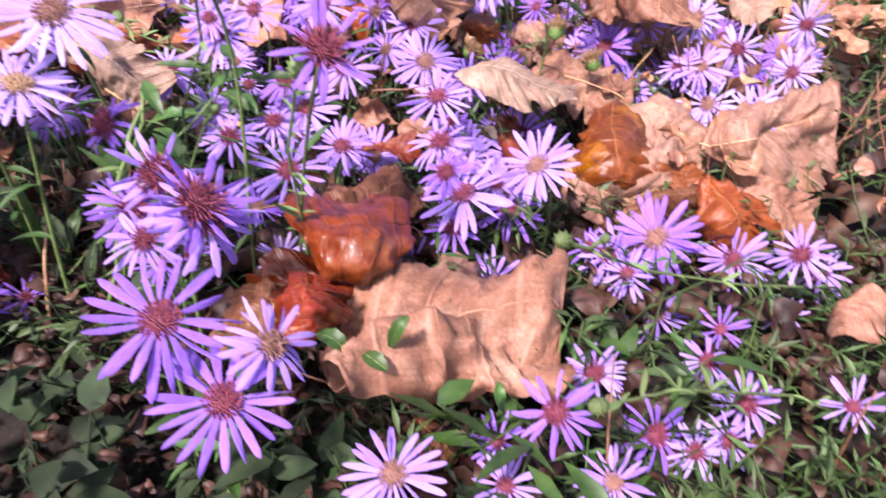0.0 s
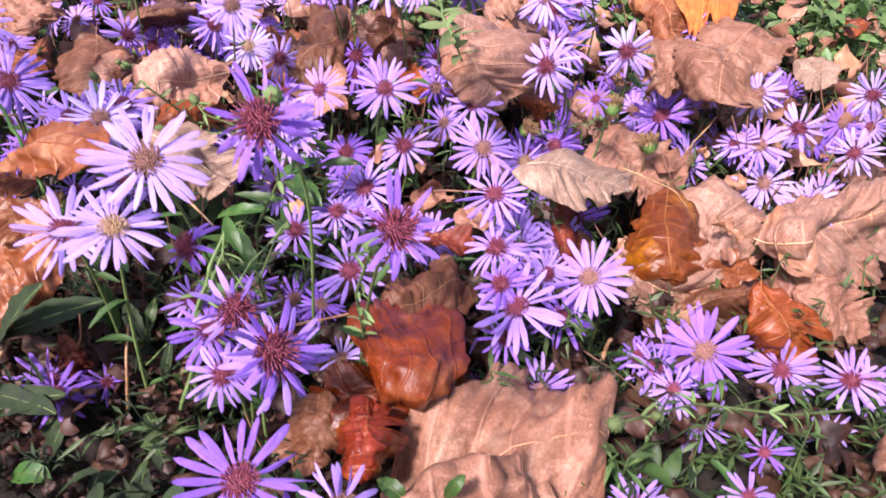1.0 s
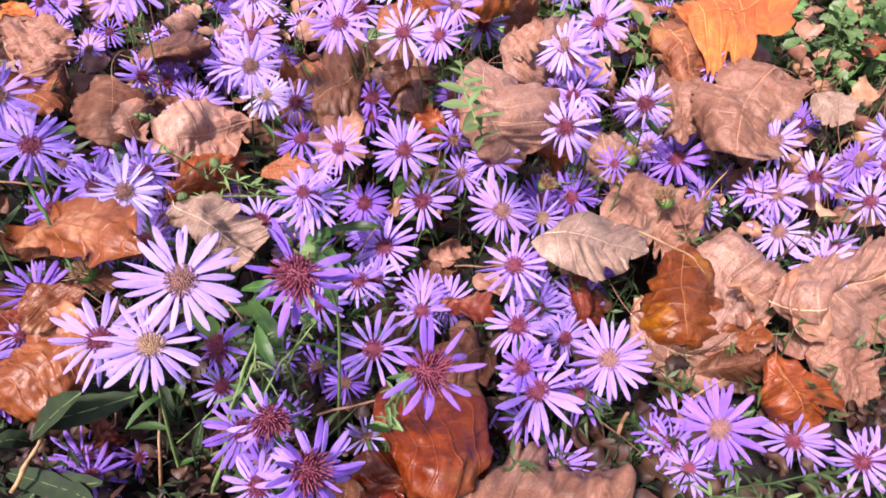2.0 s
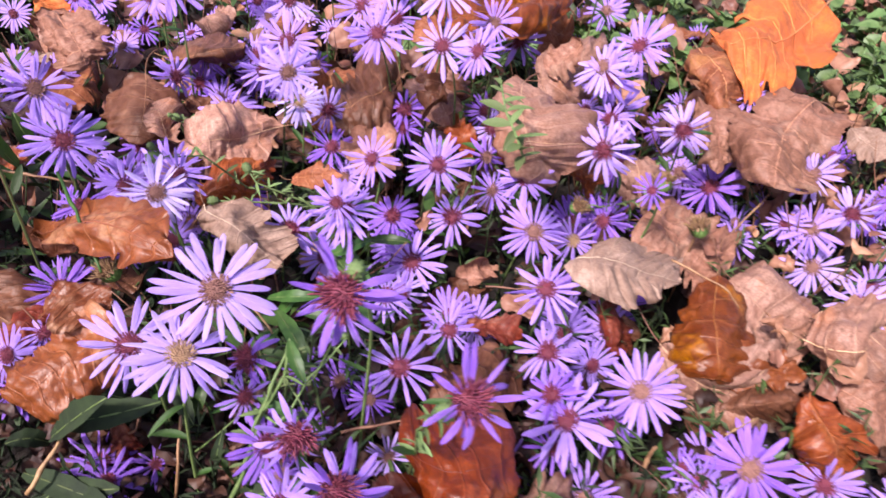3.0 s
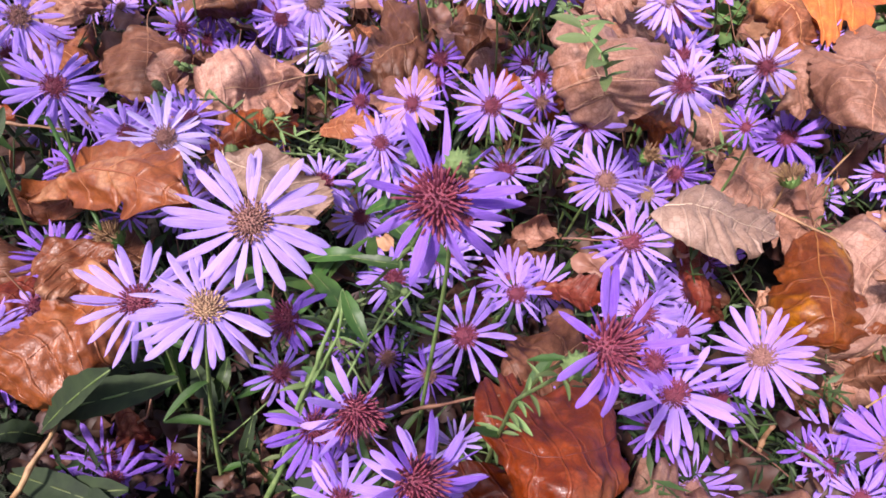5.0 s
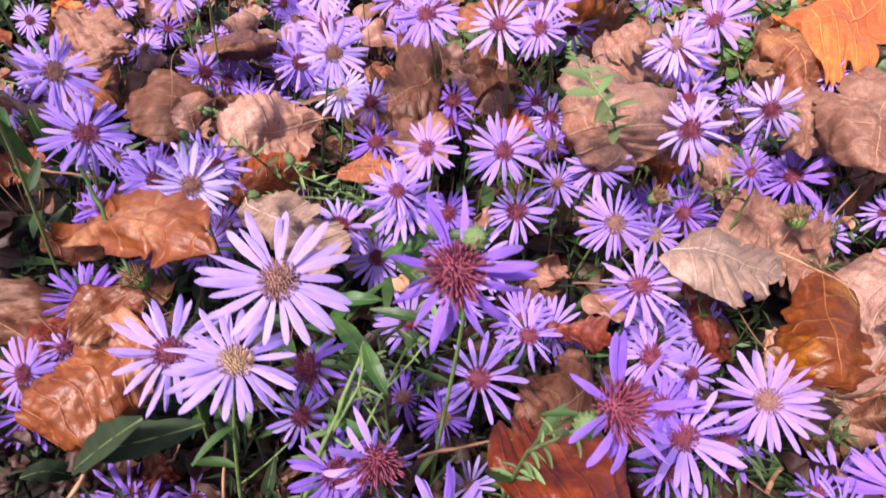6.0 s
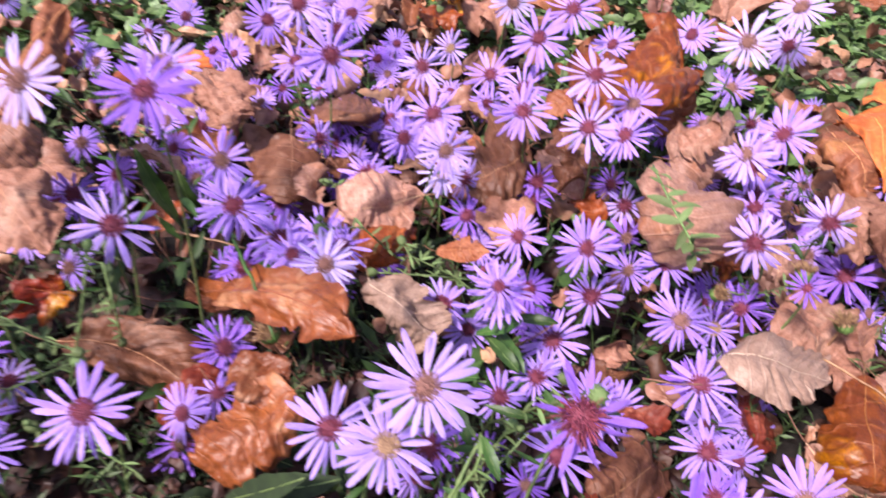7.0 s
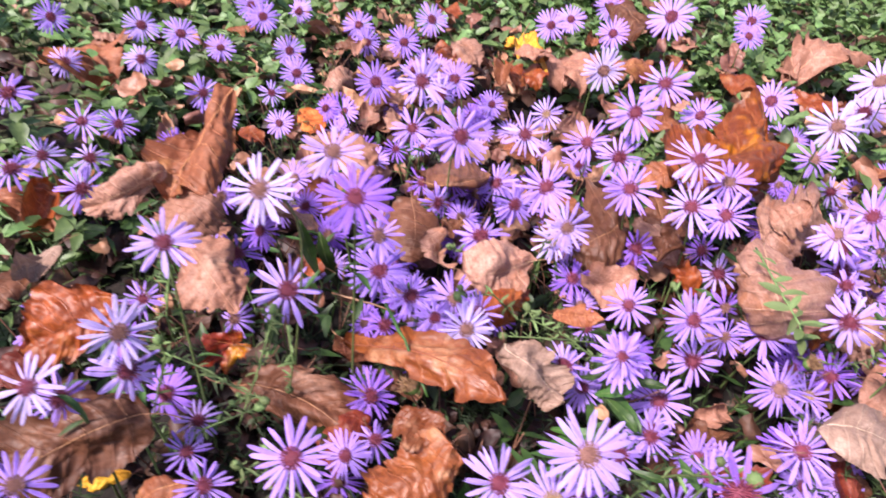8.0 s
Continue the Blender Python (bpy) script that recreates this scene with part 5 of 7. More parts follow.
fallen_leaf("maple", (-0.2548, 0.8349, 0.0460), (-0.1859, 0.6901, 0.0520), 0, "yellow", 0.51, .05, 0.36, 0.09, 0.104, 24, "bright")
fallen_leaf("oval", (-0.3074, 0.7119, 0.0830), (-0.2691, 0.6920, 0.0670), 14, "tan", 0.63, .1, -0.38, -1.21, 0.130, 73, "curled")
fallen_leaf("oval", (-0.3771, 0.6113, 0.0340), (-0.3245, 0.5764, 0.0340), 10, "pink", .8, .1, -.3, -.5, 0.130, 51, "small")
fallen_leaf("oval", (-0.2436, 0.7261, 0.0600), (-0.1981, 0.6929, 0.0600), 10, "rust", .7, .1, -.3, -.5, 0.130, 52, "small")
fallen_leaf("oval", (-0.2035, 0.7856, 0.0600), (-0.1543, 0.7199, 0.0600), 10, "pink", .7, .1, -.3, -.5, 0.130, 53, "curled")
fallen_leaf("oval", (0.0770, 0.8621, 0.0700), (0.1628, 0.9758, 0.0700), 10, "pink", .4, .1, -.3, -.5, 0.130, 54, "curled")
fallen_leaf("oval", (0.0579, 0.7231, 0.0920), (0.0911, 0.6768, 0.1020), 19, "rust", 0.50, .1, -0.16, 0.00, 0.085, 18, "smooth")
fallen_leaf("oval", (-0.1320, 0.6705, 0.1000), (-0.0864, 0.7037, 0.1000), 20, "amber", .5, .1, -.3, -.3, 0.085, 56, "smooth")
fallen_leaf("oval", (-0.1390, 0.9076, 0.0900), (-0.0873, 0.8286, 0.0900), 10, "brown", .7, .1, -.3, -.5, 0.130, 57, "curled")
fallen_leaf("oval", (-0.6724, 0.5489, 0.0600), (-0.6032, 0.4943, 0.0600), 0, "amber", .8, .1, -.3, -.5, 0.130, 58, "small")
fallen_leaf("oval", (-0.4600, 0.2746, 0.0570), (-0.4556, 0.2348, 0.0660), -33, "pale", 0.47, .1, 0.02, -0.08, 0.130, 30, "curled")
fallen_leaf("oval", (-0.0049, 0.7746, 0.0800), (0.0239, 0.7277, 0.0800), 0, "rust", .7, .1, -.3, -.5, 0.130, 60, "small")
fallen_leaf("oval", (-0.2059, 0.5110, 0.0800), (-0.1725, 0.4919, 0.0800), 0, "amber", .8, .1, -.3, -.5, 0.130, 61, "small")
fallen_leaf("oval", (0.1826, 0.1751, 0.0600), (0.1583, 0.1650, 0.0500), -15, "pink", .7, .1, -.3, -.5, 0.130, 62, "curled")
fallen_leaf("oval", (0.0064, 0.1237, 0.0400), (0.0182, 0.1179, 0.0200), 0, "brown", .6, .1, -.3, -.5, 0.130, 64, "curled")
fallen_leaf("oval", (-0.1105, 0.1916, 0.0400), (-0.1184, 0.1767, 0.0250), 20, "pink", .6, .1, .6, .6, 0.156, 65, "curled")
fallen_leaf("oval", (-0.1645, 0.1834, 0.0500), (-0.1560, 0.1763, 0.0300), 0, "red", .6, .1, .3, .5, 0.130, 66, "curled")
fallen_leaf("oval", (-0.3188, 0.4573, 0.0880), (-0.3243, 0.4317, 0.0650), -11, "amber", 0.83, .1, -0.11, -0.08, 0.104, 54, "curled")
fallen_leaf("oval", (-0.2337, 0.4964, 0.0580), (-0.2684, 0.4593, 0.0610), 0, "brown", 0.36, .1, 0.18, -1.90, 0.104, 87, "tightly rolled")
fallen_leaf("oval", (0.0693, 0.3773, 0.0710), (0.0522, 0.3781, 0.0660), -40, "tan", 1.10, .1, 0.26, -1.05, 0.130, 46, "crumpled")
fallen_leaf("oval", (0.0260, 0.3906, 0.0800), (0.0451, 0.3859, 0.0700), 10, "amber", .6, .1, -.3, -.5, 0.085, 70, "small")
fallen_leaf("oval", (0.0417, 0.3055, 0.0550), (0.0584, 0.2725, 0.0400), 0, "brown", .5, .1, -.3, .8, 0.104, 71, "curled")
fallen_leaf("oval", (0.2001, 0.4866, 0.0750), (0.1569, 0.4922, 0.0740), -39, "pink", 0.64, .1, -0.28, -0.36, 0.104, 83, "curled")
fallen_leaf("oval", (0.1577, 0.5782, 0.0710), (0.1716, 0.5604, 0.0410), -4, "tan", 1.04, .1, -0.24, 0.79, 0.104, 27, "curled")
fallen_leaf("oval", (0.1179, 0.4381, 0.0610), (0.1504, 0.4458, 0.0740), 27, "tan", 0.46, .1, -0.44, -0.87, 0.104, 32, "folded")
fallen_leaf("oval", (0.1685, 0.4425, 0.0500), (0.2082, 0.4818, 0.0500), 10, "pink", .7, .1, -.3, -.5, 0.104, 76, "small")
fallen_leaf("oval", (0.1896, 0.6345, 0.0600), (0.1394, 0.5552, 0.0600), 0, "brown", .7, .1, -.3, -.5, 0.104, 77, "curled")
fallen_leaf("oval", (-0.0377, 0.2010, 0.0200), (-0.0586, 0.1832, 0.0100), -10, "pink", .6, .1, -.4, -.6, 0.104, 79, "curled")
fallen_leaf("oval", (-0.3665, 0.4654, 0.0500), (-0.3556, 0.4181, 0.0500), -10, "pale", .7, .1, -.4, -.6, 0.104, 80, "curled")
fallen_leaf("oval", (-0.3305, 0.4534, 0.0500), (-0.3159, 0.3909, 0.0500), -10, "amber", .7, .1, -.4, -.6, 0.104, 81, "curled")
fallen_leaf("oval", (-0.1133, 0.4270, 0.0100), (-0.0827, 0.3952, 0.0100), 10, "brown", .7, .1, -.4, .6, 0.104, 82, "curled")
fallen_leaf("oval", (0.0705, 0.4077, 0.0100), (0.0792, 0.3760, 0.0100), 10, "rust", .7, .1, -.4, .6, 0.104, 83, "curled")
fallen_leaf("oval", (-0.0196, 0.4442, 0.0100), (-0.0478, 0.4038, 0.0100), 10, "brown", .7, .1, -.4, .6, 0.104, 84, "curled")
fallen_leaf("oval", (0.0188, 0.5753, 0.0960), (0.0014, 0.5313, 0.0700), 6, "amber", 0.42, .1, -0.29, -0.30, 0.104, 39, "curled")
fallen_leaf("oval", (-0.3998, 0.2008, 0.0700), (-0.4053, 0.1695, 0.0600), -10, "red", .6, .1, -.3, -.5, 0.104, 89, "curled")
fallen_leaf("oval", (-0.2726, 0.1497, 0.0800), (-0.2933, 0.1351, 0.0700), -10, "amber", .6, .1, -.3, -.5, 0.104, 90, "curled")
fallen_leaf("oval", (-0.1941, 0.2629, 0.0400), (-0.2334, 0.2745, 0.0350), 10, "brown", .6, .1, -.3, -.5, 0.104, 91, "curled")
fallen_leaf("oval", (-0.4650, 0.2555, 0.0600), (-0.4606, 0.2158, 0.0500), 0, "brown", .6, .1, -.3, -.5, 0.104, 92, "curled")
fallen_leaf("oval", (-0.5225, 0.3630, 0.0500), (-0.5116, 0.2948, 0.0450), -10, "amber", .7, .1, -.3, -.4, 0.104, 93, "curled")
fallen_leaf("oval", (-0.4195, 0.3537, 0.0500), (-0.3738, 0.3377, 0.0500), 10, "pink", .7, .1, -.3, -.4, 0.104, 94, "curled")

# ---- twigs, stems, buds and broad green leaves ----
twig([(0.1244, 0.3722, 0.0500), (0.1271, 0.3700, 0.0650), (0.1357, 0.3794, 0.0720), (0.1422, 0.3866, 0.0770)], 0.0008, "thin straw-coloured dry stalk among the asters")
twig([(-0.2590, 0.2761, 0.0900), (-0.2362, 0.2748, 0.0920), (-0.2187, 0.2713, 0.0950)], 0.0009, "pinkish brown dry stalk lying over the leaves")
twig([(-0.2242, 0.2706, 0.1000), (-0.2016, 0.2463, 0.0950), (-0.1848, 0.2288, 0.0850)], 0.0012, "straight green grass stalk", GREEN, "grass_stalk", "grass")
twig([(-0.1782, 0.1471, 0.0500), (-0.1738, 0.1607, 0.0580), (-0.1739, 0.1722, 0.0600)], 0.0013, "dry straw-coloured stick standing in the foliage")
twig([(-0.1172, 0.2172, 0.1000), (-0.1072, 0.2086, 0.1000), (-0.0998, 0.2013, 0.1000)], 0.0007, "thin straw-coloured dry stalk below an aster")
twig([(-0.1349, 0.1649, 0.0200), (-0.1307, 0.1698, 0.0500), (-0.1342, 0.1841, 0.0600)], 0.0009, "thin reddish brown stalk standing upright", STALK)
twig([(-0.0695, 0.1835, 0.0700), (-0.0542, 0.1889, 0.0720), (-0.0383, 0.1946, 0.0720)], 0.0008, "thin red-brown stalk over the leaves", STALK)
twig([(0.0610, 0.2112, 0.0400), (0.0623, 0.2138, 0.0450), (0.0637, 0.2157, 0.0500)], 0.0015, "short yellow withered stalk")
shoot([(-0.0897, 0.2277, 0.0100), (-0.0910, 0.2141, 0.0600), (-0.0848, 0.2043, 0.1000), (-0.0707, 0.1942, 0.1300), (-0.0608, 0.1676, 0.1750)], 0.0028, 2, 1)
shoot([(-0.0379, 0.1923, 0.0100), (-0.0390, 0.1794, 0.0700), (-0.0395, 0.1656, 0.1100), (-0.0320, 0.1526, 0.1420)], 0.003, 1, 2)
shoot([(-0.1388, 0.3447, 0.0500), (-0.1505, 0.3068, 0.0800), (-0.1685, 0.3012, 0.1000), (-0.1858, 0.2870, 0.1050)], 0.0032, 2, 3)
shoot([(-0.1769, 0.3720, 0.0300), (-0.1823, 0.3690, 0.0600), (-0.1954, 0.3548, 0.0800), (-0.2077, 0.3516, 0.0850)], 0.0024, 3, 4)
shoot([(-0.1169, 0.1799, 0.0000), (-0.1044, 0.1743, 0.0500), (-0.0949, 0.1698, 0.0900), (-0.0866, 0.1769, 0.1100), (-0.0856, 0.1800, 0.1200)], 0.0024, 0, 5)
shoot([(-0.0820, 0.1920, 0.0100), (-0.0804, 0.1985, 0.0500), (-0.0836, 0.1987, 0.0800), (-0.0764, 0.2061, 0.1000)], 0.0024, 2, 6)
shoot([(-0.0355, 0.3780, 0.0300), (-0.0463, 0.3477, 0.0700), (-0.0511, 0.3571, 0.0800), (-0.0585, 0.3791, 0.0800)], 0.0024, 2, 7)
shoot([(-0.0926, 0.3205, 0.0500), (-0.1034, 0.3038, 0.0700), (-0.1186, 0.3033, 0.0800), (-0.1421, 0.2996, 0.0900), (-0.1479, 0.3038, 0.0950)], 0.0025, 1, 8)
shoot([(-0.0308, 0.3552, 0.1400), (-0.0263, 0.3039, 0.1500), (-0.0203, 0.2839, 0.1500), (-0.0153, 0.2821, 0.1400)], 0.0024, 0, 9, 1.5, "small green leafy sprig lying over a tan leaf")
shoot([(0.1835, 0.2040, 0.0400), (0.1250, 0.1773, 0.0600), (0.0833, 0.1693, 0.0700), (0.0375, 0.1234, 0.1150)], 0.0024, 2, 10)
shoot([(0.1723, 0.1379, 0.0300), (0.1286, 0.1338, 0.0500), (0.0733, 0.1075, 0.0800), (0.0467, 0.0923, 0.0900)], 0.0024, 1, 11)
shoot([(-0.3659, 0.2603, 0.0000), (-0.3417, 0.2327, 0.0800), (-0.3387, 0.2394, 0.1100), (-0.3585, 0.2606, 0.1200)], 0.0024, 2, 12)
shoot([(-0.3071, 0.2623, 0.0000), (-0.2897, 0.2545, 0.0600), (-0.2842, 0.2553, 0.0900)], 0.0024, 2, 13)
shoot([(-0.3168, 0.1821, 0.0200), (-0.2917, 0.1860, 0.0600), (-0.2674, 0.2025, 0.0700)], 0.0028, 2, 14)
shoot([(-0.0861, 0.3402, 0.0500), (-0.1279, 0.2996, 0.0800), (-0.1565, 0.2807, 0.0900)], 0.0024, 1, 15)
broad_leaf([(-0.1823, 0.1703, 0.0500), (-0.1580, 0.1619, 0.0850), (-0.1432, 0.1629, 0.1000)], 0.0055, "broad dark green leaf low among the asters")
broad_leaf([(-0.1774, 0.1709, 0.0600), (-0.1507, 0.1668, 0.0800), (-0.1349, 0.1768, 0.0800)], 0.0055, "long dark green leaf arching over the shade")
broad_leaf([(-0.1835, 0.1561, 0.0300), (-0.1601, 0.1524, 0.0500), (-0.1468, 0.1555, 0.0500)], 0.005, "dark green leaf close to the soil")
broad_leaf([(-0.0820, 0.1662, 0.0500), (-0.0900, 0.1631, 0.0550), (-0.0983, 0.1616, 0.0500)], 0.006, "rounded dark green leaf close to the soil")
broad_leaf([(-0.2904, 0.3305, 0.0300), (-0.2878, 0.3026, 0.0900), (-0.2895, 0.2972, 0.1200)], 0.005, "upright green leaf beside an aster stem")
broad_leaf([(-0.2878, 0.3494, 0.0200), (-0.2910, 0.3331, 0.0600), (-0.2967, 0.3375, 0.0800)], 0.0055, "broad green leaf beside an aster stem")
broad_leaf([(-0.3530, 0.5239, 0.0500), (-0.3508, 0.4992, 0.0800), (-0.3521, 0.4962, 0.1000)], 0.0024, "narrow upright green leaf")
broad_leaf([(-0.1896, 0.1932, 0.0400), (-0.1763, 0.1945, 0.0500), (-0.1625, 0.1925, 0.0500)], 0.0045, "broad dark green leaf low in the shade")
broad_leaf([(-0.1830, 0.2037, 0.0350), (-0.1696, 0.2073, 0.0450), (-0.1572, 0.2044, 0.0450)], 0.004, "broad dark green leaf low in the shade")
broad_leaf([(-0.1571, 0.2057, 0.0200), (-0.1524, 0.2022, 0.0500), (-0.1542, 0.2043, 0.0600)], 0.0035, "upright green leaf low among the asters")
broad_leaf([(-0.1484, 0.2034, 0.0200), (-0.1324, 0.1946, 0.0500), (-0.1363, 0.2086, 0.0500)], 0.003, "narrow upright green leaf")
broad_leaf([(-0.1572, 0.1439, 0.0200), (-0.1466, 0.1426, 0.0400), (-0.1478, 0.1502, 0.0400)], 0.0032, "small dark green leaf in the shade")
broad_leaf([(-0.1225, 0.1353, 0.0100), (-0.1116, 0.1316, 0.0350), (-0.1118, 0.1387, 0.0350)], 0.0035, "small dark green leaf in the shade")
broad_leaf([(-0.1203, 0.1597, 0.0300), (-0.1085, 0.1427, 0.0400), (-0.1037, 0.1385, 0.0350)], 0.0035, "small dark green leaf in the shade")
broad_leaf([(-0.1678, 0.1542, 0.0400), (-0.1552, 0.1510, 0.0500), (-0.1458, 0.1471, 0.0500)], 0.004, "broad dark green leaf low in the shade")
broad_leaf([(-0.1595, 0.1314, 0.0300), (-0.1489, 0.1313, 0.0400), (-0.1430, 0.1299, 0.0350)], 0.004, "broad grey-green leaf low in the shade")
broad_leaf([(-0.1180, 0.2456, 0.0500), (-0.1094, 0.2404, 0.0700), (-0.1041, 0.2452, 0.0750)], 0.003, "narrow green leaf between the asters")
broad_leaf([(-0.1104, 0.2846, 0.0700), (-0.0993, 0.2684, 0.0900), (-0.1033, 0.2884, 0.0900)], 0.0026, "upright green leaf between the asters")
broad_leaf([(-0.0945, 0.2881, 0.0700), (-0.0783, 0.2595, 0.0800), (-0.0727, 0.2540, 0.0750)], 0.003, "small green leaf between the asters")
broad_leaf([(-0.1190, 0.2606, 0.0700), (-0.1253, 0.2583, 0.0750), (-0.1371, 0.2594, 0.0700)], 0.003, "small green leaf between the asters")
broad_leaf([(-0.0158, 0.1139, 0.0800), (-0.0191, 0.1145, 0.0850), (-0.0246, 0.1195, 0.0800)], 0.0026, "small green leaf over a dry leaf")
broad_leaf([(-0.0041, 0.1164, 0.0800), (-0.0025, 0.1148, 0.0900), (0.0004, 0.1184, 0.0900)], 0.002, "small green leaf over a dry leaf")
broad_leaf([(-0.0110, 0.1136, 0.0800), (-0.0076, 0.1095, 0.0820), (-0.0043, 0.1081, 0.0800)], 0.0024, "small green leaf over a dry leaf")
broad_leaf([(0.0271, 0.1149, 0.0700), (0.0265, 0.1093, 0.0700), (0.0296, 0.1121, 0.0600)], 0.0018, "small green leaf over a dry leaf")
twig([(0.0691, 0.3011, 0.0850), (0.0831, 0.2934, 0.0850), (0.0969, 0.2883, 0.0820), (0.1036, 0.2858, 0.0750)], 0.0008, "curved brown leaf stalk beside a pale leaf", STALK)
twig([(-0.0219, 0.2550, 0.0900), (-0.0086, 0.2549, 0.0920), (0.0028, 0.2559, 0.0950)], 0.0006, "thin reddish brown stalk behind an aster", STALK)
twig([(0.0468, 0.2210, 0.0400), (0.0631, 0.2088, 0.0400), (0.0815, 0.1971, 0.0350)], 0.0006, "thin brown stalk lying over the undergrowth", STALK)
twig([(-0.1299, 0.1807, 0.0400), (-0.1216, 0.1831, 0.0500), (-0.1146, 0.1900, 0.0550)], 0.0005, "thin green stalk in the shade", STEM)
twig([(0.0856, 0.2143, 0.0700), (0.0922, 0.2190, 0.0700), (0.1017, 0.2256, 0.0700)], 0.0006, "thin straw-coloured dry stalk")
twig([(-0.1108, 0.1619, 0.0300), (-0.1021, 0.1668, 0.0600), (-0.0956, 0.1678, 0.0900), (-0.0914, 0.1743, 0.1050), (-0.0875, 0.1845, 0.1150)], 0.0012, "thick pale green fleshy aster shoot", SAGE, "aster_shoot", "plant")
twig([(-0.0972, 0.1729, 0.0930), (-0.0888, 0.1709, 0.0900), (-0.0846, 0.1738, 0.0950), (-0.0806, 0.1847, 0.1000), (-0.0702, 0.1974, 0.1100)], 0.0007, "bent pale green aster shoot", SAGE, "aster_shoot", "plant")
twig([(-0.0884, 0.1832, 0.1000), (-0.0800, 0.1746, 0.0950), (-0.0695, 0.1716, 0.0800)], 0.0005, "thin pale green aster shoot", SAGE, "aster_shoot", "plant")
broad_leaf([(-0.0865, 0.1840, 0.1200), (-0.0823, 0.1757, 0.1200), (-0.0780, 0.1724, 0.1150)], 0.0022, "small green leaf on an aster shoot")
broad_leaf([(-0.0707, 0.1973, 0.1200), (-0.0781, 0.1947, 0.1220), (-0.0881, 0.1971, 0.1200)], 0.0018, "narrow green leaf on an aster shoot")
shoot([(0.0273, 0.3728, 0.0500), (0.0374, 0.3482, 0.0750), (0.0497, 0.3487, 0.0800), (0.0678, 0.3623, 0.0800)], 0.0022, 1, 21)
shoot([(0.0779, 0.4215, 0.0600), (0.0918, 0.4091, 0.0800), (0.1200, 0.4169, 0.0850), (0.1573, 0.4331, 0.0850)], 0.0022, 1, 22)
shoot([(-0.3309, 0.1863, 0.0300), (-0.3204, 0.1913, 0.0700), (-0.3117, 0.1943, 0.1000), (-0.3144, 0.1950, 0.1100)], 0.0024, 1, 30)
shoot([(-0.3146, 0.2025, 0.0900), (-0.2943, 0.2006, 0.0900), (-0.2828, 0.1999, 0.0850), (-0.2627, 0.2004, 0.0800)], 0.0024, 2, 31)
shoot([(-0.2893, 0.2106, 0.0300), (-0.2798, 0.2217, 0.0700), (-0.2736, 0.2285, 0.1000), (-0.2740, 0.2346, 0.1100)], 0.0024, 3, 32)
shoot([(-0.2616, 0.2269, 0.1100), (-0.2563, 0.2204, 0.0900), (-0.2624, 0.2246, 0.0600)], 0.0024, 1, 33)
shoot([(-0.2334, 0.1738, 0.0300), (-0.2426, 0.1719, 0.0600), (-0.2528, 0.1683, 0.0700), (-0.2588, 0.1660, 0.0750)], 0.0024, 2, 34)
shoot([(-0.2197, 0.1705, 0.0500), (-0.2362, 0.1711, 0.0600), (-0.2523, 0.1810, 0.0700)], 0.0024, 3, 35)
broad_leaf([(-0.0990, 0.2714, 0.0750), (-0.0867, 0.2668, 0.0880), (-0.0786, 0.2782, 0.0850)], 0.0032, "green aster leaf between the flowers")
broad_leaf([(-0.1106, 0.2334, 0.0750), (-0.0952, 0.2133, 0.0850), (-0.0897, 0.2082, 0.0750)], 0.0036, "green aster leaf between the flowers")
broad_leaf([(-0.0946, 0.2723, 0.0750), (-0.0823, 0.2521, 0.0850), (-0.0753, 0.2513, 0.0780)], 0.0034, "green aster leaf between the flowers")
broad_leaf([(-0.1184, 0.2439, 0.0700), (-0.1033, 0.2352, 0.0840), (-0.0924, 0.2410, 0.0800)], 0.003, "green aster leaf between the flowers")
broad_leaf([(-0.0846, 0.2934, 0.0700), (-0.0705, 0.2837, 0.0820), (-0.0603, 0.2890, 0.0780)], 0.003, "green aster leaf between the flowers")
broad_leaf([(-0.0863, 0.2477, 0.0600), (-0.0793, 0.2443, 0.0720), (-0.0748, 0.2521, 0.0700)], 0.0028, "green aster leaf between the flowers")
broad_leaf([(-0.1207, 0.2216, 0.0600), (-0.1105, 0.2153, 0.0750), (-0.1082, 0.2274, 0.0700)], 0.003, "green aster leaf between the flowers")
spent_head([(0.0910, 0.3389, 0.0800)], 0.0042)
spent_head([(0.0740, 0.3699, 0.0850)], 0.0042)
spent_head([(0.0242, 0.3387, 0.0800)], 0.0035)
spent_head([(-0.2003, 0.2519, 0.0600)], 0.0042)
spent_head([(0.1603, 0.4326, 0.0850)], 0.0036)
spent_head([(-0.1909, 0.3666, 0.0700)], 0.004)
broad_leaf([(-0.1897, 0.1592, 0.0400), (-0.1676, 0.1527, 0.0500), (-0.1522, 0.1515, 0.0450)], 0.0045, "broad dark green leaf low in the shade", SHADED_GREEN)
broad_leaf([(-0.1626, 0.1604, 0.0300), (-0.1533, 0.1499, 0.0350), (-0.1497, 0.1453, 0.0300)], 0.0035, "small dark green leaf in the shade", SHADED_GREEN)
broad_leaf([(-0.1081, 0.1710, 0.0300), (-0.0972, 0.1710, 0.0400), (-0.0869, 0.1717, 0.0400)], 0.005, "rounded dark green leaf close to the soil", SHADED_GREEN)
broad_leaf([(-0.1250, 0.1645, 0.0300), (-0.1179, 0.1562, 0.0350), (-0.1137, 0.1535, 0.0300)], 0.003, "small dark green leaf in the shade", SHADED_GREEN)
broad_leaf([(-0.1464, 0.2034, 0.0500), (-0.1396, 0.1944, 0.0500), (-0.1336, 0.1893, 0.0450)], 0.0035, "small dark green leaf under an aster", SHADED_GREEN)
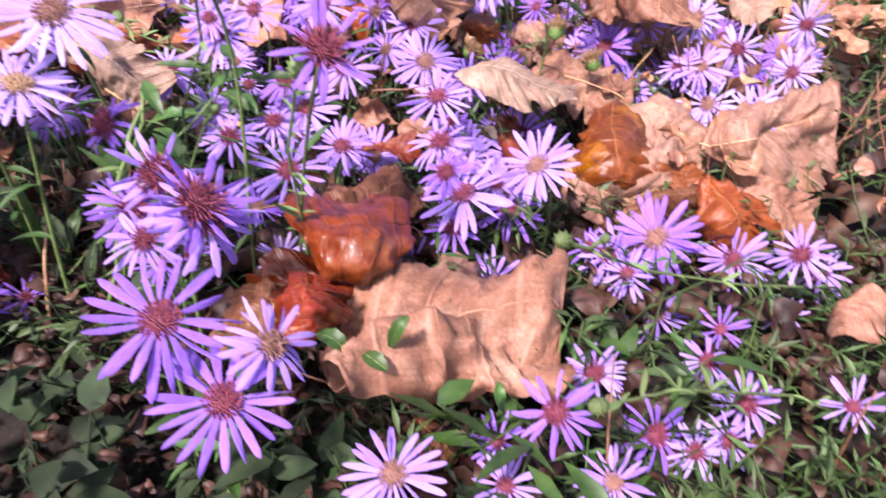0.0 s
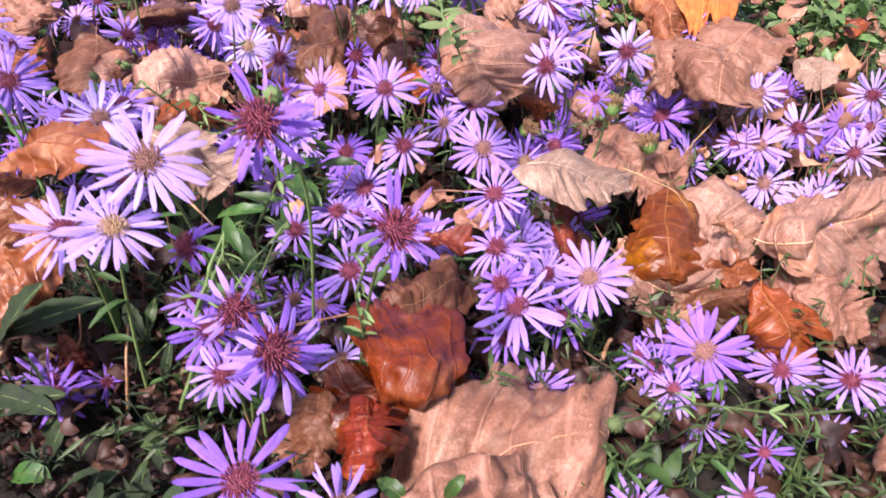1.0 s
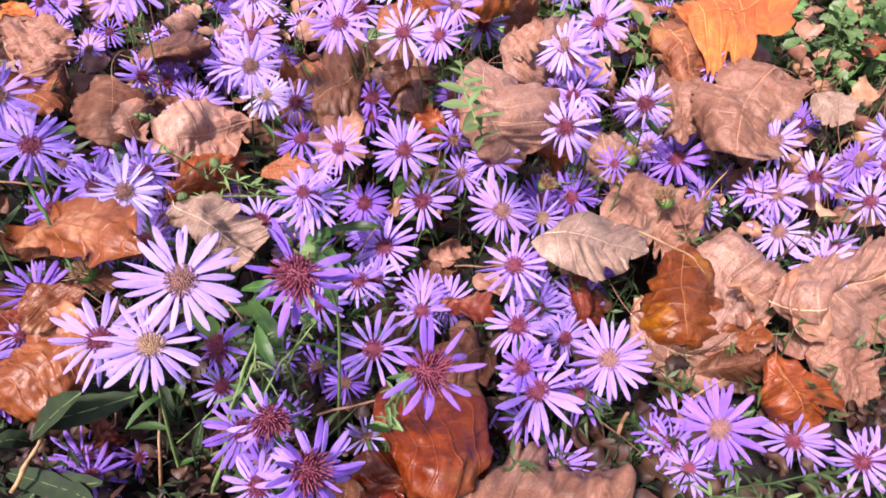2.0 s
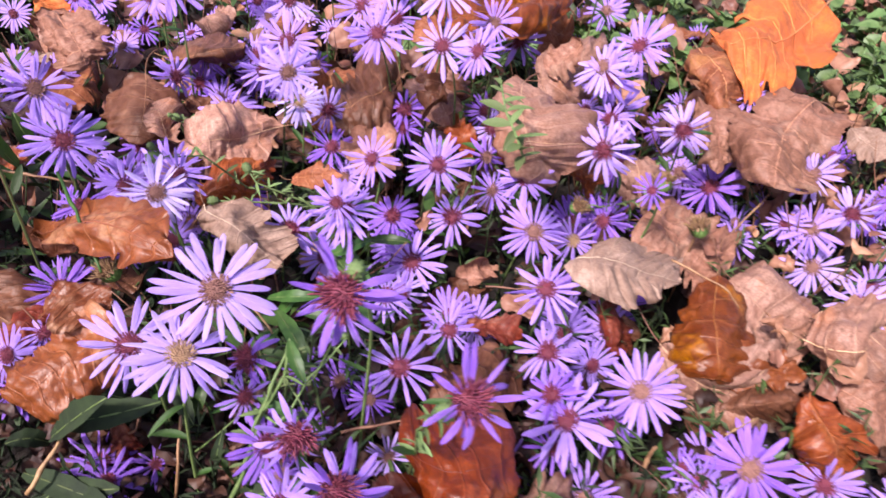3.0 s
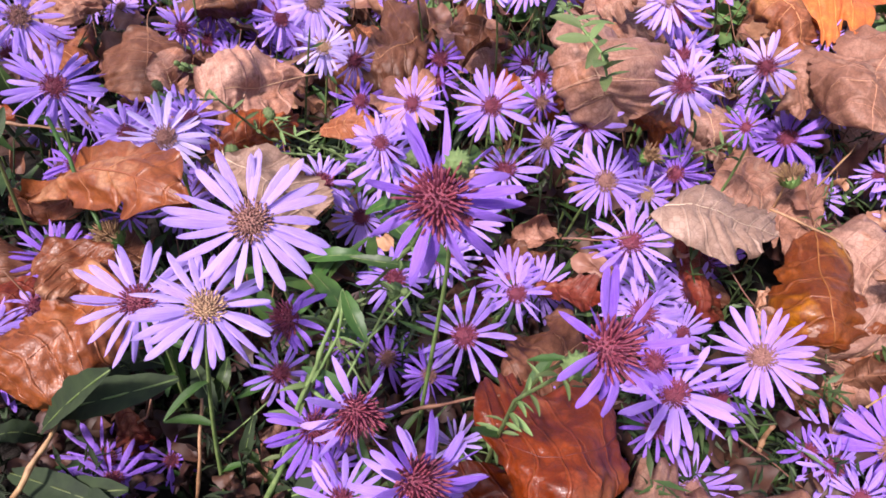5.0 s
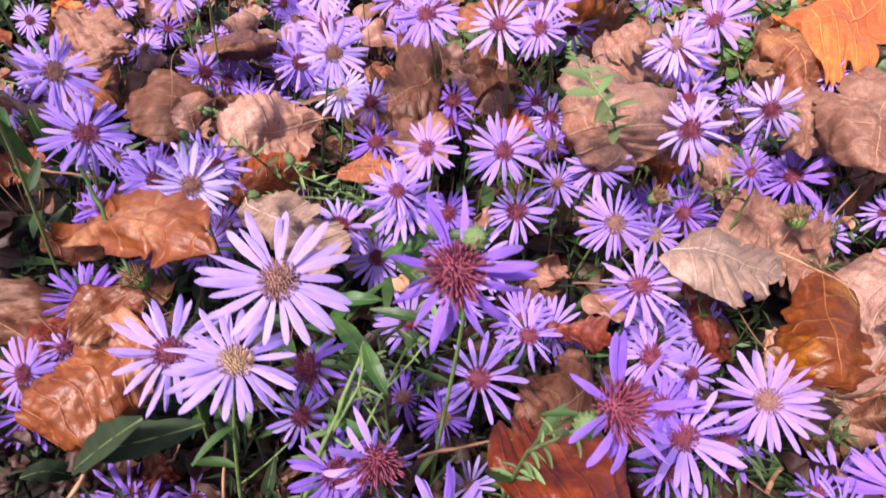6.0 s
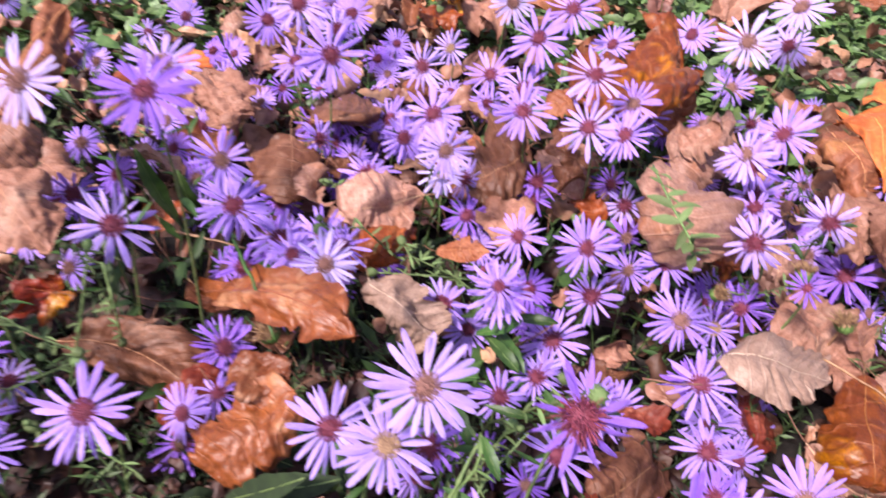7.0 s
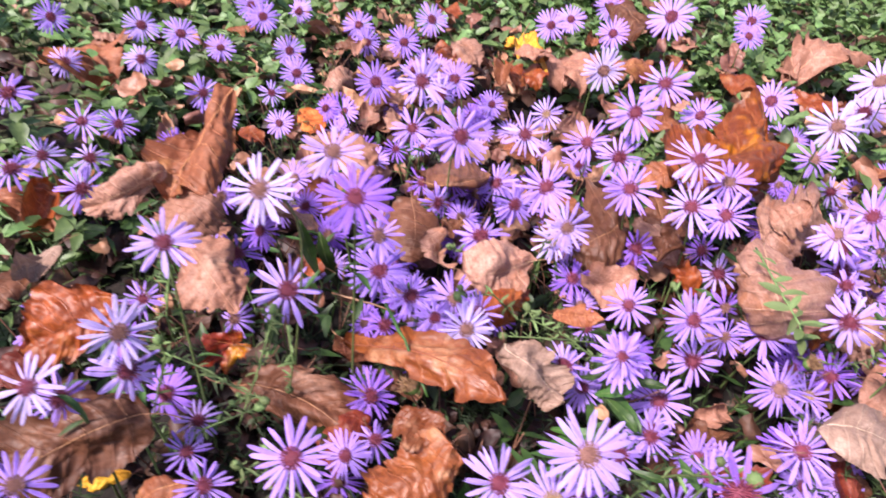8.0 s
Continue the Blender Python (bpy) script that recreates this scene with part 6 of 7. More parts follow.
broad_leaf([(-0.1219, 0.1758, 0.0300), (-0.1175, 0.1752, 0.0500), (-0.1177, 0.1841, 0.0550)], 0.0022, "upright narrow dark green leaf", SHADED_GREEN)
broad_leaf([(-0.1991, 0.1844, 0.0400), (-0.1815, 0.1842, 0.0550), (-0.1692, 0.1877, 0.0550)], 0.004, "broad dark green leaf low in the shade", SHADED_GREEN)
broad_leaf([(-0.1940, 0.1778, 0.0300), (-0.1978, 0.1743, 0.0400), (-0.2041, 0.1691, 0.0400)], 0.004, "broad dark green leaf low in the shade", SHADED_GREEN)
broad_leaf([(-0.1919, 0.1444, 0.0200), (-0.1799, 0.1474, 0.0350), (-0.1754, 0.1524, 0.0400)], 0.0045, "broad dark green leaf low in the shade", SHADED_GREEN)

# ---- asters ----
aster((-0.2390, 0.2984, 0.0968), 0.0397, (0.47, -0.65, 0.60), "violet", "maroon", "flat", 22)
aster((-0.1768, 0.4106, 0.0909), 0.0354, (0.40, -0.86, 0.33), "violet", "maroon", "flat", 20)
aster((-0.1429, 0.3744, 0.0947), 0.0301, (0.12, -0.78, 0.61), "white", "gold", "flat", 22)
aster((-0.0898, 0.3291, 0.0954), 0.0304, (-0.18, -0.74, 0.64), "violet", "maroon", "flat", 20)
aster((-0.0544, 0.3215, 0.1035), 0.0351, (0.21, -0.69, 0.69), "violet", "maroon", "flat", 22)
aster((-0.0077, 0.3407, 0.0908), 0.0333, (-0.42, -0.47, 0.78), "violet", "maroon", "flat", 18)
aster((-0.0007, 0.3045, 0.0851), 0.0356, (-0.04, -0.72, 0.69), "violet", "tan", "flat", 20)
aster((0.0063, 0.2646, 0.0852), 0.0351, (-0.20, -0.42, 0.89), "violet", "maroon", "flat", 18)
aster((0.0481, 0.2210, 0.0791), 0.0363, (-0.51, -0.41, 0.76), "violet", "tan", "flat", 24)
aster((0.0179, 0.2047, 0.0734), 0.0383, (-0.35, -0.26, 0.90), "violet", "maroon", "flat", 20)
aster((0.1005, 0.2087, 0.0561), 0.0400, (-0.40, -0.54, 0.74), "deep", "tan", "flat", 22)
aster((0.0278, 0.3380, 0.1182), 0.0341, (-0.55, -0.72, 0.42), "pale", "maroon", "back", 20)
aster((0.0759, 0.3801, 0.1140), 0.0326, (-0.33, -0.89, 0.33), "pale", "maroon", "back", 18)
aster((0.1633, 0.3931, 0.0917), 0.0332, (-0.31, -0.70, 0.64), "pale", "tan", "flat", 20)
aster((0.1643, 0.3670, 0.0708), 0.0361, (-0.33, -0.55, 0.77), "violet", "tan", "flat", 20)
aster((0.1714, 0.3552, 0.0525), 0.0364, (-0.55, -0.60, 0.58), "pale", "tan", "flat", 20)
aster((0.1732, 0.3092, 0.0705), 0.0326, (-0.42, -0.47, 0.77), "pale", "maroon", "flat", 18)
aster((0.1297, 0.3720, 0.0490), 0.0283, (-0.55, -0.66, 0.51), "violet", "gold", "flat", 18)
# paler than their own violet: strong light on these three is in the colour
aster((-0.1088, 0.1835, 0.1397), 0.0375, (0.21, -0.62, 0.75), "pale", "tan", "flat", 21)
aster((-0.1168, 0.1693, 0.1226), 0.0337, (0.23, -0.22, 0.95), "pale", "gold", "flat", 22)
aster((-0.1390, 0.1758, 0.1135), 0.0332, (0.23, -0.48, 0.85), "pale", "maroon", "flat", 20)
aster((-0.1763, 0.2676, 0.1008), 0.0324, (0.36, -0.67, 0.65), "white", "tan", "flat", 22)
aster((-0.1240, 0.3749, 0.0661), 0.0337, (0.12, -0.52, 0.85), "deep", "maroon", "flat", 16)
aster((-0.0635, 0.1633, 0.1699), 0.0302, (-0.10, -0.74, 0.66), "deep", "maroon", "ragged", 15)
aster((-0.0525, 0.2188, 0.0698), 0.0344, (0.05, -0.61, 0.79), "violet", "maroon", "flat", 14)
aster((-0.0921, 0.2773, 0.1006), 0.0342, (0.00, -0.55, 0.84), "violet", "maroon", "flat", 20)
aster((0.0087, 0.2322, 0.0800), 0.0301, (-0.21, -0.38, 0.90), "violet", "maroon", "back", 18)
aster((-0.1571, 0.4010, 0.1171), 0.0406, (-0.08, -0.72, 0.69), "violet", "maroon", "flat", 22)
aster((-0.1036, 0.4013, 0.1309), 0.0390, (-0.08, -0.60, 0.79), "violet", "maroon", "flat", 22)
aster((-0.0646, 0.3927, 0.1336), 0.0377, (-0.24, -0.68, 0.69), "pale", "maroon", "flat", 20)
aster((-0.0446, 0.3876, 0.1362), 0.0344, (-0.42, -0.57, 0.70), "violet", "maroon", "flat", 20)
aster((0.0478, 0.4241, 0.1387), 0.0404, (-0.58, -0.45, 0.67), "violet", "maroon", "flat", 22)
aster((0.0276, 0.4078, 0.1301), 0.0358, (-0.55, -0.47, 0.69), "pale", "tan", "flat", 20)
aster((0.1336, 0.4542, 0.1053), 0.0258, (-0.44, -0.43, 0.79), "violet", "gold", "flat", 16)
aster((0.1137, 0.4012, 0.0654), 0.0413, (-0.46, -0.38, 0.80), "deep", "maroon", "flat", 18)
aster((-0.1963, 0.2751, 0.0950), 0.0259, (0.60, -0.60, 0.53), "violet", "maroon", "flat", 20)
aster((-0.0305, 0.3568, 0.0907), 0.0236, (0.23, -0.92, 0.32), "deep", "tan", "back", 16)
aster((0.0416, 0.3452, 0.0683), 0.0323, (-0.48, -0.80, 0.36), "deep", "maroon", "flat", 18)
aster((-0.0261, 0.1546, 0.1466), 0.0290, (0.24, -0.52, 0.82), "deep", "maroon", "ragged", 14)
aster((0.0112, 0.2126, 0.0777), 0.0265, (-0.43, -0.48, 0.76), "deep", "maroon", "back", 18)
aster((-0.0599, 0.1427, 0.1050), 0.0319, (0.48, -0.58, 0.65), "deep", "maroon", "ragged", 15)
aster((-0.0778, 0.1607, 0.1012), 0.0299, (0.29, -0.82, 0.50), "violet", "maroon", "ragged", 15)
aster((-0.0906, 0.1647, 0.0850), 0.0285, (0.49, -0.39, 0.78), "deep", "maroon", "back", 18)
aster((-0.1040, 0.1872, 0.1014), 0.0242, (-0.44, -0.71, 0.55), "deep", "maroon", "ragged", 14)
aster((-0.0630, 0.2075, 0.0590), 0.0209, (0.17, -0.50, 0.85), "deep", "tan", "flat", 18)
aster((-0.1668, 0.1705, 0.0350), 0.0316, (0.32, -0.11, 0.94), "deep", "maroon", "flat", 16)
aster((0.0334, 0.1915, 0.0400), 0.0296, (-0.33, -0.72, 0.61), "violet", "tan", "flat", 16)
aster((0.0895, 0.2210, 0.0411), 0.0290, (-0.65, -0.51, 0.57), "violet", "tan", "flat", 18)
aster((0.0524, 0.3186, 0.1120), 0.0200, (-0.54, -0.67, 0.52), "deep", "maroon", "cup", 14)
aster((-0.0429, 0.3240, 0.0694), 0.0336, (-0.20, -0.55, 0.81), "violet", "maroon", "back", 18)
aster((-0.0232, 0.3515, 0.0713), 0.0271, (-0.29, -0.70, 0.65), "violet", "tan", "flat", 18)
aster((-0.0664, 0.2574, 0.0700), 0.0282, (-0.03, -0.37, 0.93), "violet", "maroon", "back", 18)
aster((-0.0963, 0.2228, 0.0500), 0.0204, (0.12, -0.48, 0.87), "deep", "tan", "flat", 16)
aster((-0.0877, 0.1674, 0.0600), 0.0200, (0.07, -0.19, 0.98), "deep", "tan", "flat", 16)
aster((-0.2213, 0.2435, 0.0503), 0.0347, (0.57, -0.35, 0.75), "deep", "maroon", "flat", 16)
aster((-0.0346, 0.2461, 0.0670), 0.0285, (0.02, -0.62, 0.79), "violet", "maroon", "flat", 14)
aster((0.1534, 0.3728, 0.0674), 0.0282, (-0.68, -0.42, 0.60), "violet", "maroon", "flat", 20)
aster((-0.0937, 0.2708, 0.1100), 0.0232, (0.14, -0.63, 0.76), "violet", "maroon", "flat", 20)
aster((0.1044, 0.2187, 0.0450), 0.0295, (-0.55, -0.22, 0.81), "deep", "tan", "flat", 20)
aster((0.0320, 0.4033, 0.1250), 0.0343, (-0.24, -0.90, 0.37), "violet", "maroon", "back", 20)
aster((0.0340, 0.3760, 0.1150), 0.0274, (-0.34, -0.49, 0.80), "violet", "maroon", "back", 16)
aster((-0.0357, 0.4416, 0.0700), 0.0276, (0.19, -0.79, 0.59), "deep", "maroon", "back", 16)
aster((0.1498, 0.4369, 0.0700), 0.0304, (-0.51, -0.46, 0.72), "violet", "gold", "flat", 16)
aster((-0.1731, 0.2834, 0.1000), 0.0295, (0.49, -0.36, 0.79), "violet", "maroon", "flat", 20)
aster((-0.1317, 0.3943, 0.0800), 0.0311, (0.46, -0.78, 0.43), "pale", "maroon", "back", 16)
aster((-0.2326, 0.4034, 0.0800), 0.0303, (0.79, -0.48, 0.38), "violet", "maroon", "back", 16)
aster((0.0138, 0.2897, 0.0600), 0.0225, (-0.18, -0.47, 0.86), "deep", "maroon", "back", 14)
aster((0.0533, 0.3016, 0.0500), 0.0368, (-0.31, -0.84, 0.44), "deep", "maroon", "back", 16)
aster((0.0232, 0.3208, 0.0700), 0.0291, (-0.01, -0.68, 0.73), "violet", "gold", "flat", 16)
aster((-0.1204, 0.2811, 0.0800), 0.0283, (0.37, -0.56, 0.74), "pale", "maroon", "back", 16)
aster((0.0860, 0.1917, 0.0500), 0.0228, (-0.46, -0.45, 0.77), "violet", "maroon", "flat", 18)
aster((-0.1987, 0.2654, 0.0600), 0.0216, (0.17, -0.26, 0.95), "violet", "maroon", "cup", 14)
aster((-0.2061, 0.2106, 0.0600), 0.0245, (0.17, -0.21, 0.96), "violet", "maroon", "back", 16)
aster((-0.1098, 0.1913, 0.0700), 0.0220, (0.42, -0.49, 0.76), "violet", "maroon", "back", 14)
aster((-0.1471, 0.1767, 0.0300), 0.0200, (0.43, -0.25, 0.87), "deep", "maroon", "cup", 12)
aster((-0.0817, 0.2411, 0.0700), 0.0279, (0.07, -0.55, 0.83), "violet", "maroon", "back", 16)
aster((-0.0805, 0.2270, 0.0400), 0.0268, (0.02, -0.47, 0.88), "deep", "tan", "flat", 16)
aster((-0.0502, 0.1878, 0.0500), 0.0200, (0.02, -0.26, 0.96), "pale", "tan", "cup", 14)
aster((-0.0851, 0.4044, 0.0700), 0.0258, (-0.09, -0.70, 0.71), "deep", "maroon", "back", 14)
aster((-0.2337, 0.4343, 0.0600), 0.0281, (0.27, -0.78, 0.57), "deep", "maroon", "back", 14)
aster((0.0766, 0.3712, 0.0500), 0.0277, (-0.33, -0.67, 0.67), "deep", "maroon", "flat", 16)
aster((-0.2377, 0.2905, 0.1300), 0.0323, (0.57, -0.59, 0.57), "violet", "tan", "flat", 20)
aster((0.0734, 0.2068, 0.0500), 0.0201, (-0.55, -0.37, 0.75), "deep", "maroon", "back", 14)
aster((0.0152, 0.1995, 0.0600), 0.0229, (-0.17, -0.41, 0.90), "deep", "maroon", "back", 14)
aster((0.0394, 0.2154, 0.0600), 0.0282, (-0.11, -0.39, 0.91), "deep", "maroon", "back", 16)
aster((-0.2658, 0.2209, 0.1968), 0.0327, (-0.05, -0.77, 0.63), "white", "tan", "flat", 20)
aster((-0.2284, 0.2341, 0.1947), 0.0343, (0.17, -0.43, 0.89), "deep", "maroon", "flat", 26)
aster((-0.2732, 0.3100, 0.1640), 0.0380, (0.22, -0.46, 0.86), "pale", "tan", "flat", 20)
aster((-0.2753, 0.2526, 0.1071), 0.0409, (0.51, -0.39, 0.77), "pale", "maroon", "flat", 20)
aster((-0.2215, 0.3141, 0.0674), 0.0384, (-0.04, -0.44, 0.89), "violet", "maroon", "flat", 18)
aster((-0.1929, 0.3090, 0.0802), 0.0351, (0.15, -0.50, 0.86), "violet", "tan", "flat", 20)
aster((-0.2187, 0.3889, 0.1475), 0.0415, (0.30, -0.81, 0.50), "violet", "maroon", "flat", 24)
aster((-0.2683, 0.4596, 0.1449), 0.0426, (0.24, -0.78, 0.58), "pale", "maroon", "flat", 20)
aster((-0.3472, 0.5719, 0.0799), 0.0429, (0.39, -0.70, 0.60), "violet", "maroon", "flat", 18, full=False)
aster((-0.3344, 0.7079, 0.1000), 0.0389, (0.41, -0.63, 0.66), "violet", "maroon", "flat", 18, full=False)
aster((-0.2747, 0.4661, 0.1000), 0.0366, (0.14, -0.73, 0.67), "violet", "maroon", "flat", 20)
aster((-0.1874, 0.4961, 0.1018), 0.0408, (0.09, -0.78, 0.61), "pale", "maroon", "flat", 16)
aster((-0.1778, 0.5539, 0.0951), 0.0303, (-0.01, -0.88, 0.47), "pale", "gold", "flat", 16)
aster((-0.1369, 0.5098, 0.0997), 0.0411, (-0.20, -0.67, 0.72), "violet", "maroon", "flat", 16)
aster((-0.1074, 0.5115, 0.1333), 0.0436, (-0.04, -0.80, 0.59), "violet", "maroon", "flat", 20)
aster((-0.0876, 0.5592, 0.1424), 0.0445, (-0.11, -0.65, 0.76), "violet", "maroon", "flat", 20)
aster((-0.1389, 0.6165, 0.1200), 0.0411, (0.21, -0.94, 0.27), "white", "tan", "flat", 18, full=False)
aster((-0.0847, 0.7467, 0.1400), 0.0500, (-0.20, -0.84, 0.50), "violet", "maroon", "flat", 22, full=False)
aster((0.0268, 0.9256, 0.1000), 0.0447, (-0.43, -0.81, 0.39), "violet", "maroon", "flat", 16, full=False)
aster((0.0230, 0.6647, 0.1050), 0.0425, (-0.40, -0.66, 0.64), "violet", "maroon", "flat", 18, full=False)
aster((0.0244, 0.4883, 0.1658), 0.0408, (-0.12, -0.76, 0.63), "white", "tan", "flat", 22)
aster((0.0424, 0.5453, 0.1116), 0.0344, (-0.35, -0.68, 0.64), "violet", "tan", "flat", 16)
aster((-0.0676, 0.4126, 0.1564), 0.0403, (-0.03, -0.46, 0.89), "pale", "maroon", "flat", 20)
aster((-0.0388, 0.4373, 0.1330), 0.0328, (-0.18, -0.76, 0.63), "violet", "tan", "flat", 18)
aster((-0.1977, 0.4497, 0.0789), 0.0366, (-0.06, -0.74, 0.67), "violet", "maroon", "flat", 18)
aster((-0.0594, 0.2943, 0.0592), 0.0374, (-0.25, -0.51, 0.82), "violet", "maroon", "flat", 18)
aster((-0.2277, 0.1635, 0.1017), 0.0370, (0.07, -0.51, 0.86), "violet", "maroon", "flat", 20)
aster((-0.2270, 0.2506, 0.0437), 0.0337, (0.30, -0.44, 0.85), "violet", "tan", "flat", 18)
aster((-0.3003, 0.1977, 0.1738), 0.0292, (0.32, -0.36, 0.87), "pale", "maroon", "flat", 18)
# white petals stand for the overbright light on this flower
aster((-0.3078, 0.1690, 0.1439), 0.0305, (0.72, -0.24, 0.65), "white", "tan", "flat", 18)
aster((-0.3037, 0.1637, 0.1274), 0.0287, (0.74, -0.41, 0.53), "pale", "maroon", "back", 16)
# whitened likewise, with the glare put into the petal colour
aster((-0.3236, 0.1358, 0.1400), 0.0275, (0.11, -0.52, 0.85), "white", "maroon", "flat", 16)
aster((-0.3248, 0.1459, 0.1200), 0.0262, (0.74, -0.40, 0.55), "violet", "maroon", "back", 16)
aster((-0.5430, 0.4046, 0.0700), 0.0353, (0.31, -0.56, 0.77), "violet", "maroon", "flat", 18)
aster((-0.5148, 0.4136, 0.0700), 0.0312, (0.64, -0.37, 0.67), "violet", "maroon", "flat", 18)
aster((-0.5272, 0.5889, 0.0700), 0.0308, (0.46, -0.54, 0.71), "violet", "maroon", "flat", 16, full=False)
aster((-0.4517, 0.6101, 0.0500), 0.0376, (0.36, -0.71, 0.60), "violet", "maroon", "flat", 16, full=False)
aster((-0.6125, 0.5793, 0.0800), 0.0391, (0.59, -0.35, 0.73), "pale", "maroon", "flat", 16, full=False)
aster((-0.4862, 0.4933, 0.0700), 0.0345, (0.65, -0.57, 0.50), "violet", "maroon", "flat", 16)
aster((-0.2204, 0.1971, 0.0339), 0.0321, (0.09, -0.14, 0.99), "deep", "maroon", "flat", 18)
aster((-0.4659, 0.3150, 0.0800), 0.0335, (0.66, -0.43, 0.62), "violet", "maroon", "back", 16)
aster((-0.2087, 0.7656, 0.1000), 0.0376, (0.11, -0.87, 0.47), "violet", "maroon", "flat", 16, full=False)
aster((0.0960, 0.6456, 0.1500), 0.0486, (-0.56, -0.48, 0.68), "pale", "tan", "flat", 20, full=False)
aster((-0.4173, 0.6990, 0.0800), 0.0355, (0.30, -0.68, 0.67), "violet", "maroon", "flat", 16, full=False)
aster((-0.2612, 0.4608, 0.0548), 0.0296, (0.01, -0.74, 0.67), "deep", "maroon", "flat", 16)
aster((-0.3262, 0.1151, 0.1000), 0.0298, (0.40, -0.07, 0.91), "violet", "tan", "flat", 18)
aster((-0.4326, 0.5219, 0.0700), 0.0278, (0.42, -0.47, 0.78), "pale", "maroon", "flat", 14)
aster((-0.4742, 0.6385, 0.0600), 0.0343, (0.55, -0.71, 0.43), "violet", "maroon", "flat", 14, full=False)
aster((-0.5664, 0.5803, 0.0800), 0.0375, (0.50, -0.44, 0.75), "violet", "maroon", "flat", 16, full=False)
aster((-0.5334, 0.6891, 0.0700), 0.0396, (0.43, -0.61, 0.67), "violet", "maroon", "flat", 16, full=False)
aster((-0.5194, 0.3387, 0.0800), 0.0301, (0.66, -0.52, 0.54), "pale", "maroon", "flat", 16)
aster((-0.1381, 0.8083, 0.0900), 0.0403, (-0.19, -0.80, 0.56), "violet", "maroon", "flat", 16, full=False)
aster((0.0186, 0.8628, 0.1000), 0.0374, (0.13, -0.65, 0.75), "violet", "maroon", "flat", 14, full=False)
aster((-0.7204, 0.5720, 0.0700), 0.0365, (0.65, -0.58, 0.48), "violet", "maroon", "flat", 14, full=False)
aster((-0.6110, 0.4039, 0.0800), 0.0427, (0.28, -0.45, 0.85), "violet", "maroon", "back", 16)
aster((-0.6319, 0.4893, 0.0700), 0.0324, (0.53, -0.67, 0.53), "pale", "maroon", "back", 14, full=False)
aster((-0.1919, 0.8280, 0.0900), 0.0381, (0.10, -0.72, 0.69), "violet", "maroon", "flat", 14, full=False)
aster((-0.1501, 0.9078, 0.0900), 0.0407, (0.03, -0.88, 0.48), "violet", "maroon", "flat", 14, full=False)
aster((-0.3556, 0.6790, 0.0800), 0.0373, (0.28, -0.78, 0.56), "violet", "maroon", "flat", 14, full=False)
aster((-0.3996, 0.6814, 0.0700), 0.0318, (0.50, -0.80, 0.34), "violet", "maroon", "flat", 14, full=False)
aster((-0.2693, 0.5732, 0.1000), 0.0370, (0.03, -0.89, 0.45), "violet", "maroon", "flat", 16, full=False)
aster((-0.2778, 0.5588, 0.0900), 0.0368, (0.33, -0.83, 0.44), "pale", "maroon", "back", 16)
aster((-0.2354, 0.5995, 0.0700), 0.0279, (0.36, -0.76, 0.54), "violet", "maroon", "flat", 14, full=False)
aster((-0.1099, 0.4961, 0.1000), 0.0408, (0.02, -0.81, 0.59), "violet", "maroon", "back", 16)
aster((0.1170, 0.6982, 0.1000), 0.0445, (-0.49, -0.69, 0.54), "pale", "maroon", "back", 14, full=False)
aster((-0.0510, 0.5636, 0.1200), 0.0335, (-0.38, -0.65, 0.66), "violet", "maroon", "flat", 14, full=False)
aster((-0.0195, 0.4940, 0.1000), 0.0373, (-0.28, -0.82, 0.50), "violet", "maroon", "back", 14)
aster((0.0714, 0.5592, 0.0800), 0.0289, (-0.40, -0.70, 0.60), "pale", "maroon", "back", 14)
aster((-0.1943, 0.3893, 0.0700), 0.0411, (-0.02, -0.44, 0.90), "violet", "maroon", "back", 16)
aster((-0.3340, 0.2955, 0.0800), 0.0326, (0.28, -0.39, 0.88), "deep", "maroon", "back", 14)
aster((-0.3025, 0.1950, 0.0500), 0.0246, (0.34, -0.25, 0.91), "pale", "maroon", "back", 14)
aster((-0.2921, 0.1716, 0.0600), 0.0256, (0.35, -0.20, 0.91), "violet", "maroon", "flat", 14)
aster((-0.2652, 0.1494, 0.0800), 0.0280, (0.43, -0.06, 0.90), "violet", "maroon", "flat", 16)
aster((-0.2280, 0.2817, 0.0700), 0.0275, (0.29, -0.61, 0.74), "deep", "maroon", "back", 14)
aster((-0.0856, 0.4093, 0.0800), 0.0322, (-0.03, -0.57, 0.82), "deep", "maroon", "back", 14)
aster((0.0454, 0.4143, 0.1000), 0.0376, (-0.42, -0.68, 0.60), "violet", "maroon", "back", 16)
aster((-0.0287, 0.4040, 0.0800), 0.0313, (-0.17, -0.66, 0.74), "pale", "maroon", "back", 14)
aster((-0.2917, 0.4772, 0.0700), 0.0242, (0.35, -0.72, 0.59), "deep", "maroon", "flat", 12)
aster((-0.2338, 0.4518, 0.0700), 0.0321, (0.06, -0.79, 0.61), "deep", "maroon", "back", 12)
aster((-0.5244, 0.3152, 0.0800), 0.0363, (0.33, -0.24, 0.91), "violet", "maroon", "back", 14)
aster((-0.4873, 0.3498, 0.0800), 0.0295, (0.49, -0.41, 0.77), "pale", "maroon", "back", 14)
aster((-0.5187, 0.7528, 0.0600), 0.0353, (-0.10, -0.89, 0.45), "violet", "maroon", "back", 14, full=False)
aster((-0.5771, 0.5279, 0.0700), 0.0335, (0.42, -0.64, 0.65), "pale", "maroon", "back", 14, full=False)
aster((-0.5771, 0.7387, 0.0600), 0.0423, (0.43, -0.65, 0.63), "violet", "maroon", "flat", 14, full=False)
aster((-0.0614, 0.2796, 0.0500), 0.0297, (-0.41, -0.52, 0.75), "pale", "maroon", "back", 14)
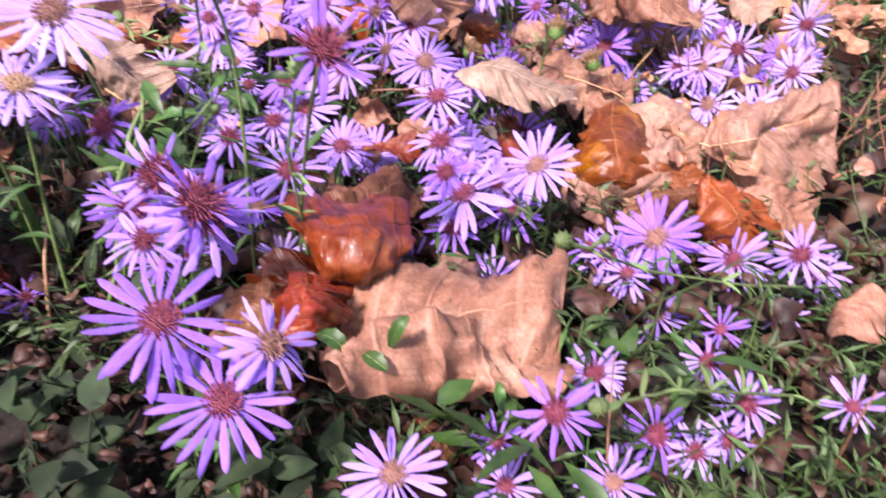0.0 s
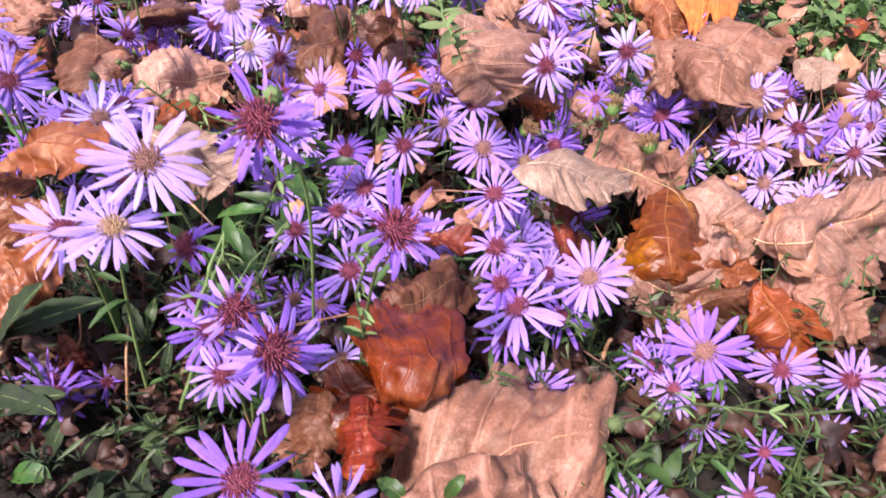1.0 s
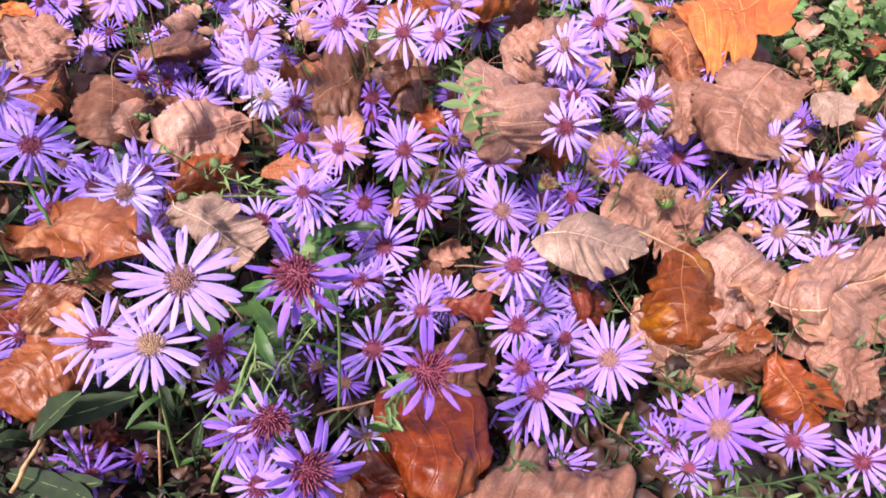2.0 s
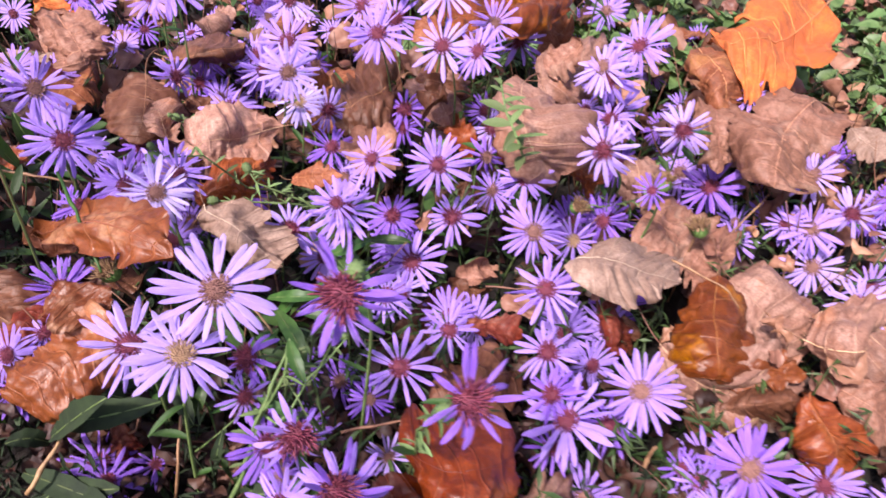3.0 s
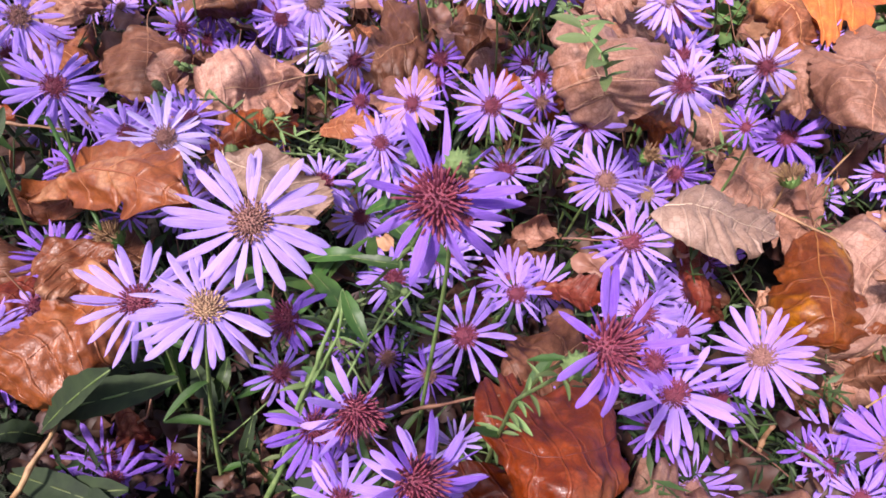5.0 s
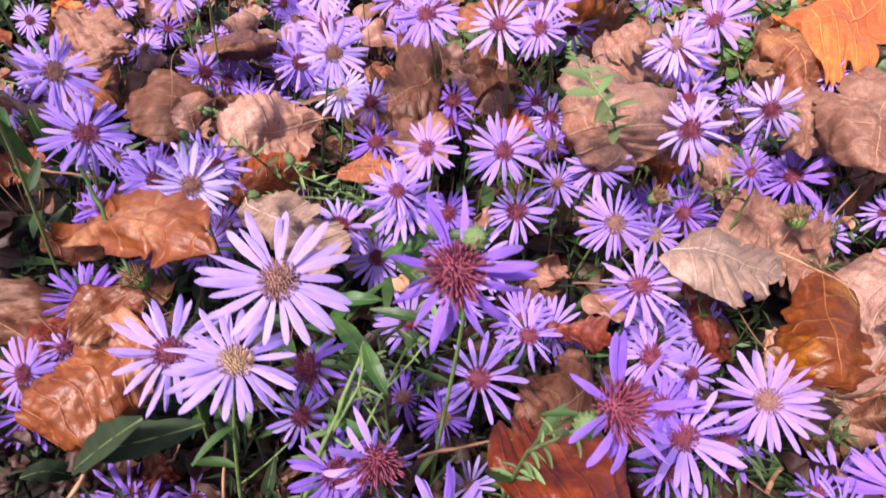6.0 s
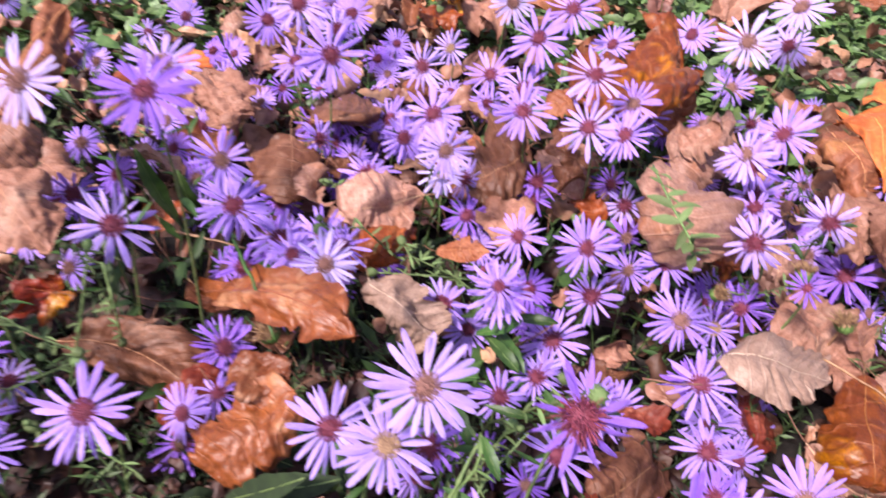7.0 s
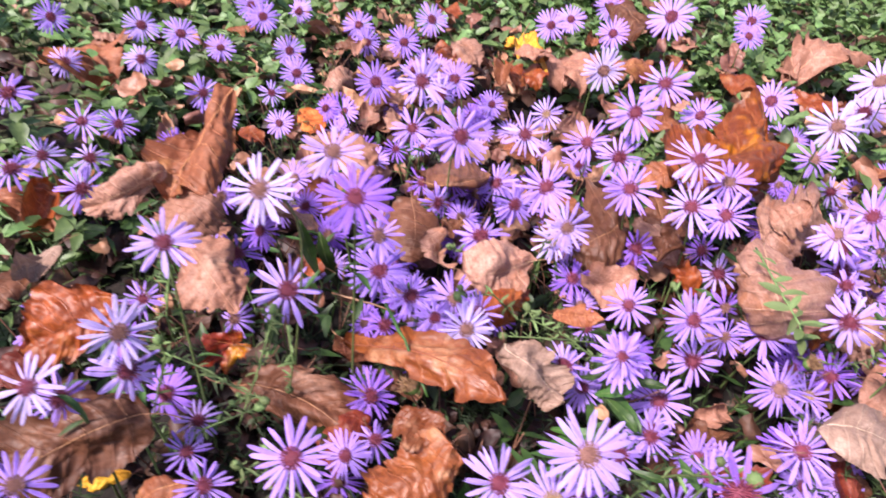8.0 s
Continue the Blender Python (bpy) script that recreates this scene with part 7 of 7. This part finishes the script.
aster((-0.1183, 0.2803, 0.0800), 0.0289, (-0.22, -0.52, 0.83), "violet", "maroon", "back", 14)
aster((-0.4073, 0.2132, 0.0800), 0.0200, (0.39, -0.44, 0.81), "violet", "maroon", "cup", 12)
aster((0.1421, 0.2171, 0.0417), 0.0336, (-0.66, -0.67, 0.33), "violet", "maroon", "flat", 18)
aster((0.1058, 0.1945, 0.0263), 0.0303, (-0.40, -0.27, 0.88), "violet", "tan", "flat", 16)
aster((-0.0587, 0.1051, 0.0965), 0.0362, (0.18, -0.41, 0.90), "deep", "maroon", "flat", 18)
aster((-0.0324, 0.1030, 0.0928), 0.0249, (0.49, -0.39, 0.78), "violet", "tan", "back", 18)
aster((-0.0423, 0.0932, 0.0827), 0.0340, (0.21, -0.33, 0.92), "deep", "maroon", "flat", 18)
aster((0.0428, 0.1071, 0.0680), 0.0254, (-0.36, -0.65, 0.67), "deep", "maroon", "back", 16)
aster((0.0634, 0.1376, 0.0500), 0.0209, (-0.42, -0.23, 0.88), "pale", "maroon", "back", 14)
aster((-0.0586, 0.1434, 0.0993), 0.0333, (0.49, -0.54, 0.68), "violet", "maroon", "back", 16)
aster((0.1561, 0.1980, 0.0607), 0.0259, (-0.62, -0.50, 0.61), "violet", "maroon", "back", 16)
aster((-0.0010, 0.0905, 0.0600), 0.0279, (0.03, -0.38, 0.92), "violet", "tan", "flat", 20)
aster((0.0827, 0.1224, 0.0400), 0.0257, (-0.11, -0.54, 0.83), "deep", "maroon", "back", 14)
aster((0.1114, 0.1291, 0.0500), 0.0239, (-0.39, -0.62, 0.68), "violet", "maroon", "back", 16)
aster((0.0304, 0.0951, 0.0500), 0.0204, (-0.24, -0.38, 0.89), "violet", "maroon", "flat", 16)
aster((0.0612, 0.0978, 0.0500), 0.0224, (-0.07, -0.38, 0.92), "violet", "tan", "flat", 16)
aster((-0.0776, 0.1429, 0.0900), 0.0240, (0.11, -0.53, 0.84), "violet", "maroon", "back", 16)
aster((0.1217, 0.1734, 0.0400), 0.0200, (-0.52, -0.44, 0.73), "deep", "maroon", "cup", 12)
aster((0.1604, 0.1953, 0.0300), 0.0200, (-0.45, -0.55, 0.70), "pale", "maroon", "back", 14)
aster((0.1069, 0.1218, 0.0400), 0.0200, (-0.20, -0.62, 0.76), "violet", "maroon", "back", 14)
aster((0.1040, 0.1467, 0.0500), 0.0200, (-0.11, -0.60, 0.79), "violet", "maroon", "back", 14)
aster((0.1482, 0.1306, 0.0500), 0.0200, (-0.69, -0.32, 0.65), "violet", "maroon", "cup", 12)
aster((0.0628, 0.1384, 0.0500), 0.0226, (-0.25, -0.62, 0.75), "violet", "maroon", "back", 14)
aster((0.0307, 0.1168, 0.0400), 0.0200, (-0.23, -0.52, 0.82), "deep", "maroon", "cup", 12)
aster((-0.1573, 0.1613, 0.0400), 0.0276, (0.40, -0.47, 0.79), "deep", "maroon", "flat", 14)
aster((0.2242, 0.3728, 0.0700), 0.0322, (-0.65, -0.64, 0.41), "pale", "maroon", "flat", 18)
aster((0.2584, 0.4385, 0.0800), 0.0359, (-0.41, -0.90, 0.14), "pale", "maroon", "flat", 18)
aster((0.1876, 0.3776, 0.0800), 0.0303, (-0.54, -0.79, 0.30), "pale", "maroon", "back", 14)
aster((0.1188, 0.4125, 0.0600), 0.0372, (-0.48, -0.81, 0.35), "violet", "maroon", "back", 14)
aster((0.0481, 0.3595, 0.0600), 0.0269, (-0.11, -0.91, 0.41), "deep", "maroon", "flat", 16)
aster((0.1948, 0.3373, 0.0600), 0.0288, (-0.37, -0.80, 0.48), "violet", "maroon", "flat", 16)
aster((0.0941, 0.1168, 0.0400), 0.0200, (-0.27, -0.57, 0.78), "pale", "maroon", "back", 14)
aster((0.0799, 0.2023, 0.0500), 0.0257, (0.00, -0.63, 0.78), "violet", "maroon", "back", 16)
aster((-0.1374, 0.3427, 0.1300), 0.0320, (0.30, -0.80, 0.52), "pale", "tan", "flat", 20)
aster((0.1809, 0.2150, 0.0400), 0.0277, (-0.58, -0.58, 0.57), "violet", "maroon", "back", 14)


# ---- half-hidden flowers deep in the bed ----
def make_low_asters():
    rng = random.Random(21)
    made = 0
    while made < 130:
        x, y = rng.uniform(-0.5, 0.3), rng.uniform(0.1, 0.72)
        if noise.noise((x * 5, y * 5, 9.0)) < -0.12 or y < 0.2 or (x > 0.05 and y < 0.34):
            continue
        near = y < 0.4
        face = (rng.gauss(0, 0.3), -0.8 + rng.gauss(0, 0.25), 0.7)
        aster((x, y, rng.uniform(0.035, 0.06)), rng.uniform(0.026, 0.033), face, rng.choice(("violet", "deep", "violet")), rng.choice(("maroon", "tan")), rng.choice(("flat", "back")), 15, full=near and made % 8 == 0)
        made += 1


make_low_asters()


# ---- small fallen leaves beyond the bed ----
def make_far_leaves():
    rng = random.Random(33)
    for n in range(56):
        x, y = rng.uniform(-0.95, 0.55), rng.uniform(0.48, 1.25)
        a, long = rng.uniform(0, 6.28), rng.uniform(0.03, 0.055)
        z = 0.045 + ground_height(x, y) + rng.uniform(0, 0.02)
        fallen_leaf("oval", (x, y, z), (x + long * math.cos(a), y + long * math.sin(a), z + rng.uniform(-0.008, 0.008)), rng.uniform(-35, 35), rng.choice(("tan", "pink", "amber", "brown", "rust")), rng.uniform(0.5, 0.8), 0.1, rng.uniform(-0.8, 0.8), rng.uniform(-0.8, 0.8), 0.09, 200 + n, "small curled")


make_far_leaves()


# ---- smaller leaves caught among the flowers ----
def make_caught_leaves():
    rng = random.Random(41)
    for n in range(30):
        x, y = rng.uniform(-0.42, 0.3), rng.uniform(0.3, 0.72)
        if y < 0.46 and x > 0.06:
            x -= 0.3
        a, long = rng.uniform(0, 6.28), rng.uniform(0.028, 0.044)
        z = rng.uniform(0.045, 0.075)
        fallen_leaf("oval", (x, y, z), (x + long * math.cos(a), y + long * math.sin(a), z + rng.uniform(-0.012, 0.012)), rng.uniform(-20, 30), rng.choice(("tan", "pink", "pink", "amber", "brown", "rust", "tan")), rng.uniform(0.45, 0.8), 0.1, rng.uniform(-0.6, 0.3), rng.uniform(-0.8, 0.3), 0.13, 300 + n, "small curled")


make_caught_leaves()
